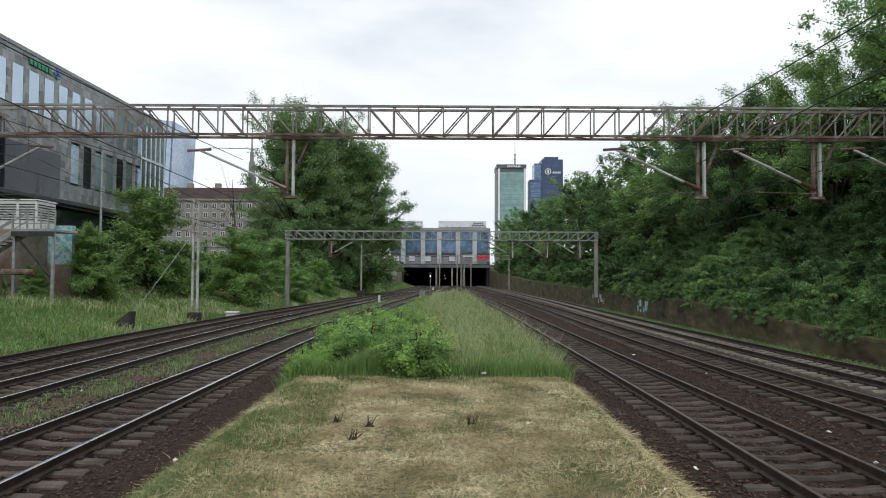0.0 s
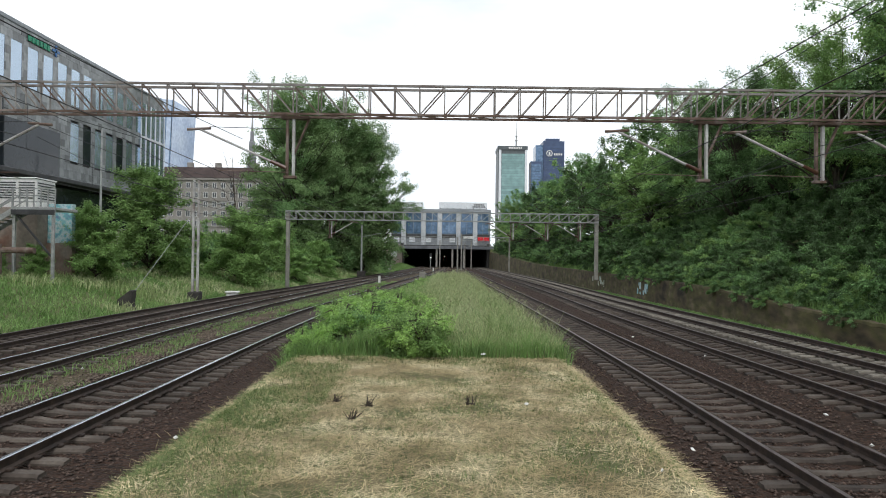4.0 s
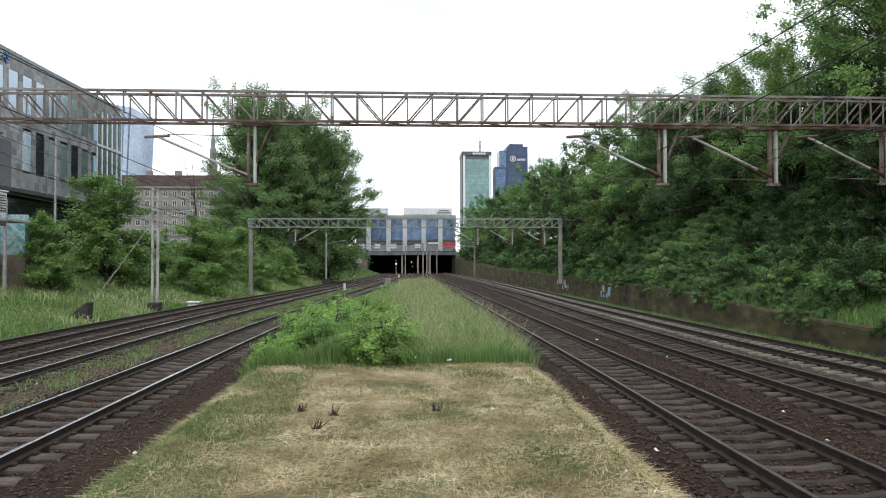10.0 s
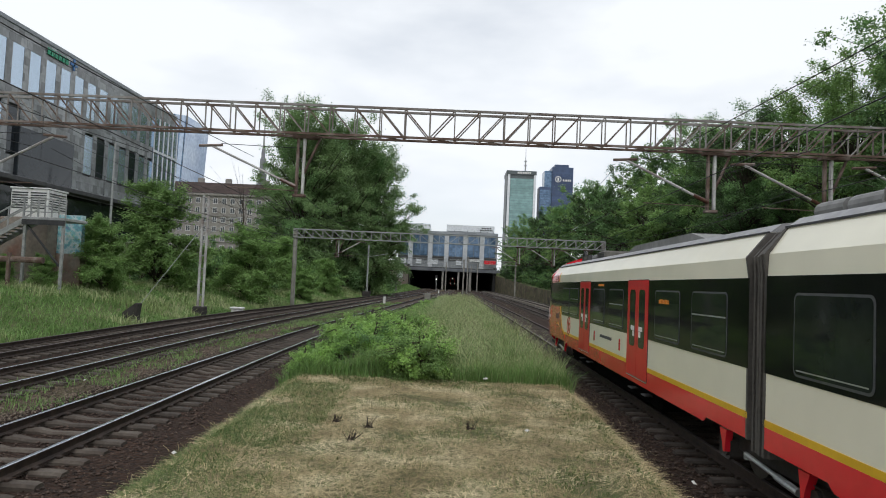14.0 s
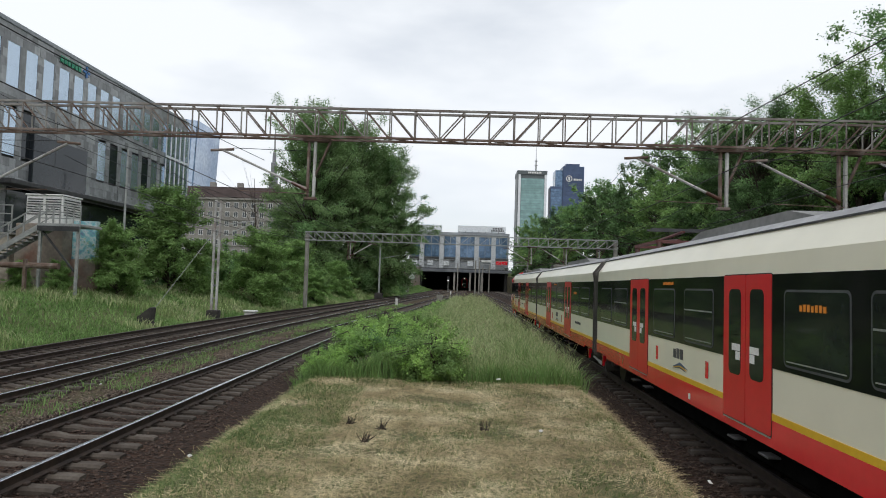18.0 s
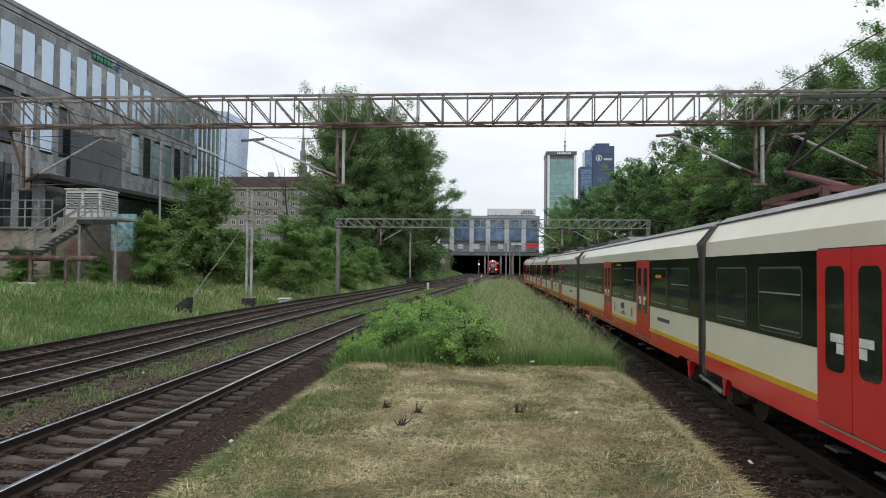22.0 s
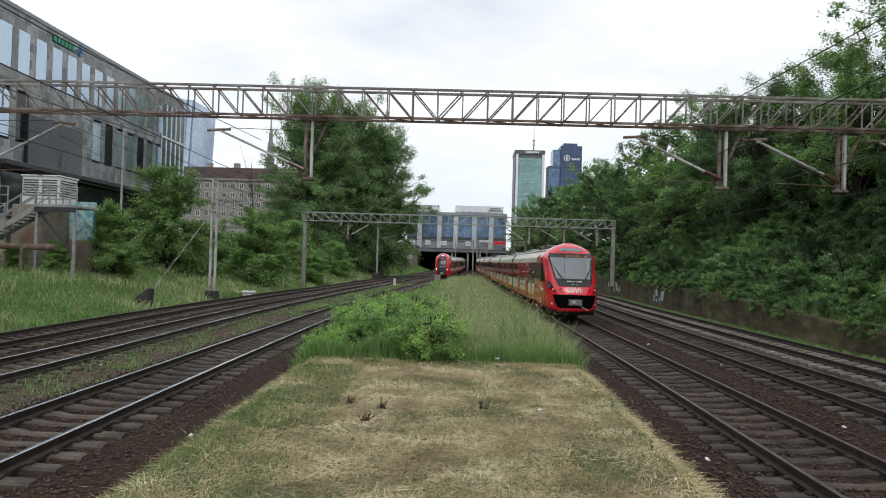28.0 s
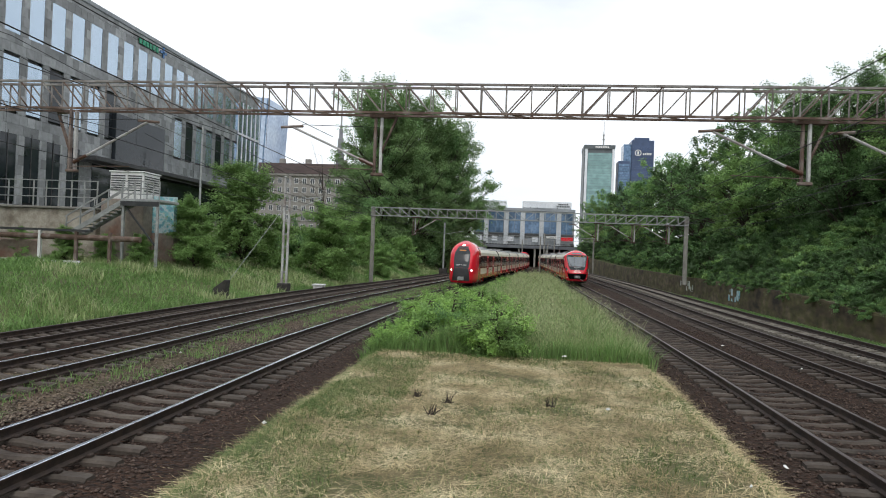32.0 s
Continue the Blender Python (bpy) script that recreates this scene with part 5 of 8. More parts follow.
def car_window(car, side, y, w, vent):
    win = part("window", shared(("win", side, w), lambda: rounded(side, -w / 2, w / 2, 1.76, 2.72, 0.016, 0.09).data("window", "seal")), None, car, "tinted side window")
    win.location = (0, y, 0)
    part("pane", shared(("pane", side, w), lambda: rounded(side, -w / 2 + 0.03, w / 2 - 0.03, 1.79, 2.69, 0.021, 0.07).data("pane", "pane")), None, win)
    if vent:
        part("bar", shared(("vent", side, w), lambda: side_box(Mesh(), side, -w / 2 + 0.05, w / 2 - 0.05, 2.33, 2.352, 0.028).data("bar", "alu")), None, win)
    part("rail", shared(("grab", side, w), lambda: side_box(Mesh(), side, -w / 2 + 0.08, w / 2 - 0.08, 1.825, 1.84, 0.024).data("rail", "alu")), None, win)
    return win


def bogie(car, y, tie=False):
    b = part("bogie", shared("bogie", lambda: Mesh().box(-1.2, -1.7, 0.42, -0.98, 1.7, 0.68, chamfer=0.04).box(0.98, -1.7, 0.42, 1.2, 1.7, 0.68, chamfer=0.04).box(-1.1, -0.35, 0.4, 1.1, 0.35, 0.7, chamfer=0.05).data("bogie", "bogie")), None, car, "grimy steel bogie frame")
    b.location = (0, y, 0)
    for wy in (-1.25, 1.25):
        part("wheelset", shared(("wheels", wy), lambda: Mesh().tube((-0.82, wy, 0.43), (-0.68, wy, 0.43), 0.43, n=20).tube((0.68, wy, 0.43), (0.82, wy, 0.43), 0.43, n=20).tube((-0.8, wy, 0.43), (0.8, wy, 0.43), 0.09, n=8).data("wheelset", "wheel")), None, b)
        for s in (-1, 1):
            part("axle_box", shared(("abox", wy, s), lambda: Mesh().box(s * 1.0, wy - 0.2, 0.28, s * 1.28, wy + 0.2, 0.6, chamfer=0.05).tube((s * 1.26, wy, 0.43), (s * 1.33, wy, 0.43), 0.12, n=10).data("axle_box", "bogie")), None, b)
            part("spring", shared(("spring", wy, s), lambda: Mesh().tube((s * 1.1, wy + (0.36 if wy < 0 else -0.36), 0.35), (s * 1.1, wy + (0.36 if wy < 0 else -0.36), 0.62), 0.1, n=10).data("spring", "steel_grey")), None, b)
    for s in (-1, 1):
        part("damper", shared(("damper", s), lambda: Mesh().tube((s * 1.32, -0.75, 0.42), (s * 1.32, 0.55, 0.5), 0.032, n=8).tube((s * 1.32, -0.9, 0.41), (s * 1.32, -0.35, 0.44), 0.05, n=8).data("damper", "alu")), None, b, "bright yaw damper")
        for k in (-1, 1):
            part("bracket", shared(("brk", s, k), lambda: Mesh().prism([(k * 1.02, 0.72), (k * 1.28, 0.72), (k * 1.18, 0.52), (k * 1.15, 0.4), (k * 1.08, 0.4), (k * 1.07, 0.52)], s * 1.3, s * 1.4).data("bracket", "red")), None, b, "red hanging bracket")


def roof_gear(car, kind, y0, y1):
    """Air-conditioning covers, converters, brake resistors, and where the car has one, a pantograph."""
    if kind == "ac":
        a = part("ac_unit", Mesh().prism([(y0, 3.7), (y1, 3.7), (y1 - 0.9, 3.88), (y0 + 0.9, 3.88)], -0.8, 0.8), "roof_cover", car, "dusty sloped air-conditioning cover")
        for i in range(3):
            part("grille", Mesh().box(-0.7, y0 + 1.0 + i * 0.9, 3.88, 0.7, y0 + 1.5 + i * 0.8, 3.9), "black", a)
    if kind == "box":
        u = part("converter_box", Mesh().box(-0.85, y0, 3.68, 0.85, y1, 3.93, chamfer=0.06), "equip", car, "dark converter box")
        for s in (-1, 1):
            for i in range(3):
                part("louvre", Mesh().box(s * 0.85 - 0.012, y0 + 0.15, 3.74 + i * 0.06, s * 0.85 + 0.012, y1 - 0.15, 3.77 + i * 0.06), "steel_dark", u)
        for k in range(2):
            for x in (-0.55, 0.0, 0.55):
                part("air_tank", Mesh().tube((x, y1 + 0.25 + k * 0.75, 3.8), (x, y1 + 0.9 + k * 0.75, 3.8), 0.13, n=14), "roof_cover", car, "round grey air tank")
    if kind == "resistor":
        u = part("resistor_hood", Mesh().prism([(y0, 3.68), (y1, 3.68), (y1 - 0.25, 3.9), (y0 + 0.1, 3.92)], -0.8, 0.8), "black", car, "dark louvred resistor hood")
        for i in range(5):
            part("louvre", Mesh().box(-0.82, y0 + 0.2 + i * (y1 - y0 - 0.6) / 5, 3.74, 0.82, y0 + 0.24 + i * (y1 - y0 - 0.6) / 5, 3.88), "equip", u)
        part("cable", Mesh().tube((-0.6, y1, 3.9), (-0.6, y1 + 0.4, 4.1), 0.05).tube((-0.6, y1 + 0.4, 4.1), (-0.6, y1 + 0.8, 3.75), 0.05), "black", car, "thick black roof cable")
        part("junction_box", Mesh().box(-0.5, y1 + 0.5, 3.68, 0.3, y1 + 1.1, 4.0, chamfer=0.04), "steel_grey", car)
    if kind == "pan":
        p = part("pantograph", Mesh().bar((-0.6, y0, 3.95), (-0.6, y1, 3.95), 0.08).bar((0.6, y0, 3.95), (0.6, y1, 3.95), 0.08).bar((-0.6, y0, 3.95), (0.6, y0, 3.95), 0.08).bar((-0.6, y1, 3.95), (0.6, y1, 3.95), 0.08), "pan_red", car, "dull red pantograph base frame")
        part("arm", Mesh().tube((0, y0 + 0.2, 4.0), (0, y1 + 0.3, 4.12), 0.05).tube((0, y1 + 0.3, 4.12), (0, y0 - 0.2, 4.2), 0.04), "pan_red", p)
        part("head", Mesh().bar((-0.85, y0 - 0.3, 4.24), (0.85, y0 - 0.3, 4.24), 0.05).bar((-0.85, y0 + 0.1, 4.24), (0.85, y0 + 0.1, 4.24), 0.05), "steel_dark", p)
        for x in (-0.55, 0.55):
            for y in (y0, y1):
                part("insulator", Mesh().tube((x, y, 3.7), (x, y, 3.93), 0.09, 0.07, 10), "insulator", p)
    if kind == "raised":
        p = part("pantograph", Mesh().bar((-0.6, y0, 3.9), (-0.6, y1, 3.9), 0.08).bar((0.6, y0, 3.9), (0.6, y1, 3.9), 0.08).bar((-0.6, y0, 3.9), (0.6, y0, 3.9), 0.08).bar((-0.6, y1, 3.9), (0.6, y1, 3.9), 0.08), "pan_red", car, "dull red raised pantograph")
        knee = (y1 + 0.5, 4.55)
        part("lower_arm", Mesh().tube((0, y0 + 0.4, 3.95), (0, *knee), 0.07, 0.05, 8), "pan_red", p)
        part("upper_arm", Mesh().tube((0, *knee), (-0.35, y0 + 0.3, 5.28), 0.03).tube((0, *knee), (0.35, y0 + 0.3, 5.28), 0.03), "steel_dark", p)
        part("head", Mesh().bar((-0.85, y0 + 0.1, 5.32), (0.85, y0 + 0.1, 5.32), 0.05).bar((-0.85, y0 + 0.5, 5.32), (0.85, y0 + 0.5, 5.32), 0.05), "steel_dark", p)
        for x in (-0.55, 0.55):
            for y in (y0, y1):
                part("insulator", Mesh().tube((x, y, 3.7), (x, y, 3.9), 0.09, 0.07, 10), "insulator", p)


def nose_point(u, z, spec, off=0.0):
    """Surface of the cab end: u from -1 to 1 round the front, z upward; the tip lies at y = 0, the body at y = -length."""
    length = spec["length"]
    hw = float(np.interp(z, spec["hw_z"], spec["hw"]))
    d0 = float(np.interp(z, spec["d_z"], spec["d"]))
    a = abs(u)
    x = hw * math.sin(a * math.pi / 2) ** spec["px"]
    y = -(d0 + (length - d0) * (1 - math.cos(a * math.pi / 2)) ** spec["py"])
    if off:
        e = 1e-3
        p = Vector((x, y, z))
        pu = Vector(nose_point(min(a + e, 1.0) if a < 0.99 else a - e, z, spec)) - p
        pz = Vector(nose_point(a, z + e, spec)) - p
        if a >= 0.99:
            pu = -pu
        n_ = pu.cross(pz)
        if n_.length > 0:
            n_.normalize()
            if n_.y < -0.2 or n_.x < -0.2:
                n_ = -n_
            p += n_ * off
        x, y, z = p
    return (x if u >= 0 else -x, y, z)


def nose_patch(us, zs, spec, off, thick=0.02):
    """A curved plate on the cab end; us may be a function of z."""
    m = Mesh()
    rows_o, rows_i = [], []
    for z in zs:
        line = us(z) if callable(us) else us
        rows_o.append([nose_point(u, z, spec, off) for u in line])
        rows_i.append([nose_point(u, z, spec, off - thick) for u in line])
    n_ = len(rows_o[0])
    k = len(rows_o)
    vs = [p for r in rows_o for p in r] + [p for r in rows_i for p in r]
    fs = []
    s = k * n_
    for i in range(k - 1):
        for j in range(n_ - 1):
            q = (i * n_ + j, i * n_ + j + 1, (i + 1) * n_ + j + 1, (i + 1) * n_ + j)
            fs += [q, tuple(s + c for c in reversed(q))]
    loop = [j for j in range(n_)] + [i * n_ + n_ - 1 for i in range(1, k)] + [(k - 1) * n_ + j for j in range(n_ - 2, -1, -1)] + [i * n_ for i in range(k - 2, 0, -1)]
    for a, b in zip(loop, loop[1:] + loop[:1]):
        fs.append((a, s + a, s + b, b))
    return m.add(vs, fs)


SHARP = dict(length=2.8, px=0.76, py=1.5, hw_z=[0.46, 0.62, 1.2, 2.92, 3.2, 3.54, 3.76, 3.92], hw=[1.1, 1.36, 1.42, 1.42, 1.44, 1.17, 0.85, 0.45],
             d_z=[0.46, 0.56, 0.75, 1.3, 1.5, 1.75, 2.1, 2.6, 3.1, 3.4, 3.56, 3.76, 3.92], d=[0.26, 0.06, 0.0, 0.0, 0.07, 0.22, 0.5, 0.9, 1.3, 1.56, 1.72, 1.95, 2.35])
ROUND = dict(length=3.2, px=0.8, py=1.6, hw_z=[0.35, 0.6, 1.3, 2.98, 3.3, 3.75, 4.05, 4.22], hw=[1.25, 1.4, 1.43, 1.42, 1.36, 1.12, 0.8, 0.4],
             d_z=[0.35, 0.55, 1.0, 1.6, 2.3, 3.0, 3.55, 3.9, 4.22], d=[0.15, 0.02, 0.0, 0.1, 0.3, 0.62, 1.05, 1.6, 2.4])


def lerp_list(a, b, n_):
    return [a + (b - a) * i / (n_ - 1) for i in range(n_)]


def cab_end(car, y_tip, flip, kind, lamps):
    """The streamlined end of a train: red shell, windscreen, lamps, display, coupler bay."""
    spec = SHARP if kind == "sharp" else ROUND
    c = part("cab", nose_patch(lerp_list(-1, 1, 33), lerp_list(spec["d_z"][0], spec["d_z"][-1], 30), spec, 0.0, 0.05), "red", car, "red streamlined cab end", smooth=True)
    c.matrix_local = pose(0, y_tip, 0, 0, 0, 180 if flip else 0)
    top = spec["d_z"][-1]
    crown = [nose_point(u, top, spec) for u in lerp_list(-1, 1, 33)]
    fair = Mesh()
    ring0 = [(p[0], p[1], p[2] - 0.01) for p in crown]
    ring1 = [(p[0] * 0.6, p[1] * 0.9 - 0.35, top + 0.06) for p in crown]
    fair.loft([ring0, ring1])
    fair.box(-0.6, -spec["length"] - 0.9, 3.6, 0.6, -spec["length"] + 0.25, top - 0.1, chamfer=0.15)
    part("roof_fairing", fair, "red", c, "red roof dome behind the windscreen", smooth=True)
    zs_ = [3.3, 3.54, 3.66, 3.76, 3.85, top] if kind == "sharp" else [3.3, 3.6, 3.8, 4.0, top]
    half_ = [float(np.interp(z, spec["hw_z"], spec["hw"])) for z in zs_]
    part("dome_back", Mesh().prism([(-w_, z) for w_, z in zip(half_, zs_)] + [(w_, z) for w_, z in zip(half_[::-1], zs_[::-1])], -spec["length"] - 0.12, -spec["length"] + 0.03, "y"), "red", c, "red rear wall of the cab dome")
    part("floor", Mesh().box(-1.1, -spec["length"], 0.3, 1.1, -0.75, 0.5, chamfer=0.05), "black", c)
    if kind == "sharp":
        wide = lambda zs, us, n_=17: (lambda z: [v * float(np.interp(z, zs, us)) for v in lerp_list(-1, 1, n_)])
        part("windscreen", nose_patch(wide([2.1, 2.6, 3.1, 3.44], [0.37, 0.44, 0.51, 0.55], 25), lerp_list(2.12, 3.42, 16), spec, 0.012), "screen", c, "large raked windscreen", smooth=True)
        part("apron", nose_patch(wide([1.72, 1.85, 2.11], [0.29, 0.34, 0.39]), lerp_list(1.74, 2.11, 6), spec, 0.014), "screen_black", c, "black panel under the windscreen", smooth=True)
        part("screen_head", nose_patch(wide([3.1, 3.4], [0.5, 0.55], 21), lerp_list(3.2, 3.42, 4), spec, 0.016), "screen_black", c, "dark band along the windscreen top", smooth=True)
        part("roof_light", nose_patch(lerp_list(-0.3, 0.3, 9), lerp_list(3.52, 3.7, 5), spec, 0.012), "screen", c, "small sloping roof window", smooth=True)
        for s in (-1, 1):
            part("screen_edge", nose_patch(lambda z: [s * v for v in lerp_list(float(np.interp(z, [2.1, 2.6, 3.1, 3.44], [0.345, 0.42, 0.49, 0.53])), float(np.interp(z, [2.1, 2.6, 3.1, 3.44], [0.39, 0.465, 0.545, 0.62])), 4)], lerp_list(2.12, 3.44, 14), spec, 0.018), "black", c, smooth=True)
        amber = Mesh()
        for u0, n_ in ((-0.3, 2), (-0.12, 6)):
            for i in range(n_):
                p = nose_point(u0 + i * 0.042, 3.27, spec, 0.03)
                amber.box(p[0] - 0.034, p[1] - 0.015, 3.22, p[0] + 0.034, p[1] + 0.02, 3.33)
        part("display", amber, "amber", c, "amber destination display", kind="stuff")
        # A plate on the nose skin; its black paints the depth of the bay.
        part("bay", nose_patch(wide([0.66, 0.9, 1.33], [0.34, 0.41, 0.48]), lerp_list(0.68, 1.33, 6), spec, 0.012), "void", c, "black coupler bay with its shade put in the colour", smooth=True)
        part("lip", nose_patch(lambda z: [v * 0.6 for v in lerp_list(-1, 1, 17)], lerp_list(0.5, 0.62, 3), spec, 0.03), "red", c, smooth=True)
        cp = part("coupler", Mesh().box(-0.36, -0.35, 0.78, 0.36, 0.1, 1.12, chamfer=0.03), "steel_dark", c, "grey automatic coupler head")
        part("coupler_face", Mesh().box(-0.3, 0.1, 0.82, 0.3, 0.13, 1.08, chamfer=0.02), "bonnet", cp)
        part("cone", Mesh().tube((0.08, 0.12, 0.93), (0.08, 0.26, 0.93), 0.13, 0.06, 12), "steel_grey", cp)
        part("hose", Mesh().tube((-0.3, 0.05, 0.76), (-0.62, 0.14, 0.58), 0.025), "steel_grey", cp)
        for s in (-1, 1):
            part("headlamp_housing", nose_patch(lambda z: [s * v for v in lerp_list(float(np.interp(z, [1.42, 1.95], [0.36, 0.54])), float(np.interp(z, [1.42, 1.6, 1.95], [0.42, 0.6, 0.68])), 8)], lerp_list(1.42, 1.95, 7), spec, 0.014), "lamp_glass", c, "slanted smoked lamp cluster", smooth=True)
            part("tail_lamp", nose_patch([s * v for v in lerp_list(0.45, 0.485, 4)], lerp_list(1.54, 1.61, 3), spec, 0.02), "tail_red" if lamps == "tail" else "lens", c, "lit red tail lamp" if lamps == "tail" else "lamp")
            part("headlamp", nose_patch([s * v for v in lerp_list(0.56, 0.6, 4)], lerp_list(1.68, 1.77, 3), spec, 0.02), "lens", c)
            part("buffer_marker", nose_patch([s * v for v in lerp_list(0.25, 0.285, 3)], lerp_list(1.56, 1.62, 3), spec, 0.04), "black", c)
            part("wiper", Mesh().tube(nose_point(s * 0.16, 2.02, spec, 0.03), nose_point(s * 0.36, 2.6, spec, 0.03), 0.022), "black", c)
            part("wiper_arm", Mesh().tube(nose_point(s * 0.2, 1.98, spec, 0.03), nose_point(s * 0.43, 2.85, spec, 0.03), 0.014), "black", c)
            part("side_glass", nose_patch(lambda z: [s * v for v in lerp_list(float(np.interp(z, [1.94, 2.6, 2.92], [0.74, 0.82, 0.88])), 1.0, 8)], lerp_list(1.94, 2.92, 8), spec, 0.011), "band", c, "black cab side window", smooth=True)
            um, step = (0.84, 0.018) if s < 0 else (0.955, -0.018)
            on = lambda u, z: nose_point(s * u, z, spec, 0.012)
            part("mark", Mesh().bar(on(um, 1.36), on(um, 1.86), 0.02, 0.02).bar(on(um - 1.2 * step, 1.52), on(um, 1.86), 0.016, 0.02).bar(on(um, 1.36), on(um + 1.3 * step, 1.6), 0.016, 0.02), "white", c, "white pulse-like mark")
            lg = Mesh()
            for i in range(6):
                lg.bar(on(um + (2.0 + i) * step, 1.48), on(um + (2.0 + i) * step, 1.57), 0.012, 0.05)
            part("lettering", lg, "white", c, "white bars of lettering", kind="stuff")
            lg = Mesh()
            for i in range(3):
                lg.bar(nose_point(s * (0.5 + i * 0.012), 0.82, spec, 0.012), nose_point(s * (0.5 + i * 0.012), 0.9, spec, 0.012), 0.02, 0.03)
            part("lettering", lg, "white", c, "tiny white bars", kind="stuff")
        for z, n_, du, w, h, m in ((1.66, 5, 0.032, 0.05, 0.06, "white"), (1.52, 8, 0.027, 0.04, 0.06, "white"), (1.97, 9, 0.024, 0.042, 0.06, "white"), (1.83, 4, 0.018, 0.03, 0.025, "white")):
            lg = Mesh()
            for i in range(n_):
                p = nose_point((i - (n_ - 1) / 2) * du, z, spec, 0.024)
                lg.box(p[0] - w * 0.7, p[1] - 0.015, z - h, p[0] + w * 0.5, p[1] + 0.006, z + h)
            part("lettering", lg, m, c, "white bars of fleet lettering", kind="stuff")
    else:
        part("windscreen", nose_patch(lambda z: [v * float(np.interp(z, [1.7, 2.2, 3.1, 3.75], [0.25, 0.29, 0.29, 0.19])) for v in lerp_list(-1, 1, 19)], lerp_list(1.72, 3.72, 16), spec, 0.012), "screen_dark", c, "tall rounded windscreen", smooth=True)
        part("apron", nose_patch(lambda z: [v * float(np.interp(z, [0.5, 1.0, 1.7], [0.34, 0.31, 0.25])) for v in lerp_list(-1, 1, 17)], lerp_list(0.55, 1.71, 9), spec, 0.014), "black", c, "black lower front with coupler bay", smooth=True)
        part("display", nose_patch(lerp_list(-0.1, 0.1, 6), lerp_list(3.3, 3.38, 3), spec, 0.02), "amber", c, "amber destination display")
        cp = part("coupler", Mesh().box(-0.28, -0.35, 0.6, 0.28, 0.16, 0.92, chamfer=0.03), "steel_grey", c, "grey automatic coupler head")
        part("top_lamp", nose_patch(lerp_list(-0.035, 0.035, 5), lerp_list(3.78, 3.88, 3), spec, 0.02), "head_white", c, "lit white top lamp")
        for s in (-1, 1):
            part("cheek", nose_patch([s * v for v in lerp_list(0.3, 0.44, 5)], lerp_list(1.42, 1.62, 4), spec, 0.02), "lamp_glass", c, "dark lamp housing", smooth=True)
            part("headlamp", nose_patch([s * v for v in lerp_list(0.36, 0.42, 4)], lerp_list(1.46, 1.58, 3), spec, 0.03), "head_white", c, "lit white headlamp")
            part("mirror_glass", nose_patch([s * v for v in lerp_list(0.86, 0.99, 6)], lerp_list(1.7, 2.75, 6), spec, 0.01), "band", c, "black cab side window", smooth=True)
        bars = Mesh()
        for i in range(7):
            p = nose_point((i - 3) * 0.045, 2.0, spec, 0.024)
            bars.box(p[0] - 0.035, p[1] - 0.01, 1.96, p[0] + 0.035, p[1] + 0.008, 2.03)
        part("lettering", bars, "white", c, "white bars of a unit plate")
    return c


def emblem(car, side, y):
    """Red ring with a stroke, on the cream side behind the cab."""
    ring = Mesh()
    x = side * (HALF + 0.012)
    zc, n_ = 1.39, 24
    for i in range(n_):
        a, b = 2 * math.pi * i / n_, 2 * math.pi * (i + 1) / n_
        ring.bar((x, y + 0.3 * math.cos(a), zc + 0.3 * math.sin(a)), (x, y + 0.3 * math.cos(b), zc + 0.3 * math.sin(b)), 0.012, 0.045)
    for outline in ([(-0.06, 0.2), (0.03, 0.2), (0.03, -0.08), (0.06, -0.11), (0.13, -0.1), (0.1, -0.19), (0.0, -0.2), (-0.06, -0.13)],
                    [(-0.15, 0.05), (-0.06, 0.16), (-0.06, 0.09), (0.15, 0.09), (0.15, 0.02), (-0.06, 0.02), (-0.06, -0.03)]):
        ring.prism([(y + side * u, zc + v) for u, v in outline], side * (HALF + 0.004), side * (HALF + 0.016))
    part("emblem", ring, "red", car, "red ring emblem")


def skirt_mesh(s, y0, y1, spots):
    """Red lower side, arched up over the bogies."""
    m = Mesh()
    cuts = [(max(c - r, y0), min(c + r, y1)) for c, r in sorted(spots) if c + r > y0 and c - r < y1]
    side_box(m, s, y0, y1, 0.76, 1.03, 0.008)
    at = y0
    for a, b in cuts + [(y1, y1)]:
        if a > at + 0.02:
            x0, x1 = s * (HALF - 0.004), s * (HALF + 0.008)
            m.prism([(at, 0.762), (a, 0.762), (a - min(0.12, (a - at) * 0.3), 0.68), (at + min(0.12, (a - at) * 0.3), 0.68)], x0, x1)
        at = b
    return m


def cove(s, a, b, proud, z0=2.93, z1=3.53):
    """A strip of skin on the sloping edge between side and roof."""
    f = (z1 - 3.2) / 0.34
    g = (z0 - 2.92) / 0.28
    o = [(HALF - 0.015 * g + proud, z0), (1.405 + proud, 3.2), (1.405 - 0.265 * f + proud, z1), (1.405 - 0.265 * f - 0.04, z1), (1.35, 3.2), (HALF - 0.02, z0)]
    return Mesh().prism([(s * x, z) for x, z in o], a, b, "y")


def glyphs(m, side, y, z, h, n_, w, gap, proud, step=1):
    """A row of plain letter-sized bars on a car's side."""
    for i in range(n_):
        a = y + step * i * (w + gap)
        side_box(m, side, *sorted((a, a + step * w)), z, z + h * (1.0 if i % 3 else 0.86), proud)
    return m


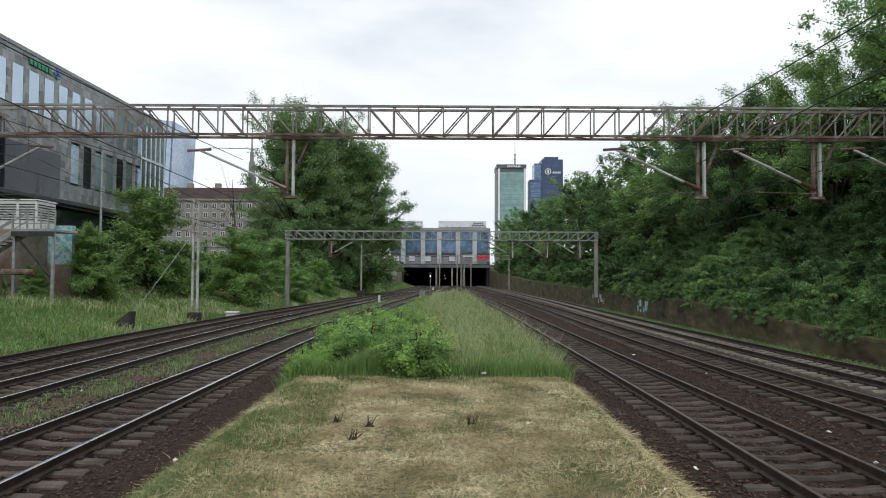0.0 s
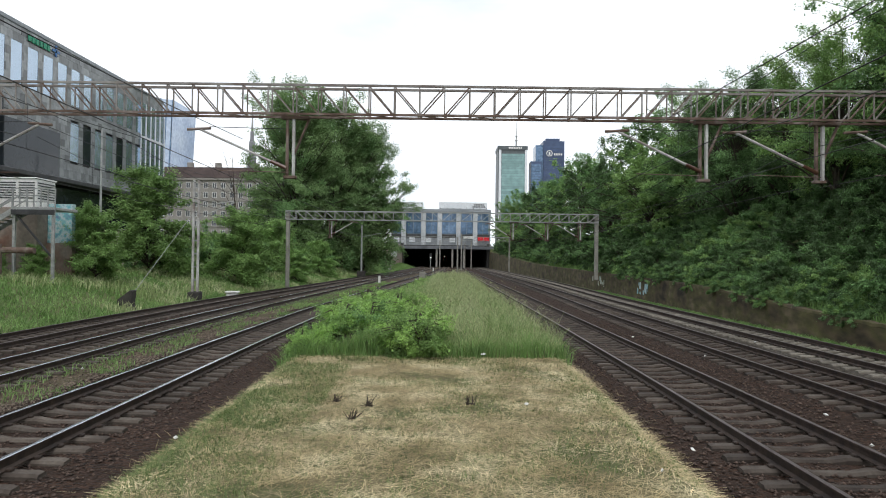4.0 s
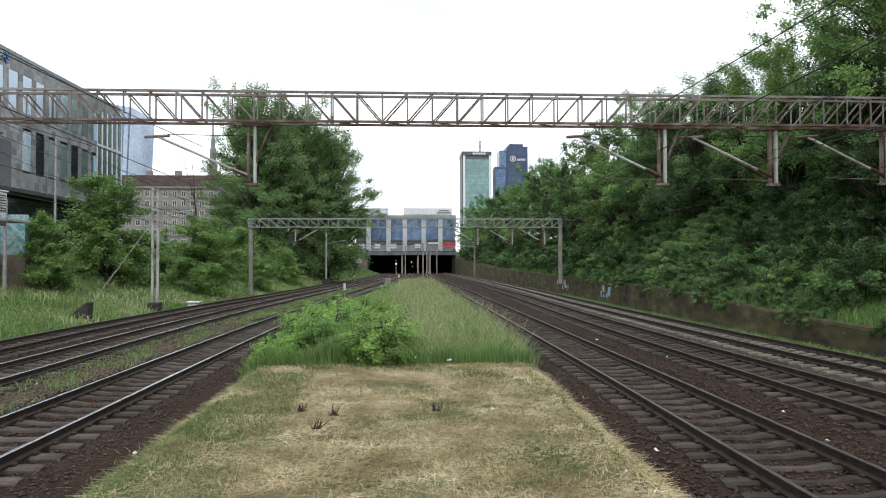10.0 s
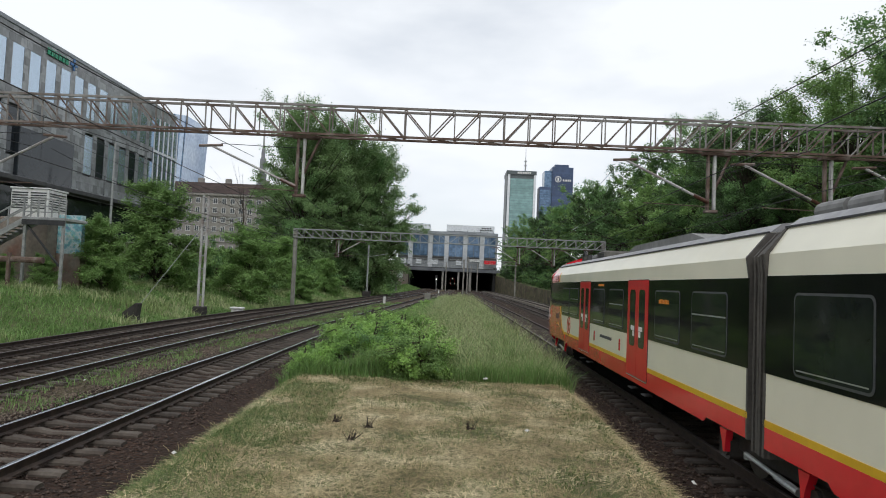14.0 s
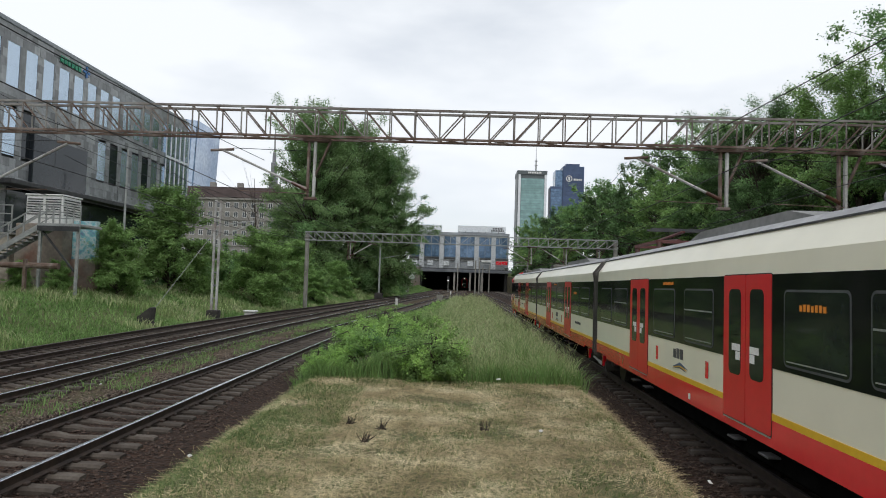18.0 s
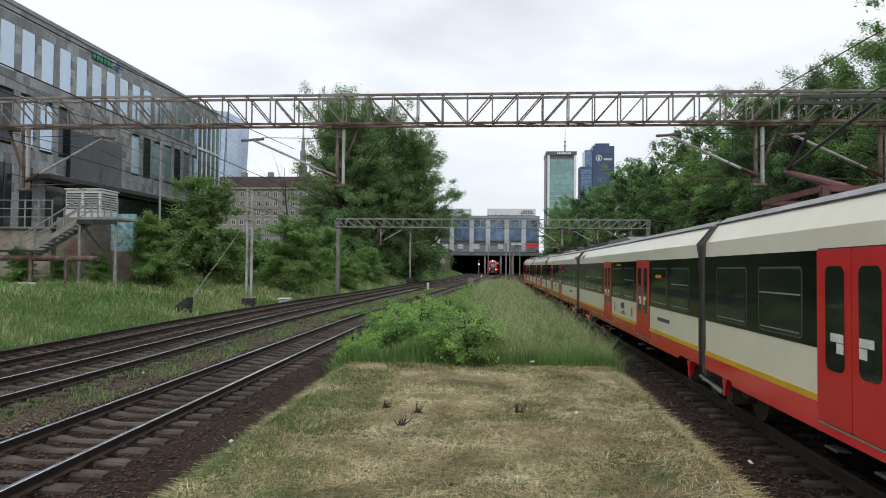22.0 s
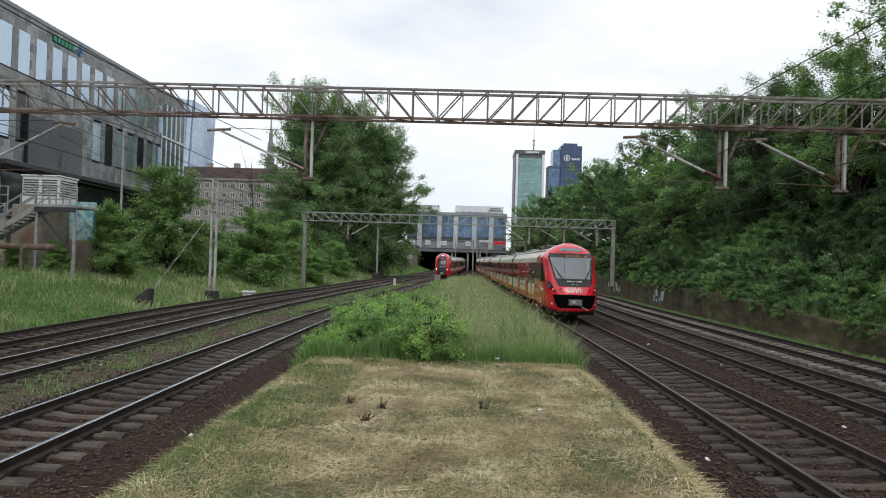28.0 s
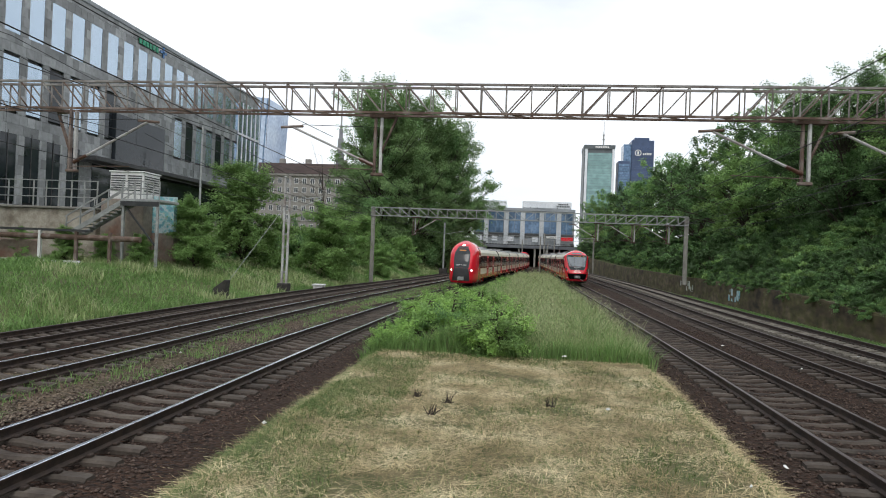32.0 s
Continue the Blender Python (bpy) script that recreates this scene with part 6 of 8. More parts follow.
def make_car(style, length, doors, bogies, end=None, lamps="", gear=(), logo=False, wide=0, cove_vent=0):
    """One car, its middle at the origin, rails at z = 0, running along y. end: +1 or -1 where it has a cab."""
    end_cab = end is not None
    label = "red and cream electric train car with cab" if end_cab else "cream and red electric train middle car with black window band"
    car = thing("train_car", label, "train car", "cars of the leaving train" if style == "sharp" else "cars of the arriving train")
    half = length / 2
    y0, y1 = -half + (0.44 if wide == -1 else 0.28), half - (0.44 if wide == 1 else 0.28)
    nose = 2.8 if style == "sharp" else 3.2
    if end == 1:
        y1 = half - nose
    if end == -1:
        y0 = -half + nose
    key = (style, length, end, wide)
    part("body", shared((key, "body"), lambda: shell(y0, y1).data("body", "cream")), None, car, "cream body shell")
    part("roof", shared((key, "roof"), lambda: roof_cap(y0, y1).data("roof", "roof_grey")), None, car, "dusty grey roof")
    J = y1 if end == 1 else y0
    e = end if end_cab else 1
    for s in (-1, 1):
        part("skirt", skirt_mesh(s, y0, y1, bogies), "red", car, "red lower side")
        lo_, hi_ = (y0, y1 - 3.6) if end == 1 else (y0 + 3.6, y1) if end == -1 else (y0, y1)
        if style != "sharp":
            lo_, hi_ = y0, y1
        part("stripe", side_box(Mesh(), s, lo_, hi_, 1.03, 1.12, 0.01), "yellow" if style == "sharp" else "red", car, "yellow stripe")
        if end_cab and style == "sharp":
            band = [(J, 1.98), (J, 2.92), (-e * half + e * 0.28, 2.92), (-e * half + e * 0.28, 1.7), (J - e * 2.7, 1.7), (J - e * 2.45, 1.98)]
            part("window_band", Mesh().prism(band, s * (HALF - 0.002), s * (HALF + 0.01)), "band", car, "glossy black window band")
        else:
            part("window_band", side_box(Mesh(), s, y0, y1, 1.7, 2.92, 0.01), "band", car, "glossy black window band")
        part("gutter", Mesh().bar((s * 1.18, y0, 3.555), (s * 1.18, y1, 3.552), 0.024), "steel_dark", car, "dark roof seam")
        for d in doors:
            door(car, s, d)
        inner = J - e * 2.7 if end_cab and style == "sharp" else J - e * 0.4
        ends_ = sorted([inner, -e * half + e * 0.7]) if end_cab else [y0 + 0.5, y1 - 0.5]
        edges = sorted(ends_ + [v for d in doors for v in (d - 1.0, d + 1.0)])
        for a, b in zip(edges[::2], edges[1::2]):
            n_ = max(1, int((b - a) / 1.75))
            if b - a < 1.0:
                continue
            w = round(min(1.5, (b - a) / n_ - 0.25), 2)
            for i in range(n_):
                car_window(car, s, a + (i + 0.5) * (b - a) / n_, w, (i % 2) == 0)
        mid = (doors[0] + doors[1]) / 2
        for k in (-1, 1):
            part("handle_plate", shared((style, "plate", s), lambda: side_box(Mesh(), s, -0.055, 0.055, 1.24, 1.52, 0.02, chamfer=0.003).data("handle_plate", "red")), None, car).location = (0, mid + k * 1.5, 0)
        part("display", shared((style, "disp", s), lambda: glyphs(Mesh(), s, -0.38 * s, 2.79, 0.06, 8, 0.045, 0.045, 0.022, s).data("display", "amber")), None, car, "amber side display", kind="stuff").location = (0, mid + 0.7, 0)
        part("display", shared((style, "disp2", s), lambda: glyphs(Mesh(), s, -0.3 * s, 2.46, 0.085, 7, 0.05, 0.04, 0.03, s).data("display", "amber")), None, car, "amber side display", kind="stuff").location = (0, min(doors) - 1.9, 0)
        if logo:
            part("logo", glyphs(Mesh(), s, mid - 0.36 * s, 1.4, 0.19, 3, 0.14, 0.07, 0.013, s), "logo_grey", car, "three dark letter-like bars", kind="stuff")
            for k, m in enumerate(("logo_grey", "yellow", "logo_blue")):
                part("swoosh", Mesh().prism([(mid - 0.4 - 0.05 * k, 1.2 + k * 0.025), (mid - 0.05, 1.28 + k * 0.03), (mid + 0.4, 1.2 + k * 0.01), (mid - 0.05, 1.235 + k * 0.025)], s * (HALF + 0.003), s * (HALF + 0.013 + 0.002 * k)), m, car, "small coloured swoosh")
        else:
            part("lettering", glyphs(Mesh(), s, mid - 0.75 * s, 1.4, 0.08, 14, 0.06, 0.04, 0.013, s), "logo_grey", car, "small dark bars of lettering", kind="stuff")
        far_ = -half + 3.2 if end != -1 else half - 4.6
        if logo:
            part("lettering", glyphs(Mesh(), s, far_ - 0.65 * s, 1.38, 0.09, 12, 0.06, 0.04, 0.013, s), "logo_grey", car, "small dark bars of lettering", kind="stuff")
        part("data_plate", shared((style, "dp", s), lambda: side_box(Mesh(), s, 1.2, 1.3, 0.76, 0.86, 0.014).data("data_plate", "white")), None, car, "small white data plate")
        if cove_vent:
            v = part("cove_vent", cove(s, cove_vent - 0.5, cove_vent + 0.5, 0.012, 3.2, 3.42), "equip", car, "louvred vent in the sloping edge")
            for i in range(5):
                part("slat", cove(s, cove_vent - 0.45, cove_vent + 0.45, 0.018, 3.2 + 0.0, 3.215).data("slat", "black"), None, v).location = (-s * 0.034 * i, 0, 0.04 * i)
        if end_cab and style == "sharp":
            wedge = [(J, 0.86), (J, 1.98), (J - e * 2.45, 1.98), (J - e * 2.6, 1.7), (J - e * 2.75, 1.38), (J - e * 3.0, 1.18), (J - e * 3.6, 1.04), (J - e * 3.6, 0.86)]
            part("red_flank", Mesh().prism(wedge, s * (HALF + 0.002), s * (HALF + 0.014)), "red", car, "red panel sweeping up to the cab")
            ym = Mesh()
            for p, q in zip(wedge[2:7], wedge[3:7]):
                ym.bar((s * (HALF + 0.016), p[0], p[1]), (s * (HALF + 0.016), q[0], q[1]), 0.012, 0.1)
            part("flank_edge", ym, "yellow", car, "curved yellow edge of the red panel", kind="stuff")
            part("red_cove", cove(s, *sorted((J, J - e * 1.85)), 0.008), "red", car, "red sloping edge beside the cab")
            part("cove_edge", cove(s, *sorted((J - e * 1.85, J - e * 1.98)), 0.009), "yellow", car, "yellow edge of the red paint")
            if end == -1:
                vent = part("cove_vent", cove(s, J + 0.9, J + 1.5, 0.014, 3.2, 3.42), "equip", car, "dark louvre in the red edge")
            part("panel_joint", side_box(side_box(Mesh(), s, J - e * 0.0 - 0.008, J + 0.008, 0.9, 1.94, 0.0155), s, *sorted((J - e * 1.34, J - e * 1.355)), 0.95, 1.62, 0.0155), "door_red", car, "fine panel joints", kind="stuff")
            emblem(car, s, J - e * 4.4)
            part("logo", glyphs(Mesh(), s, J - e * (2.2 if s * e > 0 else 1.45), 1.52, 0.2, 3, 0.15, 0.1, 0.018, s), "logo_grey", car, "dark letter-like bars on red", kind="stuff")
            for k, m in enumerate(("logo_blue", "yellow")):
                part("swoosh", Mesh().prism([(J - e * 1.45, 1.24 + k * 0.04), (J - e * 1.9, 1.34 + k * 0.04), (J - e * 2.3, 1.22 + k * 0.02), (J - e * 1.9, 1.27 + k * 0.04)], s * (HALF + 0.006), s * (HALF + 0.018 + 0.002 * k)), m, car, "small coloured swoosh")
    if end_cab:
        cab_end(car, end * half, end == -1, style, lamps)
    for k in (-1, 1):
        if end == k:
            continue
        gap = 0.44 if wide == k else 0.28
        m = Mesh()
        n_ = 8 if wide == k else 5
        for i in range(n_):
            y = k * (half - gap - 0.02 + i * (gap + 0.02) / n_)
            grow = 0.05 if i % 2 else 0.0
            prof = [(-1.34 - grow, 0.62), (-1.34 - grow, 2.95), (-1.36 - grow, 3.2), (-1.1, 3.5 + grow), (1.1, 3.5 + grow), (1.36 + grow, 3.2), (1.34 + grow, 2.95), (1.34 + grow, 0.62)]
            m.prism(prof, y, y + k * (gap + 0.02) / n_ * 0.98, "y")
        part("gangway_bellows", m, "bellows", car, "ribbed brown-grey gangway bellows")
        part("end_frame", Mesh().prism([(-1.43, 0.75), (-1.43, 2.92), (-1.47, 3.2), (-1.18, 3.55), (1.18, 3.55), (1.47, 3.2), (1.43, 2.92), (1.43, 0.75)], k * (half - gap - 0.05), k * (half - gap + 0.004), "y"), "bellows", car, "dark end frame")
    for c, _ in bogies:
        if c > -half - 0.1 and not (abs(c - half) < 0.1):
            bogie(car, c)
    # Underframe and cases are coloured black to stand for shade below the car.
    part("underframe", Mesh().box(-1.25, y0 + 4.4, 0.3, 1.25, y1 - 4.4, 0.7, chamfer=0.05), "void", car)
    for k in range(3):
        part("equipment_case", Mesh().box(-1.22, -3.4 + k * 2.4, 0.36, 1.22, -1.6 + k * 2.4, 0.7, chamfer=0.04), "black", car)
    for kind, a, b in gear:
        roof_gear(car, kind, a, b)
    return car


L1, L2, L3 = 22.1, 17.7, 21.0
LENGTHS = [L1, L2, L3, L3, L2, L1]


def joints(length):
    return [(length / 2, 1.75), (-length / 2, 1.75)]


TRAIN_1 = [
    make_car("sharp", L1, (L1 / 2 - 16.2, L1 / 2 - 10.1), [(L1 / 2 - 5.1, 1.9), (-L1 / 2, 1.75)], 1, "off", (("resistor", 3.9, 5.2), ("box", 1.0, 2.2), ("ac", -7.5, -1.5))),
    make_car("sharp", L2, (-3.1, 3.1), joints(L2), None, "", (("box", 6.2, 7.2), ("ac", -4.5, 2.0)), True),
    make_car("sharp", L3, (L3 / 2 - 11.7, L3 / 2 - 5.55), [(L3 / 2, 1.75), (-L3 / 2 + 3.0, 1.9)], None, "", (("pan", 6.5, 8.8), ("ac", -2.0, 3.5), ("box", -6.0, -4.8), ("resistor", -9.6, -8.2)), True, -1, -L3 / 2 + 1.5),
    make_car("sharp", L3, (L3 / 2 - 15.4, L3 / 2 - 9.3), [(L3 / 2 - 3.0, 1.9), (-L3 / 2, 1.75)], None, "", (("resistor", 7.0, 9.0), ("ac", 0.0, 5.5)), True, 1, L3 / 2 - 1.6),
    make_car("sharp", L2, (-3.1, 3.1), joints(L2), None, "", (("raised", 5.6, 7.8), ("ac", -4.5, 1.5)), True),
    make_car("sharp", L1, (-L1 / 2 + 10.1, -L1 / 2 + 16.2), [(-L1 / 2 + 5.1, 1.9), (L1 / 2, 1.75)], -1, "tail", (("ac", 1.5, 7.5), ("box", -3.4, -2.2), ("resistor", -5.6, -4.3))),
]
C2, C3 = 21.0, 18.2
LENGTHS_2 = [C2, C3, C3, C3, C3, C2]
TRAIN_2 = [make_car("round", C2, (1.0, -5.0), [(C2 / 2 - 4.9, 1.9), (-C2 / 2, 1.75)], 1, "head", (("ac", -3, 1),))]
for i in range(4):
    TRAIN_2.append(make_car("round", C3, (4.5, -4.5), joints(C3), None, "", (("ac", -2, 1.5),) if i % 2 else (("box", -3, -1),)))
TRAIN_2.append(make_car("round", C2, (5.0, -1.0), [(-C2 / 2 + 4.9, 1.9), (C2 / 2, 1.75)], -1, "tail", (("ac", -3, 1),)))

# ---------------------------------------------------------------- terrace, stair and plant on the left bank


def terrace():
    t = thing("terrace_wall", "pale concrete terrace wall below the office block", "wall", kind="structure")
    part("wall", Mesh().box(-36.3, 41.5, -0.5, -28.6, 60, 4.6, chamfer=0.05), "rubble", t)
    part("coping", Mesh().box(-36.3, 41.3, 4.6, -28.4, 60, 4.75, chamfer=0.03), "concrete", t)
    part("rubble_wall", Mesh().box(-28.6, 42.6, -0.5, -22.9, 43.2, 4.9, chamfer=0.08), "brick_wall", t, "stained brick and rubble wall")
    part("plinth", Mesh().box(-27.4, 40.2, -0.5, -24.45, 42.6, 5.3, chamfer=0.05), "brick_wall", t, "stained plinth under the ventilation unit")
    part("low_wall", Mesh().box(-24.44, 41.18, -0.5, -22.86, 41.62, 3.2), "brick_wall", t)
    part("graffiti_wall", Mesh().box(-24.4, 41.2, 3.2, -22.9, 41.6, 5.6), "graffiti", t, "wall covered with turquoise graffiti")
    fence = thing("railing", "grey steel railing along the terrace edge", "railing", "terrace railings")
    for i in range(9):
        x = -36.0 + i * 0.93
        part("post", Mesh().bar((x, 41.5, 4.75), (x, 41.5, 6.5), 0.07), "steel_grey", fence)
    for z in (5.4, 5.95, 6.5):
        part("rail", Mesh().bar((-36, 41.5, z), (-28.5, 41.5, z), 0.06), "steel_grey", fence)
    plat = thing("steel_platform", "grey steel platform with railings on posts", "platform")
    part("deck", Mesh().box(-24.3, 37.6, 5.0, -21.9, 40.0, 5.16, chamfer=0.02), "steel_grey", plat, "steel grating deck")
    part("beam", Mesh().box(-24.3, 37.5, 4.72, -21.9, 37.62, 5.0), "steel_dark", plat)
    for x in (-24.2, -22.0):
        part("leg", Mesh().bar((x, 37.7, 0.6), (x, 37.7, 5.0), 0.14), "steel_grey", plat)
    part("brace", Mesh().bar((-24.1, 37.7, 4.7), (-22.1, 37.7, 2.4), 0.09), "steel_dark", plat)
    for i in range(7):
        x = -24.3 + i * 0.4
        part("baluster", Mesh().bar((x, 37.65, 5.1), (x, 37.65, 6.2), 0.06), "steel_grey", plat)
    for z in (5.45, 5.8, 6.2):
        part("rail", Mesh().bar((-24.3, 37.65, z), (-21.9, 37.65, z), 0.06), "steel_grey", plat)
    st = thing("steel_stair", "grey steel stair with open treads and handrails", "stair")
    for k in (0, 1):
        y0 = 37.7 + 1.3 * k
        part("stringer", Mesh().prism([(-24.3, 5.15), (-24.3, 4.8), (-27.7, 2.75), (-28.0, 2.9)], y0, y0 + 0.07, "y"), "steel_grey", st)
        part("handrail", Mesh().bar((-24.3, y0, 6.2), (-28.0, y0, 3.95), 0.075), "steel_grey", st)
        part("handrail", Mesh().bar((-24.3, y0, 5.7), (-28.0, y0, 3.45), 0.06), "steel_grey", st)
        for i in range(5):
            x = -24.3 - i * 0.9
            z = 5.1 - i * 0.548
            part("baluster", Mesh().bar((x, y0, z), (x, y0, z + 1.1), 0.06), "steel_grey", st)
    for i in range(12):
        part("tread", Mesh().box(-24.6 - i * 0.295, 37.78, 4.95 - i * 0.18, -24.3 - i * 0.295, 39.0, 5.0 - i * 0.18), "steel_grey", st)
    ac = thing("ventilation_unit", "white louvred rooftop ventilation unit on a platform", "ventilation unit", at=pose(-25.8, 41.4, 5.3))
    part("case", Mesh().box(-1.15, -1.0, 0, 1.15, 1.0, 1.75, chamfer=0.04), "white", ac)
    for i in range(7):
        z = 0.55 + i * 0.155
        for c in (-0.57, 0.57):
            part("slat", Mesh().box(c - 0.48, -1.03, z, c + 0.48, -0.99, z + 0.07), "steel_dark", ac)
        part("slat", Mesh().box(1.14, -0.85, z, 1.18, 0.85, z + 0.07), "steel_dark", ac)
    part("roof", Mesh().box(-1.22, -1.07, 1.75, 1.22, 1.07, 1.84, chamfer=0.03), "white", ac)
    pipes = thing("heating_pipe", "rusty pipe under a dark beam on posts along the bank", "pipe")
    part("pipe", Mesh().tube((-33, 36.0, 2.7), (-22, 36.0, 2.7), 0.17, n=10), "steel_rust", pipes)
    part("beam", Mesh().box(-33, 35.85, 3.02, -25, 36.1, 3.16), "steel_dark", pipes, "dark steel beam")
    for x, m in ((-30.9, "white"), (-28.2, "white"), (-25.9, "steel_rust"), (-23.8, "steel_rust")):
        part("post", Mesh().bar((x, 35.9, 0.9), (x, 35.9, 3.05), 0.16), m, pipes, "white painted post" if m == "white" else "")
    for i in range(5):
        x = -32.5 + i * 1.5
        part("kerb", Mesh().box(x, 35.6, 1.12, x + 1.0, 35.8, 1.34, chamfer=0.02), "white", pipes, "white kerb piece")
    part("rubble", Mesh().box(-32.5, 36.6, 0.6, -28.9, 37.0, 2.5, chamfer=0.1), "brick_wall", pipes, "mossy rubble wall behind the pipe")
    pole = thing("lamp_post", "slim pale lamp post on the terrace", "lamp post", at=pose(-22.6, 44.0, 0.8))
    part("pole", Mesh().tube((0, 0, 0), (0, 0, 10), 0.09, 0.06, 8), "steel_grey", pole)


terrace()

# ---------------------------------------------------------------- plants


def leaf_cloud(name, centres, radii, count, size, material, rng, up=0.55, heart=None):
    """Many small leaves in loose drawn-out sprays round clump centres; each leaf a bent diamond."""
    c = np.asarray(centres)
    r = np.asarray(radii)
    heart = c.mean(axis=0) if heart is None else heart
    w = r ** 2
    pick = rng.choice(len(c), count, p=w / w.sum())
    axis = c - heart + rng.normal(size=c.shape) * 0.35 * np.abs(c - heart).mean() + np.array([0, 0, -0.15 * r.mean()])
    axis /= np.linalg.norm(axis, axis=1)[:, None] + 1e-6
    p = c[pick] + rng.normal(size=(count, 3)) * r[pick][:, None] * np.array([0.4, 0.4, 0.3])
    along = rng.normal(size=count) * 0.55 * r[pick]
    p = p + axis[pick] * along[:, None] - np.array([0, 0, 0.25]) * (np.maximum(along, 0) ** 2 / r[pick])[:, None]
    out = p - heart
    out /= np.linalg.norm(out, axis=1)[:, None] + 1e-6
    n_ = out * 0.45 + rng.normal(size=(count, 3)) * 0.5 + np.array([0, 0, up])
    n_ /= np.linalg.norm(n_, axis=1)[:, None]
    t = np.cross(n_, rng.normal(size=(count, 3)))
    t /= np.linalg.norm(t, axis=1)[:, None]
    b = np.cross(n_, t)
    s = size * (0.55 + 0.9 * rng.random(count))[:, None]
    v = np.stack([p - t * s * 0.5, p + b * s * 0.3 + n_ * s * 0.1, p + t * s * 0.55, p - b * s * 0.3 + n_ * s * 0.1], 1).reshape(-1, 3)
    f = np.arange(count * 4).reshape(-1, 4)
    return raw(name, v, f, material)


def limb_mesh(base, targets, r0, rng, material="bark", name="trunk", lean=0.3):
    m = Mesh()
    top = np.mean(targets, axis=0)
    h = max(t[2] for t in targets)
    prev, pr = Vector(base), r0
    spine = [prev]
    for i in range(1, 7):
        u = i / 6
        p = Vector((base[0] + (top[0] - base[0]) * u * lean + rng.normal() * 0.12, base[1] + (top[1] - base[1]) * u * lean + rng.normal() * 0.12, base[2] + (h - base[2]) * 0.85 * u))
        r = r0 * (1 - 0.85 * u)
        m.tube(prev, p, pr, r, 7)
        prev, pr = p, r
        spine.append(p)
    for t in targets[::2]:
        k = min(range(len(spine)), key=lambda i: abs(spine[i].z - (base[2] + (t[2] - base[2]) * 0.6)))
        a = spine[k]
        mid = a.lerp(Vector(t), 0.5) + Vector((0, 0, 0.25))
        rr = max(0.02, r0 * (1 - 0.13 * k) * 0.4)
        m.tube(a, mid, rr, rr * 0.6, 5).tube(mid, Vector(t), rr * 0.6, rr * 0.15, 5)
    return m.data(name, material)


def crown_points(kind, h, rng, n_):
    """Clump centres of a crown by the tree's habit: boughs first, then clumps along each bough."""
    boughs, spread, (r0, r1) = {"broad": (13, 0.105, (0.028, 0.06)), "poplar": (56, 0.07, (0.024, 0.05)), "cone": (18, 0.066, (0.035, 0.07)), "shrub": (10, 0.13, (0.07, 0.12)), "herb": (18, 0.13, (0.09, 0.16))}[kind]
    tips = []
    for i in range(boughs):
        u = (i + 0.5 * rng.random() + 0.25) / boughs
        a = i * 2.4 + rng.normal() * 0.35
        if kind == "broad":
            z = 0.24 + 0.68 * u
            w = 0.34 * math.sin(math.pi * min(1, (z - 0.02) / 1.08)) ** 0.7
        elif kind == "poplar":
            z = 0.1 + 0.86 * u
            w = 0.22 * max(0.02, 1 - abs(z - 0.42) / 0.62) ** 0.6
        elif kind == "cone":
            z = 0.08 + 0.84 * u
            w = 0.25 * (1 - z) ** 0.55 + 0.03
        else:
            z = 0.15 + 0.62 * u
            w = 0.5 * math.sin(math.pi * min(1, z + 0.12)) ** 0.6
        rr = w * rng.uniform(0.45, 1.05) * h
        tips.append((rr * math.cos(a), rr * math.sin(a), z * h))
    pts, rad = [], []
    for k in range(n_):
        t = np.array(tips[k % boughs])
        q = t + rng.normal(size=3) * spread * h * np.array([1, 1, 0.75])
        q[2] = min(max(q[2], 0.04 * h), 1.02 * h)
        pts.append(tuple(q))
        rad.append(h * rng.uniform(r0, r1))
    return pts, rad


def plant_kind(kind, h, clumps, leaves, size, mats, seed, trunk):
    """Mesh data of one plant: trunk with limbs, and crowns in one or two greens."""
    rng = np.random.default_rng(seed)
    pts, rad = crown_points(kind, h, rng, clumps)
    crowns = []
    for k, (m, share) in enumerate(mats):
        sel = [i for i in range(len(pts)) if (i * 7919 % 100) / 100 < share] if len(mats) > 1 and k == 1 else list(range(len(pts)))
        if len(mats) > 1 and k == 0:
            other = {i for i in range(len(pts)) if (i * 7919 % 100) / 100 < mats[1][1]}
            sel = [i for i in sel if i not in other]
        crowns.append(leaf_cloud("crown", [pts[i] for i in sel], [rad[i] for i in sel], int(leaves * len(sel) / len(pts)), size, m, rng, heart=np.array([0, 0, 0.42 * h])))
    return limb_mesh((0, 0, -0.4), pts, trunk, rng), crowns


def place_plant(name, data, x, y, z, scale, turn, label, category, group, squash=1.0):
    ob = thing(name, label, category, group)
    ob.matrix_world = pose(x, y, z, 0, 0, turn) @ Matrix.Diagonal((scale, scale, scale * squash, 1))
    part("trunk", data[0], None, ob, "dark rough trunk and limbs")
    for c in data[1]:
        part("crown", c, None, ob)
    return ob


GREENS = ((("leaf_mid", 1), ("leaf_light", 0.4)), (("leaf_mid", 1), ("leaf_dark", 0.45)), (("leaf_lit", 1), ("leaf_light", 0.45)), (("leaf_dark", 1), ("leaf_mid", 0.4)))
# Mostly dark leaves: the shade of overhanging trees is put into bush colours.
BUSH_GREENS = ((("leaf_mid", 1), ("leaf_dark", 0.5)), (("leaf_dark", 1), ("leaf_mid", 0.3)), (("leaf_mid", 1), ("leaf_light", 0.3)), (("leaf_dark", 1), ("leaf_mid", 0.2)))
BROAD = [plant_kind("broad", 10.0, 230, 70000, 0.105, m, 20 + i, 0.2) for i, m in enumerate(GREENS)]
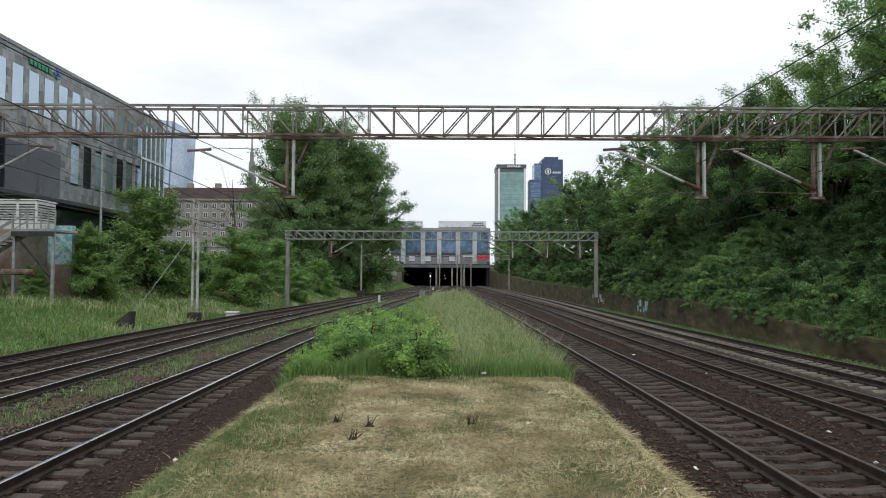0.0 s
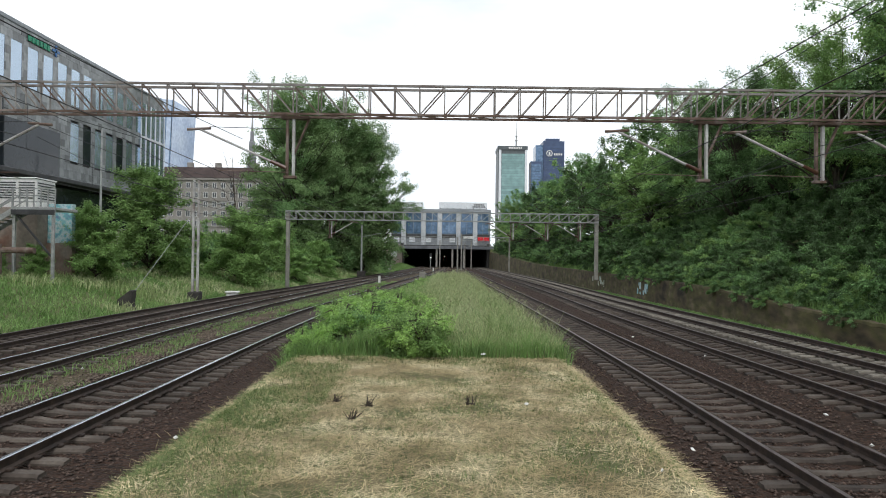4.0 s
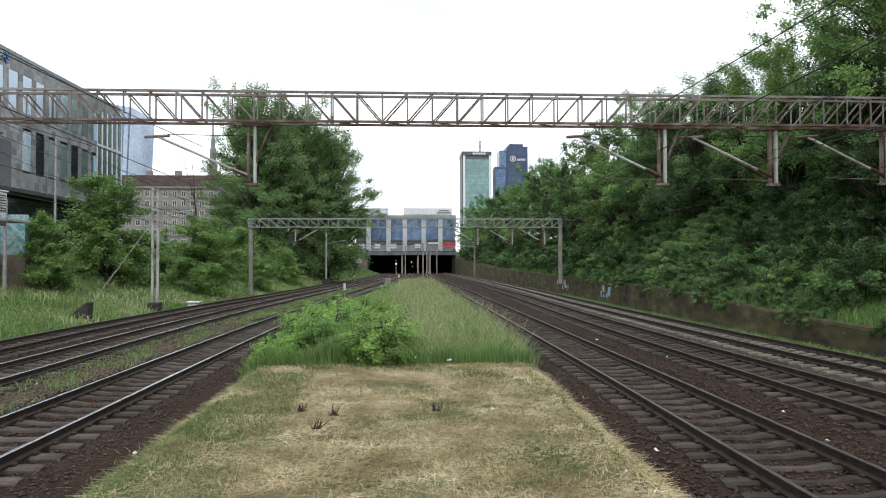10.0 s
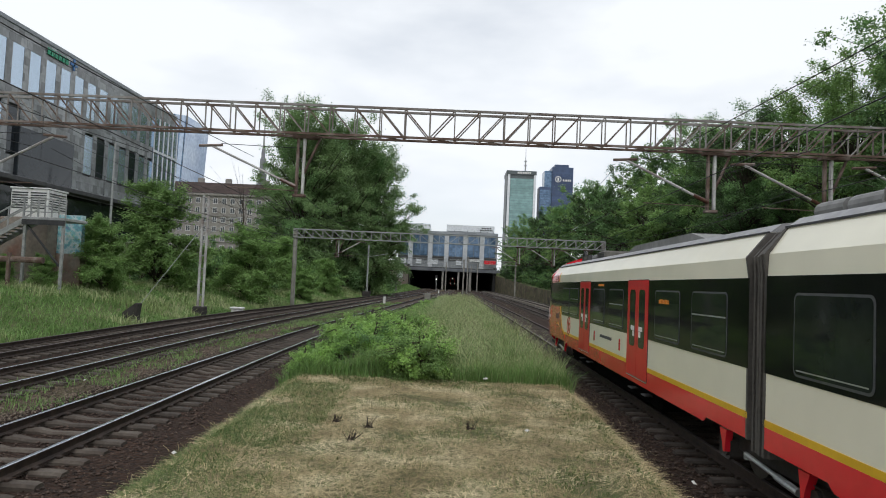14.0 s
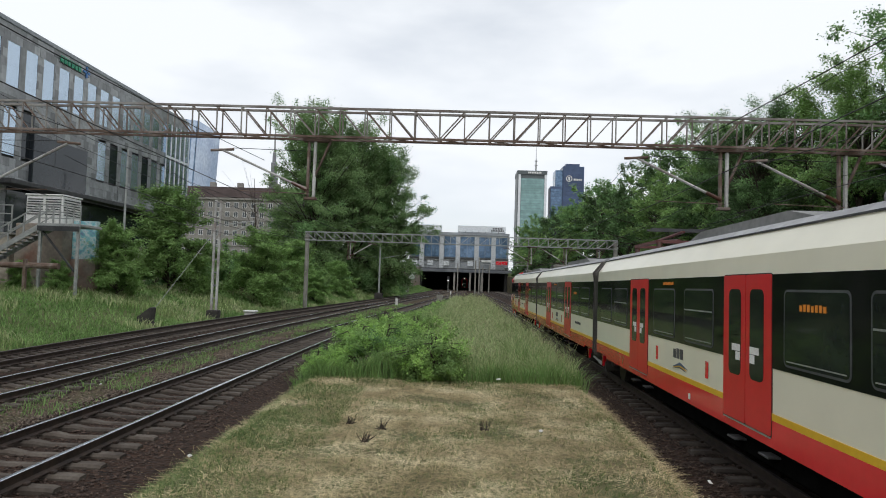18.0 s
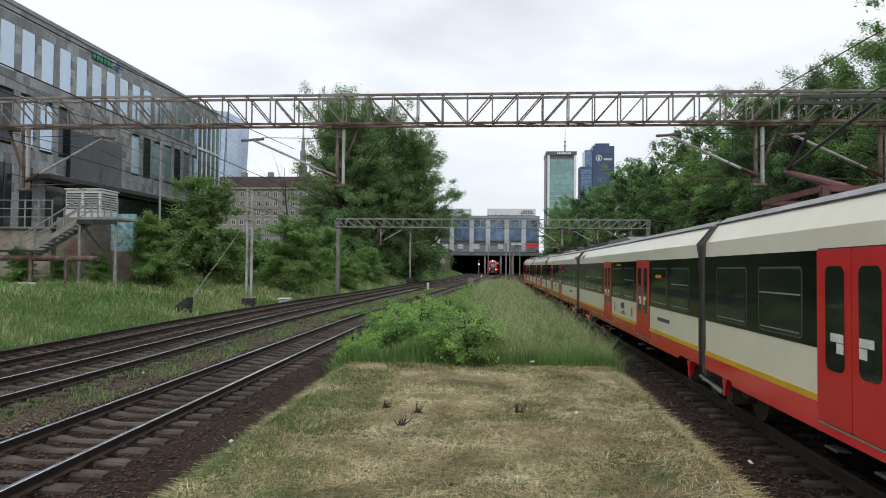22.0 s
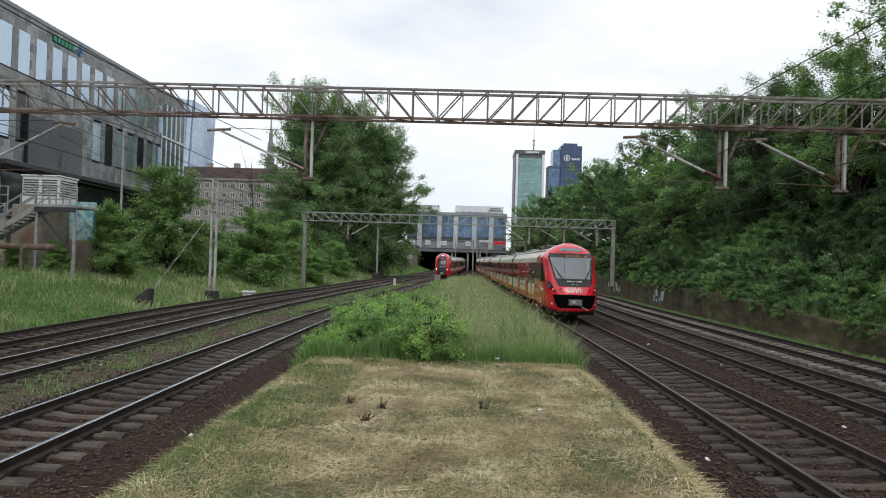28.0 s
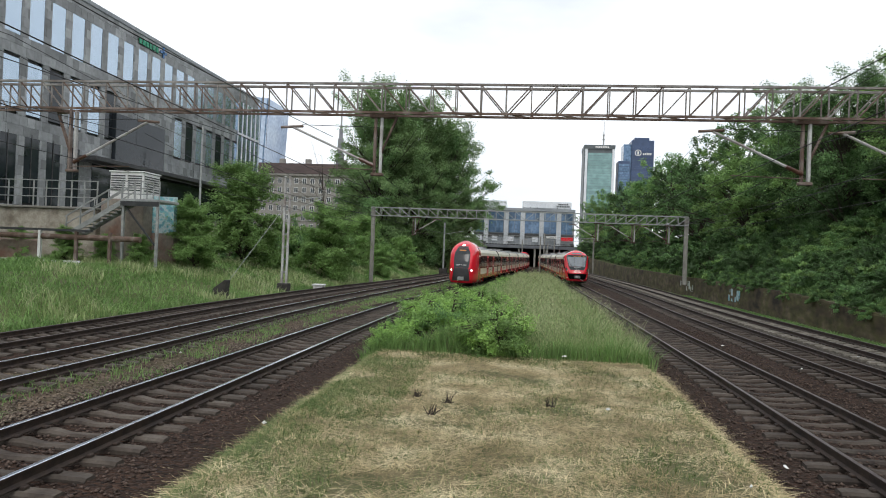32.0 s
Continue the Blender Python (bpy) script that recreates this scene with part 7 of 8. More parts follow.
BROAD_FAR = [plant_kind("broad", 10.0, 170, 19000, 0.2, m, 30 + i, 0.2) for i, m in enumerate(GREENS)]
SHRUB = [plant_kind("shrub", 2.4, 60, 10500, 0.095, m, 40 + i, 0.05) for i, m in enumerate(BUSH_GREENS)]
SHRUB_FAR = [plant_kind("shrub", 2.4, 40, 3600, 0.165, m, 50 + i, 0.05) for i, m in enumerate(BUSH_GREENS)]
CONE = [plant_kind("cone", 7.0, 240, 46000, 0.12, m, 60 + i, 0.1) for i, m in enumerate(((("leaf_lit", 1), ("leaf_light", 0.4)), (("leaf_light", 1), ("leaf_lit", 0.4))))]
POPLAR = [plant_kind("poplar", 28.0, 560, 130000, 0.25, (("leaf_grey", 1), ("leaf_mid", 0.15)), 70, 0.5),
          plant_kind("poplar", 24.0, 520, 115000, 0.25, (("leaf_grey", 1), ("leaf_mid", 0.2)), 71, 0.45)]
HERB = [plant_kind("herb", 0.95, 120, 17000, 0.036, m, 80 + i, 0.012) for i, m in enumerate(((("leaf_weed", 1), ("leaf_light", 0.3)), (("leaf_light", 1), ("leaf_weed", 0.5)), (("leaf_weed", 1), ("leaf_mid", 0.35))))]

prng = random.Random(5)
TREE_LABELS = ["leafy mid-green tree with drooping branches on the bank", "dense dark green tree on the bank top", "light green broadleaf tree above the cutting", "shady dark-leaved tree with a thick trunk"]
for i, (x, y, s, k, q) in enumerate((
        (25.5, 20, 1.5, 2, 1.0), (24.5, 27.5, 1.5, 2, 1.0), (26.5, 34, 1.5, 0, 1.0), (22.8, 31, 0.9, 1, 1.0), (24.8, 42, 1.25, 2, 1.0), (25.8, 50, 1.15, 1, 1.0), (24.2, 61, 1.35, 0, 1.0), (22.6, 51.5, 1.2, 3, 1.0), (22.0, 71, 1.15, 2, 1.0),
        (25.5, 66, 1.2, 3, 1.0), (24.5, 75, 1.0, 1, 1.0), (25.0, 85, 1.45, 0, 1.0), (24.0, 96, 1.4, 3, 1.0), (24.0, 107, 1.35, 1, 1.0), (25.0, 120, 1.5, 0, 1.0),
        (24.0, 134, 1.5, 2, 1.0), (22.5, 148, 1.5, 1, 1.0), (21.5, 163, 1.5, 0, 1.0), (20.5, 178, 1.45, 2, 1.0), (20.0, 193, 1.3, 0, 1.0), (20.5, 208, 1.1, 1, 1.0),
        (33.0, 22, 1.4, 3, 1.0), (33.5, 36, 1.35, 1, 1.0), (33.0, 50, 1.25, 3, 1.0), (33.0, 66, 1.3, 0, 1.0), (33, 84, 1.4, 3, 1.0), (33, 104, 1.45, 1, 1.0), (31, 128, 1.6, 3, 1.0),
        (40, 16, 1.5, 3, 1.0), (40, 30, 1.5, 1, 1.0), (40, 44, 1.4, 3, 1.0), (40, 60, 1.4, 3, 1.0), (39, 78, 1.4, 1, 1.0), (33, 15, 1.3, 3, 1.0), (33, 29, 1.3, 3, 1.0), (33, 43, 1.2, 1, 1.0), (33, 58, 1.2, 3, 1.0), (33, 75, 1.3, 3, 1.0), (33, 94, 1.3, 3, 1.0),
        (24.0, 13, 1.4, 0, 1.0), (30, 8, 1.5, 1, 1.0), (21.5, 230, 1.05, 0, 1.0), (26.5, 234, 1.2, 1, 1.0), (31.5, 238, 1.25, 0, 1.0), (29.0, 24, 1.75, 0, 1.0), (29.3, 31, 1.6, 3, 1.0), (28.6, 17.5, 1.7, 2, 1.0))):
    place_plant("tree", (BROAD if y < 64 and x < 30 else BROAD_FAR)[k], x, y, (5.3 if y > 221 else float(ground_z(x, y)) - (0.3 if x < 30 else 2.6)), s, prng.uniform(0, 360), TREE_LABELS[k], "tree", "trees on the right bank", q)
SHRUB_LABELS = ["leafy green shrub on the steep bank", "thicket shrub on the bank with leaves darkened as shade", "light green elder-like shrub on the bank", "dense shrub on the slope with shade painted into its leaves"]
for y in np.arange(9, 62, 1.75):
    for x in (17.4, 19.3, 21.2, 23.2):
        if abs(y - 22.5) < 2.0 and x < 20 or (y < 24 and x < 18):
            continue
        xx, yy = x + prng.uniform(-0.6, 0.6) + float(WALL_X(y)) - 15.5, y + prng.uniform(-0.7, 0.7)
        # Near upper rows take only the dark kinds, painting the hollow's shade.
        k = prng.choice((0, 0, 1, 2, 2, 3)) if y > 37 or x < 18 else prng.choice((1, 3))
        place_plant("shrub", SHRUB[k], xx, yy, float(ground_z(xx, yy)) - 0.15, prng.uniform(0.7, 1.15), prng.uniform(0, 360), SHRUB_LABELS[k], "shrub", "shrubs on the right bank")
for y in np.arange(6, 62, 2.6):
    xx = 28.0 + prng.uniform(-0.8, 0.8)
    place_plant("shrub", SHRUB[3], xx, y, float(ground_z(xx, y)) - 0.3, prng.uniform(1.5, 2.0), prng.uniform(0, 360), "tall thicket shrub under the trees in shade-dark leaves", "shrub", "shrubs on the right bank")
for y in np.arange(25, 62, 1.5):
    xx = float(WALL_X(y)) + prng.uniform(0.8, 1.3)
    k = prng.choice((0, 0, 2))
    place_plant("shrub", SHRUB[k], xx, y, float(ground_z(xx, y)) - 0.25, prng.uniform(0.45, 0.65), prng.uniform(0, 360), SHRUB_LABELS[k], "shrub", "shrubs on the right bank")
for y in np.arange(14, 62, 1.15):
    if prng.random() < 0.3:
        continue
    xx = float(WALL_X(y)) + prng.uniform(0.15, 0.5)
    k = prng.choice((0, 2, 2))
    place_plant("shrub", SHRUB[k], xx, y, float(WALL_Z(y)) - prng.uniform(0.25, 0.5), prng.uniform(0.3, 0.5), prng.uniform(0, 360), "small leafy shrub hanging over the wall top", "shrub", "shrubs on the right bank")
for y in np.arange(63, 214, 3.4):
    for x in (1.6, 4.2, 6.8):
        xx, yy = float(WALL_X(y)) + x + prng.uniform(-0.6, 0.6), y + prng.uniform(-1.2, 1.2)
        k = prng.choice((0, 1, 2, 3))
        place_plant("shrub", SHRUB_FAR[k], xx, yy, float(ground_z(xx, yy)) - 0.2, prng.uniform(1.0, 1.6), prng.uniform(0, 360), SHRUB_LABELS[k], "shrub", "shrubs on the right bank")
place_plant("poplar", POPLAR[0], -23.6, 106, float(ground_z(-23.6, 106)) - 0.3, 1.02, 30, "very tall grey-green poplar with an uneven crown", "tree", "trees on the left bank")
place_plant("poplar", POPLAR[1], -13.9, 116, float(ground_z(-13.9, 116)) - 0.3, 1.1, 200, "tall grey-green poplar leaning towards the tracks", "tree", "trees on the left bank")
place_plant("poplar", POPLAR[0], -18.4, 111, float(ground_z(-18.4, 111)) - 0.3, 0.98, 140, "grey-green poplar behind its taller neighbour", "tree", "trees on the left bank")
for x, y, s, k in ((-22.0, 42, 0.68, 0), (-22.9, 52, 1.2, 1), (-17.9, 60, 1.0, 0), (-16.2, 75, 0.55, 0), (-20.6, 68, 0.55, 1),
                   (-19.2, 78, 0.9, 1), (-16.6, 90, 0.7, 1), (-31.5, 38.5, 0.3, 0), (-27.0, 36.6, 0.32, 0), (-25.0, 37.2, 0.28, 1), (-30, 37.0, 0.26, 1), (-23.4, 38.4, 0.3, 0)):
    place_plant("young_tree", CONE[k], x, y, float(ground_z(x, y)) - 0.1, s * 1.3, prng.uniform(0, 360), ("bright green bushy young tree on the grass bank", "dense green bushy young tree on the grass bank")[k], "tree", "young trees on the left bank", 0.79)
for x, y, s in ((-25.5, 63, 1.7), (-23.0, 66, 1.5), (-20.5, 72, 1.6), (-24.5, 72, 2.0), (-18.6, 84, 1.5), (-21.5, 80, 1.9), (-26.5, 57, 1.4), (-17.4, 97, 1.5), (-20, 92, 1.8)):
    place_plant("shrub", SHRUB[2], x, y, float(ground_z(x, y)) - 0.2, s, prng.uniform(0, 360), "leafy thicket shrub behind the young trees", "shrub", "shrubs on the left bank")
bare = thing("bare_tree", "leafless dead tree with thin twigs", "tree", "trees on the left bank", at=pose(-24.5, 78, float(ground_z(-24.5, 78)) - 0.2))
brng = np.random.default_rng(3)
bt = [(float(brng.normal() * 2.0), float(brng.normal() * 1.5), float(8 + brng.random() * 8)) for _ in range(26)]
part("trunk", limb_mesh((0, 0, 0), bt, 0.16, brng, "dead_wood"), None, bare)
for i in range(26):
    y = 17.9 + (i // 5) * 2.3 + prng.uniform(-0.6, 0.6)
    x = -3.65 + (i % 5) * 0.74 + prng.uniform(-0.25, 0.25)
    k = i % 3
    place_plant("weed_bush", HERB[k], x, y, float(ground_z(x, y)) - 0.03, prng.choice((0.65, 0.9, 1.1, 1.35, 1.6)), prng.uniform(0, 360), "knee-high bright green weed clump in tall grass", "bush", "weeds between the tracks")
for i in range(14):
    y = 31 + i * 2.6
    x = float(T["c"](y)) + 3.0 + prng.uniform(-0.4, 1.2)
    place_plant("weed_bush", HERB[i % 3], x, y, float(ground_z(x, y)) - 0.03, prng.uniform(0.7, 1.1), prng.uniform(0, 360), "knee-high bright green weed clump in tall grass", "bush", "weeds between the tracks")


def blades(name, x, y, z, height, width, lean, material, label, rng, category="grass"):
    """Grass blades in two bent segments."""
    n_ = len(x)
    a = rng.random(n_) * 2 * math.pi
    side = np.stack([np.cos(a), np.sin(a), np.zeros(n_)], 1)
    b = rng.random(n_) * 2 * math.pi
    out = np.stack([np.cos(b), np.sin(b), np.zeros(n_)], 1)
    p = np.stack([x, y, z], 1)
    h = height[:, None]
    upv = np.array([0, 0, 1.0])
    mid = p + upv * h * 0.55 + out * h * lean[:, None] * 0.25
    tip = p + upv * h * (1 - 0.35 * lean[:, None]) + out * h * lean[:, None]
    w = width[:, None]
    v = np.stack([p - side * w * 0.5, p + side * w * 0.5, mid + side * w * 0.4, mid - side * w * 0.4, tip + side * w * 0.1, tip - side * w * 0.1], 1).reshape(-1, 3)
    k = (np.arange(n_) * 6)[:, None]
    f = np.stack([k + np.array([0, 1, 2, 3]), k + np.array([3, 2, 4, 5])], 1).reshape(-1, 4)
    ob = new(name, raw(name, v, f, material))
    return tagged(ob, label, category, kind="stuff")


grng = np.random.default_rng(11)


def in_median(n_, y0, y1, power=1.0, la=2.35, ra=1.75):
    y = y0 + (y1 - y0) * grng.random(n_) ** power
    lo_, hi_ = TRACKS["c"](y) + la, TRACKS["d"](y) - ra
    return lo_ + (hi_ - lo_) * grng.random(n_), y


def soft_noise(x, y, s, off=0.0):
    return np.array([noise.noise(Vector((a * s, b * s, off))) for a, b in zip(x, y)])


x, y = in_median(42000, 17.2, 105, 1.6, 2.35, 2.35)
blades("tall_grass", x, y, ground_z(x, y) - 0.02, (0.4 + 0.35 * grng.random(len(x))) * (1 + 0.9 * soft_noise(x, y, 0.8, 21.0)), 0.012 + 0.00045 * y, 0.25 + 0.4 * grng.random(len(x)), "grass_green", "thick green undergrowth of tall grass between tracks", grng)
x, y = in_median(34000, 17.5, 105, 1.6, 3.2, 2.45)
blades("tall_grass", x, y, ground_z(x, y) - 0.02, (0.55 + 0.5 * grng.random(len(x)) ** 1.5) * np.where(x < -1.2, 0.75, 1) * (1 + 0.8 * soft_noise(x, y, 0.8, 21.0)), 0.007 + 0.0004 * y, 0.15 + 0.35 * grng.random(len(x)), "grass_tall", "tall pale grass gone to seed between tracks", grng)
n_ = 9000
x, y = in_median(n_, 17.8, 90, 1.7, 5.6, 2.6)
hgt = (0.75 + 0.4 * grng.random(n_)) * (1 + 0.8 * soft_noise(x, y, 0.8, 21.0)) * np.where(x < -1.2, 0.75, 1)
p = np.stack([x, y, ground_z(x, y) + hgt], 1)
a = grng.random(n_) * 2 * math.pi
out = np.stack([np.cos(a), np.sin(a), -0.2 - 0.6 * grng.random(n_)], 1) * (0.06 + 0.09 * grng.random(n_))[:, None]
w = np.stack([-np.sin(a), np.cos(a), np.zeros(n_)], 1) * (0.005 + 0.0002 * y)[:, None]
v = np.stack([p - out * 0.3, p + out * 0.4 + w, p + out, p + out * 0.4 - w], 1).reshape(-1, 3)
tagged(new("seed_heads", raw("seed_heads", v, np.arange(n_ * 4).reshape(-1, 4), "seed_head")), "pale feathery seed heads of tall grass", "grass", kind="stuff")
# cut straw and regrowth on the mown strip
x, y = in_median(105000, -3.0, 17.7, 1.0, 2.6, 2.1)
keep = soft_noise(x, y, 0.75, 2.0) + 0.5 * soft_noise(x, y, 2.2, 8.0) + 0.2 * grng.normal(size=len(x)) > np.where(x - TRACKS["c"](y) - 2.5 < 0.8 + 1.6 * soft_noise(x, y, 0.45, 31.0), 0.02, -0.32)
x, y = x[keep], y[keep]
L = 0.07 + 0.26 * grng.random(len(x))
n_ = len(x)
a = grng.random(n_) * 2 * math.pi
d = np.stack([np.cos(a) * L, np.sin(a) * L, (grng.random(n_) - 0.35) * 0.05], 1)
w = np.stack([-np.sin(a), np.cos(a), np.zeros(n_)], 1) * (0.0017 + 0.00023 * np.maximum(y, 2))[:, None]
p = np.stack([x, y, ground_z(x, y) + 0.065 + 0.03 * grng.random(n_)], 1)
v = np.stack([p - w, p + w, p + d + w * 0.6, p + d - w * 0.6], 1).reshape(-1, 3)
tagged(new("cut_straw", raw("cut_straw", v, np.arange(n_ * 4).reshape(-1, 4), "straw")), "loose cut straw lying on mown ground", "straw", kind="stuff")
x, y = in_median(95000, -3.0, 17.8, 1.0, 2.4, 1.85)
c_, d_ = TRACKS["c"](y) + 2.5, TRACKS["d"](y) - 1.95
border = np.minimum(x - c_, d_ - x)
keep = soft_noise(x, y, 0.5, 7.0) + 0.25 * grng.normal(size=len(x)) > np.where(x - c_ < 0.9 + 1.6 * soft_noise(x, y, 0.45, 31.0), -0.12, np.where(border < 0.9, -0.1, 0.1))
x, y, edge_d = x[keep], y[keep], (x - c_)[keep]
blades("short_grass", x, y, ground_z(x, y) + 0.04, (0.05 + 0.08 * grng.random(len(x))) * np.where(edge_d < 1.2, 1.35, 1.0), 0.005 + 0.0004 * np.maximum(y, 2), 0.4 + 0.6 * grng.random(len(x)), "grass_mown", "short green regrowth on the mown strip", grng)
x, y = in_median(16000, 3.0, 17.7, 1.1, 2.5, 2.0)
keep = soft_noise(x, y, 0.9, 12.0) > 0.0
x, y = x[keep], y[keep]
blades("dry_stubble", x, y, ground_z(x, y) + 0.04, 0.04 + 0.09 * grng.random(len(x)), 0.004 + 0.0004 * y, 0.5 + 0.8 * grng.random(len(x)), "straw", "dry tan stubble on the mown strip", grng)
y = 4 + 13.8 * grng.random(34000)
x = TRACKS["c"](y) + 2.2 + 2.3 * grng.random(len(y)) ** 1.3
keep = soft_noise(x, y, 0.7, 15.0) > -0.2
x, y = x[keep], y[keep]
blades("edge_grass", x, y, ground_z(x, y), 0.07 + 0.16 * grng.random(len(x)), 0.005 + 0.0004 * y, 0.4 + 0.6 * grng.random(len(x)), "grass_mown", "green grass fringe beside the ballast", grng)
x, y = in_median(7000, 4, 22, 1.0, 2.0, 1.45)
c_, d_ = TRACKS["c"](y) + 2.35, TRACKS["d"](y) - 1.8
keep = np.minimum(np.abs(x - c_), np.abs(d_ - x)) < 0.75 * (0.35 + soft_noise(x, y, 0.8, 6.0))
x, y = x[keep], y[keep]
blades("edge_grass", x, y, ground_z(x, y), 0.1 + 0.22 * grng.random(len(x)), 0.006 + 0.0004 * y, 0.5 + 0.6 * grng.random(len(x)), "straw", "ragged dry grass along the ballast edge", grng)
# left bank and the weedy strip between the disused tracks
y = 9 + 120 * grng.random(90000) ** 1.5
x = TRACKS["a"](y) - 2.1 - 16 * grng.random(len(y)) ** 1.2
tall = 0.24 + 0.3 * np.maximum(soft_noise(x, y, 0.35, 4.0) + 0.35, 0)
blades("bank_grass", x, y, ground_z(x, y) - 0.02, tall * (0.7 + 0.7 * grng.random(len(x))), 0.012 + 0.0008 * y, 0.5 + 0.9 * grng.random(len(x)), "grass_green", "lush green grass on the railway bank", grng)
y = 14 + 115 * grng.random(44000) ** 1.3
x = TRACKS["a"](y) - 2.1 - 12 * grng.random(len(y))
keep = soft_noise(x, y, 0.2, 1.0) > np.where(y > 38, -0.1, 0.12)
x, y = x[keep], y[keep]
blades("bank_grass", x, y, ground_z(x, y) - 0.02, 0.32 + 0.4 * grng.random(len(x)), 0.011 + 0.0009 * y, 0.3 + 0.4 * grng.random(len(x)), "grass_tall", "pale seeding grass on the railway bank", grng)
y = 115 + 100 * grng.random(16000)
x = TRACKS["a"](y) - 2.1 - 14 * grng.random(len(y))
blades("bank_grass", x, y, ground_z(x, y) - 0.02, 0.3 + 0.5 * grng.random(len(x)), 0.09 + 0.05 * grng.random(len(x)), 0.5 + 0.8 * grng.random(len(x)), "grass_green", "lush green grass on the bank before the tunnel", grng)
y = 7 + 80 * grng.random(16000) ** 1.4
u = grng.random(len(y))
x = TRACKS["b"](y) + 0.0 + u * (TRACKS["c"](y) - TRACKS["b"](y) - 1.4)
keep = (soft_noise(x, y, 0.6, 3.0) > 0.02) | (np.abs(x - TRACKS["b"](y) - 1.2) < 0.3)
x, y = x[keep], y[keep]
blades("weeds", x, y, rail_z(y) - 0.3, 0.08 + 0.2 * grng.random(len(x)), 0.008 + 0.0005 * y, 0.4 + 0.5 * grng.random(len(x)), "grass_green", "low weeds growing through pale gravel", grng)
y = 12 + 100 * grng.random(26000) ** 1.4
x = WALL_X(y) + 0.4 + 3.5 * grng.random(len(y)) ** 1.2
blades("bank_grass", x, y, ground_z(x, y) - 0.03, 0.3 + 0.4 * grng.random(len(x)), 0.014 + 0.0007 * y, 0.3 + 0.6 * grng.random(len(x)), "grass_green", "grass hanging over the retaining wall", grng)
y = 10 + 60 * grng.random(20000)
x = WALL_X(y) - 1.5 * grng.random(len(y)) ** 1.5 - 0.03
blades("verge_grass", x, y, rail_z(y) - 0.45, 0.12 + 0.2 * grng.random(len(x)), 0.012 + 0.0006 * y, 0.3 + 0.5 * grng.random(len(x)), "grass_green", "mossy grass strip along the wall foot", grng)

# ---------------------------------------------------------------- loose stones, litter, twigs


def loose_stones(key, side0, side1, count, material="stone"):
    y = 4 + 30 * grng.random(count) ** 1.4
    x = TRACKS[key](y) + side0 + (side1 - side0) * grng.random(count)
    z = rail_z(y) - 0.245
    edge_ = np.maximum(np.abs(x - TRACKS[key](y)) - 1.75, 0)
    z = z - np.minimum(edge_, 0.2 if material == "stone_pale" else 2.0) * 0.2
    base = np.array([[1, 0, 0], [-1, 0, 0], [0, 1, 0], [0, -1, 0], [0, 0, 1], [0, 0, -1]], float)
    tri = np.array([[0, 2, 4], [2, 1, 4], [1, 3, 4], [3, 0, 4], [2, 0, 5], [1, 2, 5], [3, 1, 5], [0, 3, 5]])
    s = 0.018 + 0.022 * grng.random((count, 1, 1))
    jit = 0.55 + 0.7 * grng.random((count, 6, 1))
    an = grng.random(count) * 6.28
    ca, sa = np.cos(an)[:, None], np.sin(an)[:, None]
    loc = base[None] * jit * s * np.array([1.2, 1, 0.7])
    rx_ = loc[:, :, 0] * ca - loc[:, :, 1] * sa
    ry_ = loc[:, :, 0] * sa + loc[:, :, 1] * ca
    v = np.stack([rx_ + x[:, None], ry_ + y[:, None], loc[:, :, 2] + z[:, None]], -1).reshape(-1, 3)
    f = (np.arange(count) * 6)[:, None, None] + tri[None]
    tagged(new("ballast_stones", raw("ballast_stones", v, f.reshape(-1, 3), material)), "loose angular stones on the ballast", "stones", kind="stuff")


loose_stones("c", -2.0, 2.6, 9000)
loose_stones("d", -2.2, 1.9, 9000)
loose_stones("e", -1.9, 1.6, 4000)
loose_stones("c", -3.4, -1.5, 11000, "stone_pale")
loose_stones("b", -1.6, 2.0, 7000, "stone_pale")
for i, (x, y, z, s) in enumerate(((1.06, 17.2, 0.13, 0.09), (1.45, 11.4, 0.13, 0.06), (3.6, 9.6, -0.1, 0.06), (7.1, 12.4, -0.22, 0.07), (6.6, 10.3, -0.2, 0.05), (8.0, 20.4, -0.3, 0.06), (-9.0, 16.8, -0.3, 0.06), (-8.3, 9.4, -0.25, 0.09),
                                  (7.4, 26, -0.4, 0.08), (-3.9, 9.9, -0.1, 0.05), (2.1, 6.9, 0.12, 0.06), (7.3, 8.6, -0.2, 0.05), (11.2, 24, -0.3, 0.07), (2.6, 7.9, 0.13, 0.04))):
    s *= 0.72
    lit = Mesh().add([(-s, -s * 0.6, 0), (s, -s * 0.5, 0.01), (s * 0.8, s * 0.6, 0.03), (-s * 0.9, s * 0.7, 0.015), (0, 0, 0.045), (0, 0, -0.01)],
                     [(0, 1, 4), (1, 2, 4), (2, 3, 4), (3, 0, 4), (1, 0, 5), (2, 1, 5), (3, 2, 5), (0, 3, 5)])
    single("paper_scrap", lit, "white", "crumpled white paper scrap on the ground", "litter", "litter", at=pose(x, y, z, 0, 0, i * 47))
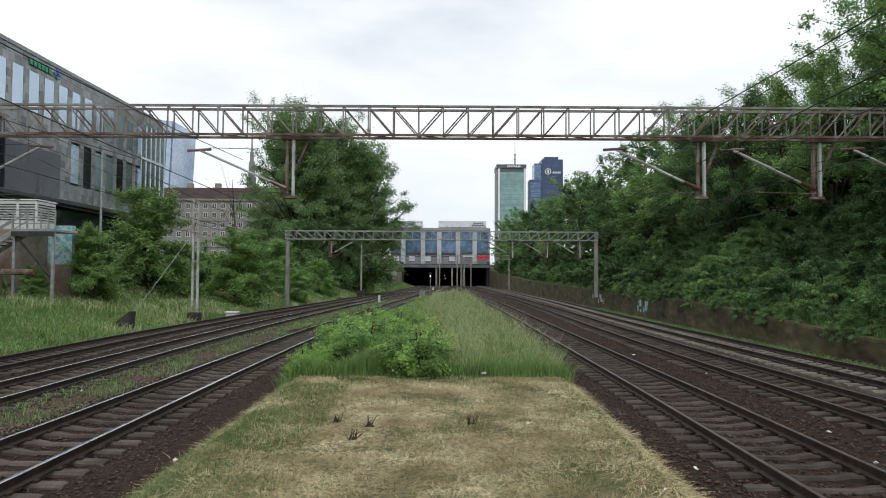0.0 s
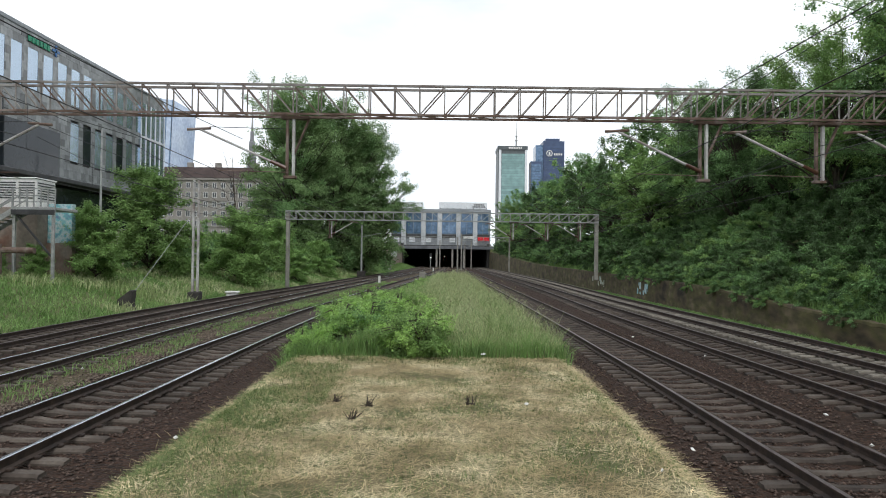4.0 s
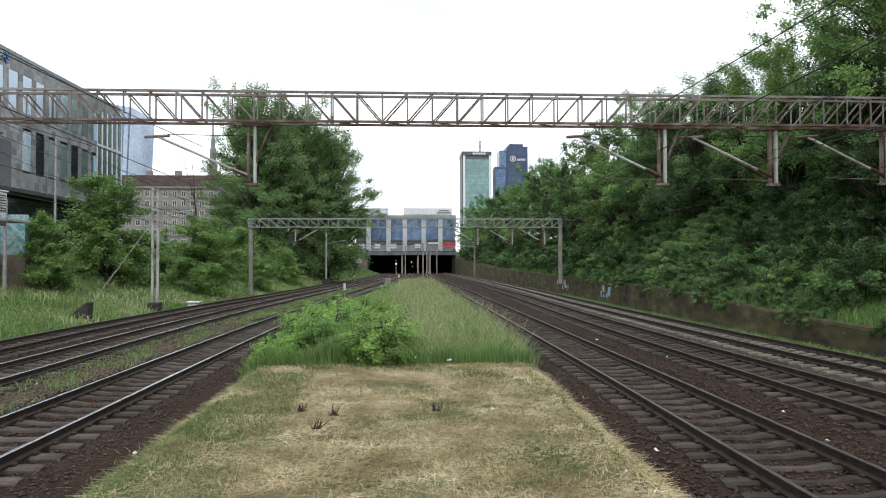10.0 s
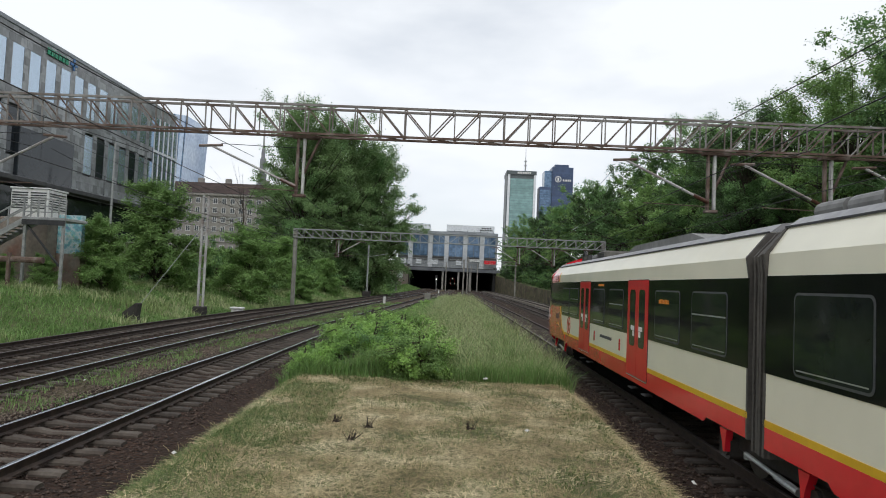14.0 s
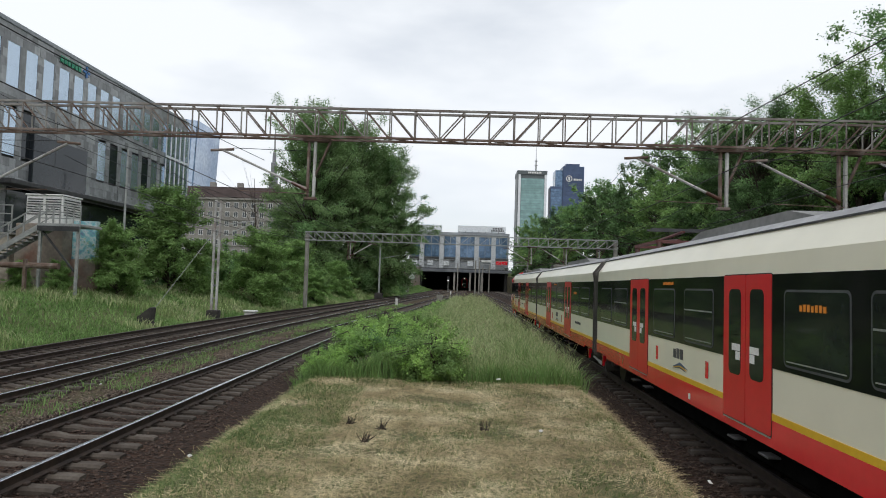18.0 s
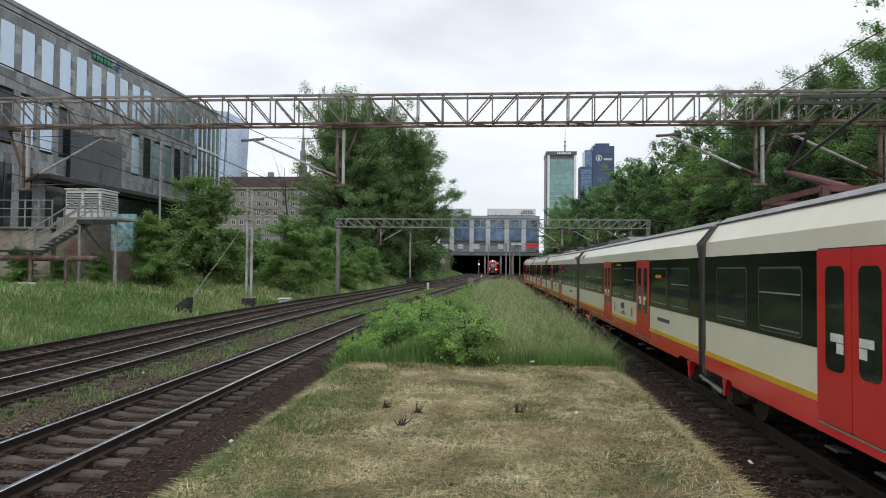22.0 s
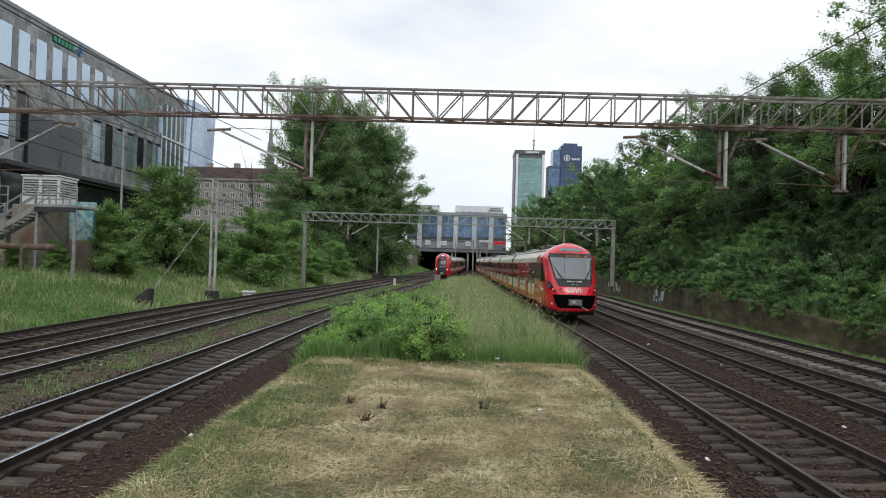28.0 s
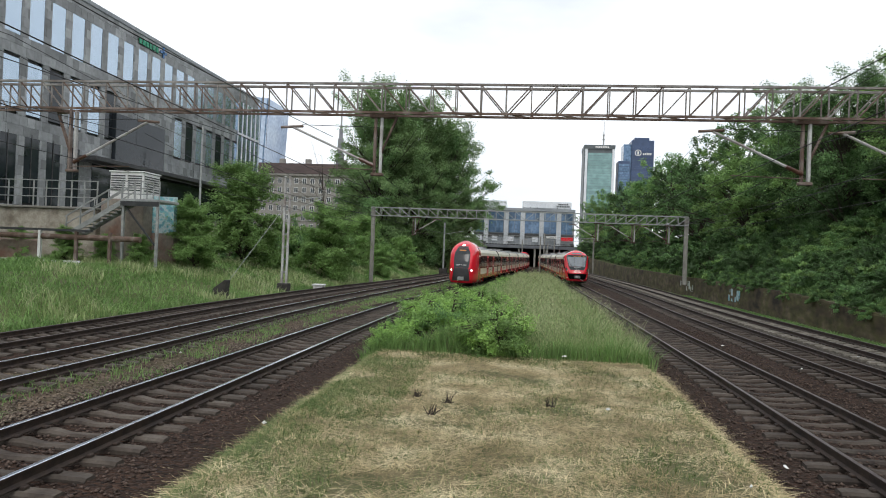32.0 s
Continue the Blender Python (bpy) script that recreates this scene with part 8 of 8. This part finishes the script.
for x, y, s in ((-1.2, 11.2, 0.65), (-1.8, 11.5, 0.5), (-1.35, 10.3, 0.6), (0.5, 11.4, 0.65)):
    tw = Mesh()
    trng = random.Random(int(abs(x * 100 + y * 10)))
    for i in range(16):
        a = trng.uniform(0, 6.28)
        reach = trng.uniform(0.05, 0.22) * s
        p0 = (trng.uniform(-0.07, 0.07), trng.uniform(-0.05, 0.05), 0)
        e_ = (p0[0] + reach * math.cos(a), p0[1] + reach * math.sin(a), trng.uniform(0.02, 0.3) * s * (1.6 if i == 0 else 1))
        tw.tube(p0, e_, 0.009, 0.003, 4)
    single("twig_heap", tw, "dead_wood", "small dark heap of dead twigs on mown grass", "twigs", "", "stuff", at=pose(x, y, 0.12))


# ---------------------------------------------------------------- how the trains run


def motions():
    lead = smooth_table([(0, -46.0), (5, -20.2), (9, 1.1), (10, 6.15), (10.5, 9.1), (11, 11.88), (12, 17.6), (13, 24.0), (14, 30.9), (14.5, 34.5), (16.5, 49.4), (17, 53.2), (19, 69.3), (19.5, 73.4), (21.5, 90.9),
                         (22, 95.4), (23.5, 109.7), (24, 114.6), (26, 134.1), (29, 165.7), (32, 198.2)])
    times = [i * 0.5 for i in range(65)]
    for i, car in enumerate(TRAIN_1):
        rows = []
        for t in times:
            y = float(lead(t)) - sum(LENGTHS[:i]) - LENGTHS[i] / 2
            yf, yb = y + 6.5, y - 6.5
            line = TRACKS["d"]
            yaw = -math.degrees(math.atan2(float(line(yf) - line(yb)), 13.0))
            pitch = math.degrees(math.atan2(float(rail_z(yf) - rail_z(yb)), 13.0))
            rows.append((t, pose(float(line(yf) + line(yb)) / 2 + 0.02, y, float(rail_z(yf) + rail_z(yb)) / 2 + 0.003, pitch, 0, yaw)))
        walk(car, rows)
    head = smooth_table([(0, 495), (20, 222), (24, 167), (28, 115.5), (29, 102), (32, 61)])
    for i, car in enumerate(TRAIN_2):
        rows = []
        for t in times:
            y = float(head(t)) + sum(LENGTHS_2[:i]) + LENGTHS_2[i] / 2
            yf, yb = y - 6.5, y + 6.5
            line = TRACKS["c"]
            yaw = 180 - math.degrees(math.atan2(float(line(yb) - line(yf)), 13.0))
            pitch = math.degrees(math.atan2(float(rail_z(yf) - rail_z(yb)), 13.0))
            rows.append((t, pose(float(line(yf) + line(yb)) / 2, y, float(rail_z(yf) + rail_z(yb)) / 2 + 0.003, pitch, 0, yaw)))
        walk(car, rows)


motions()
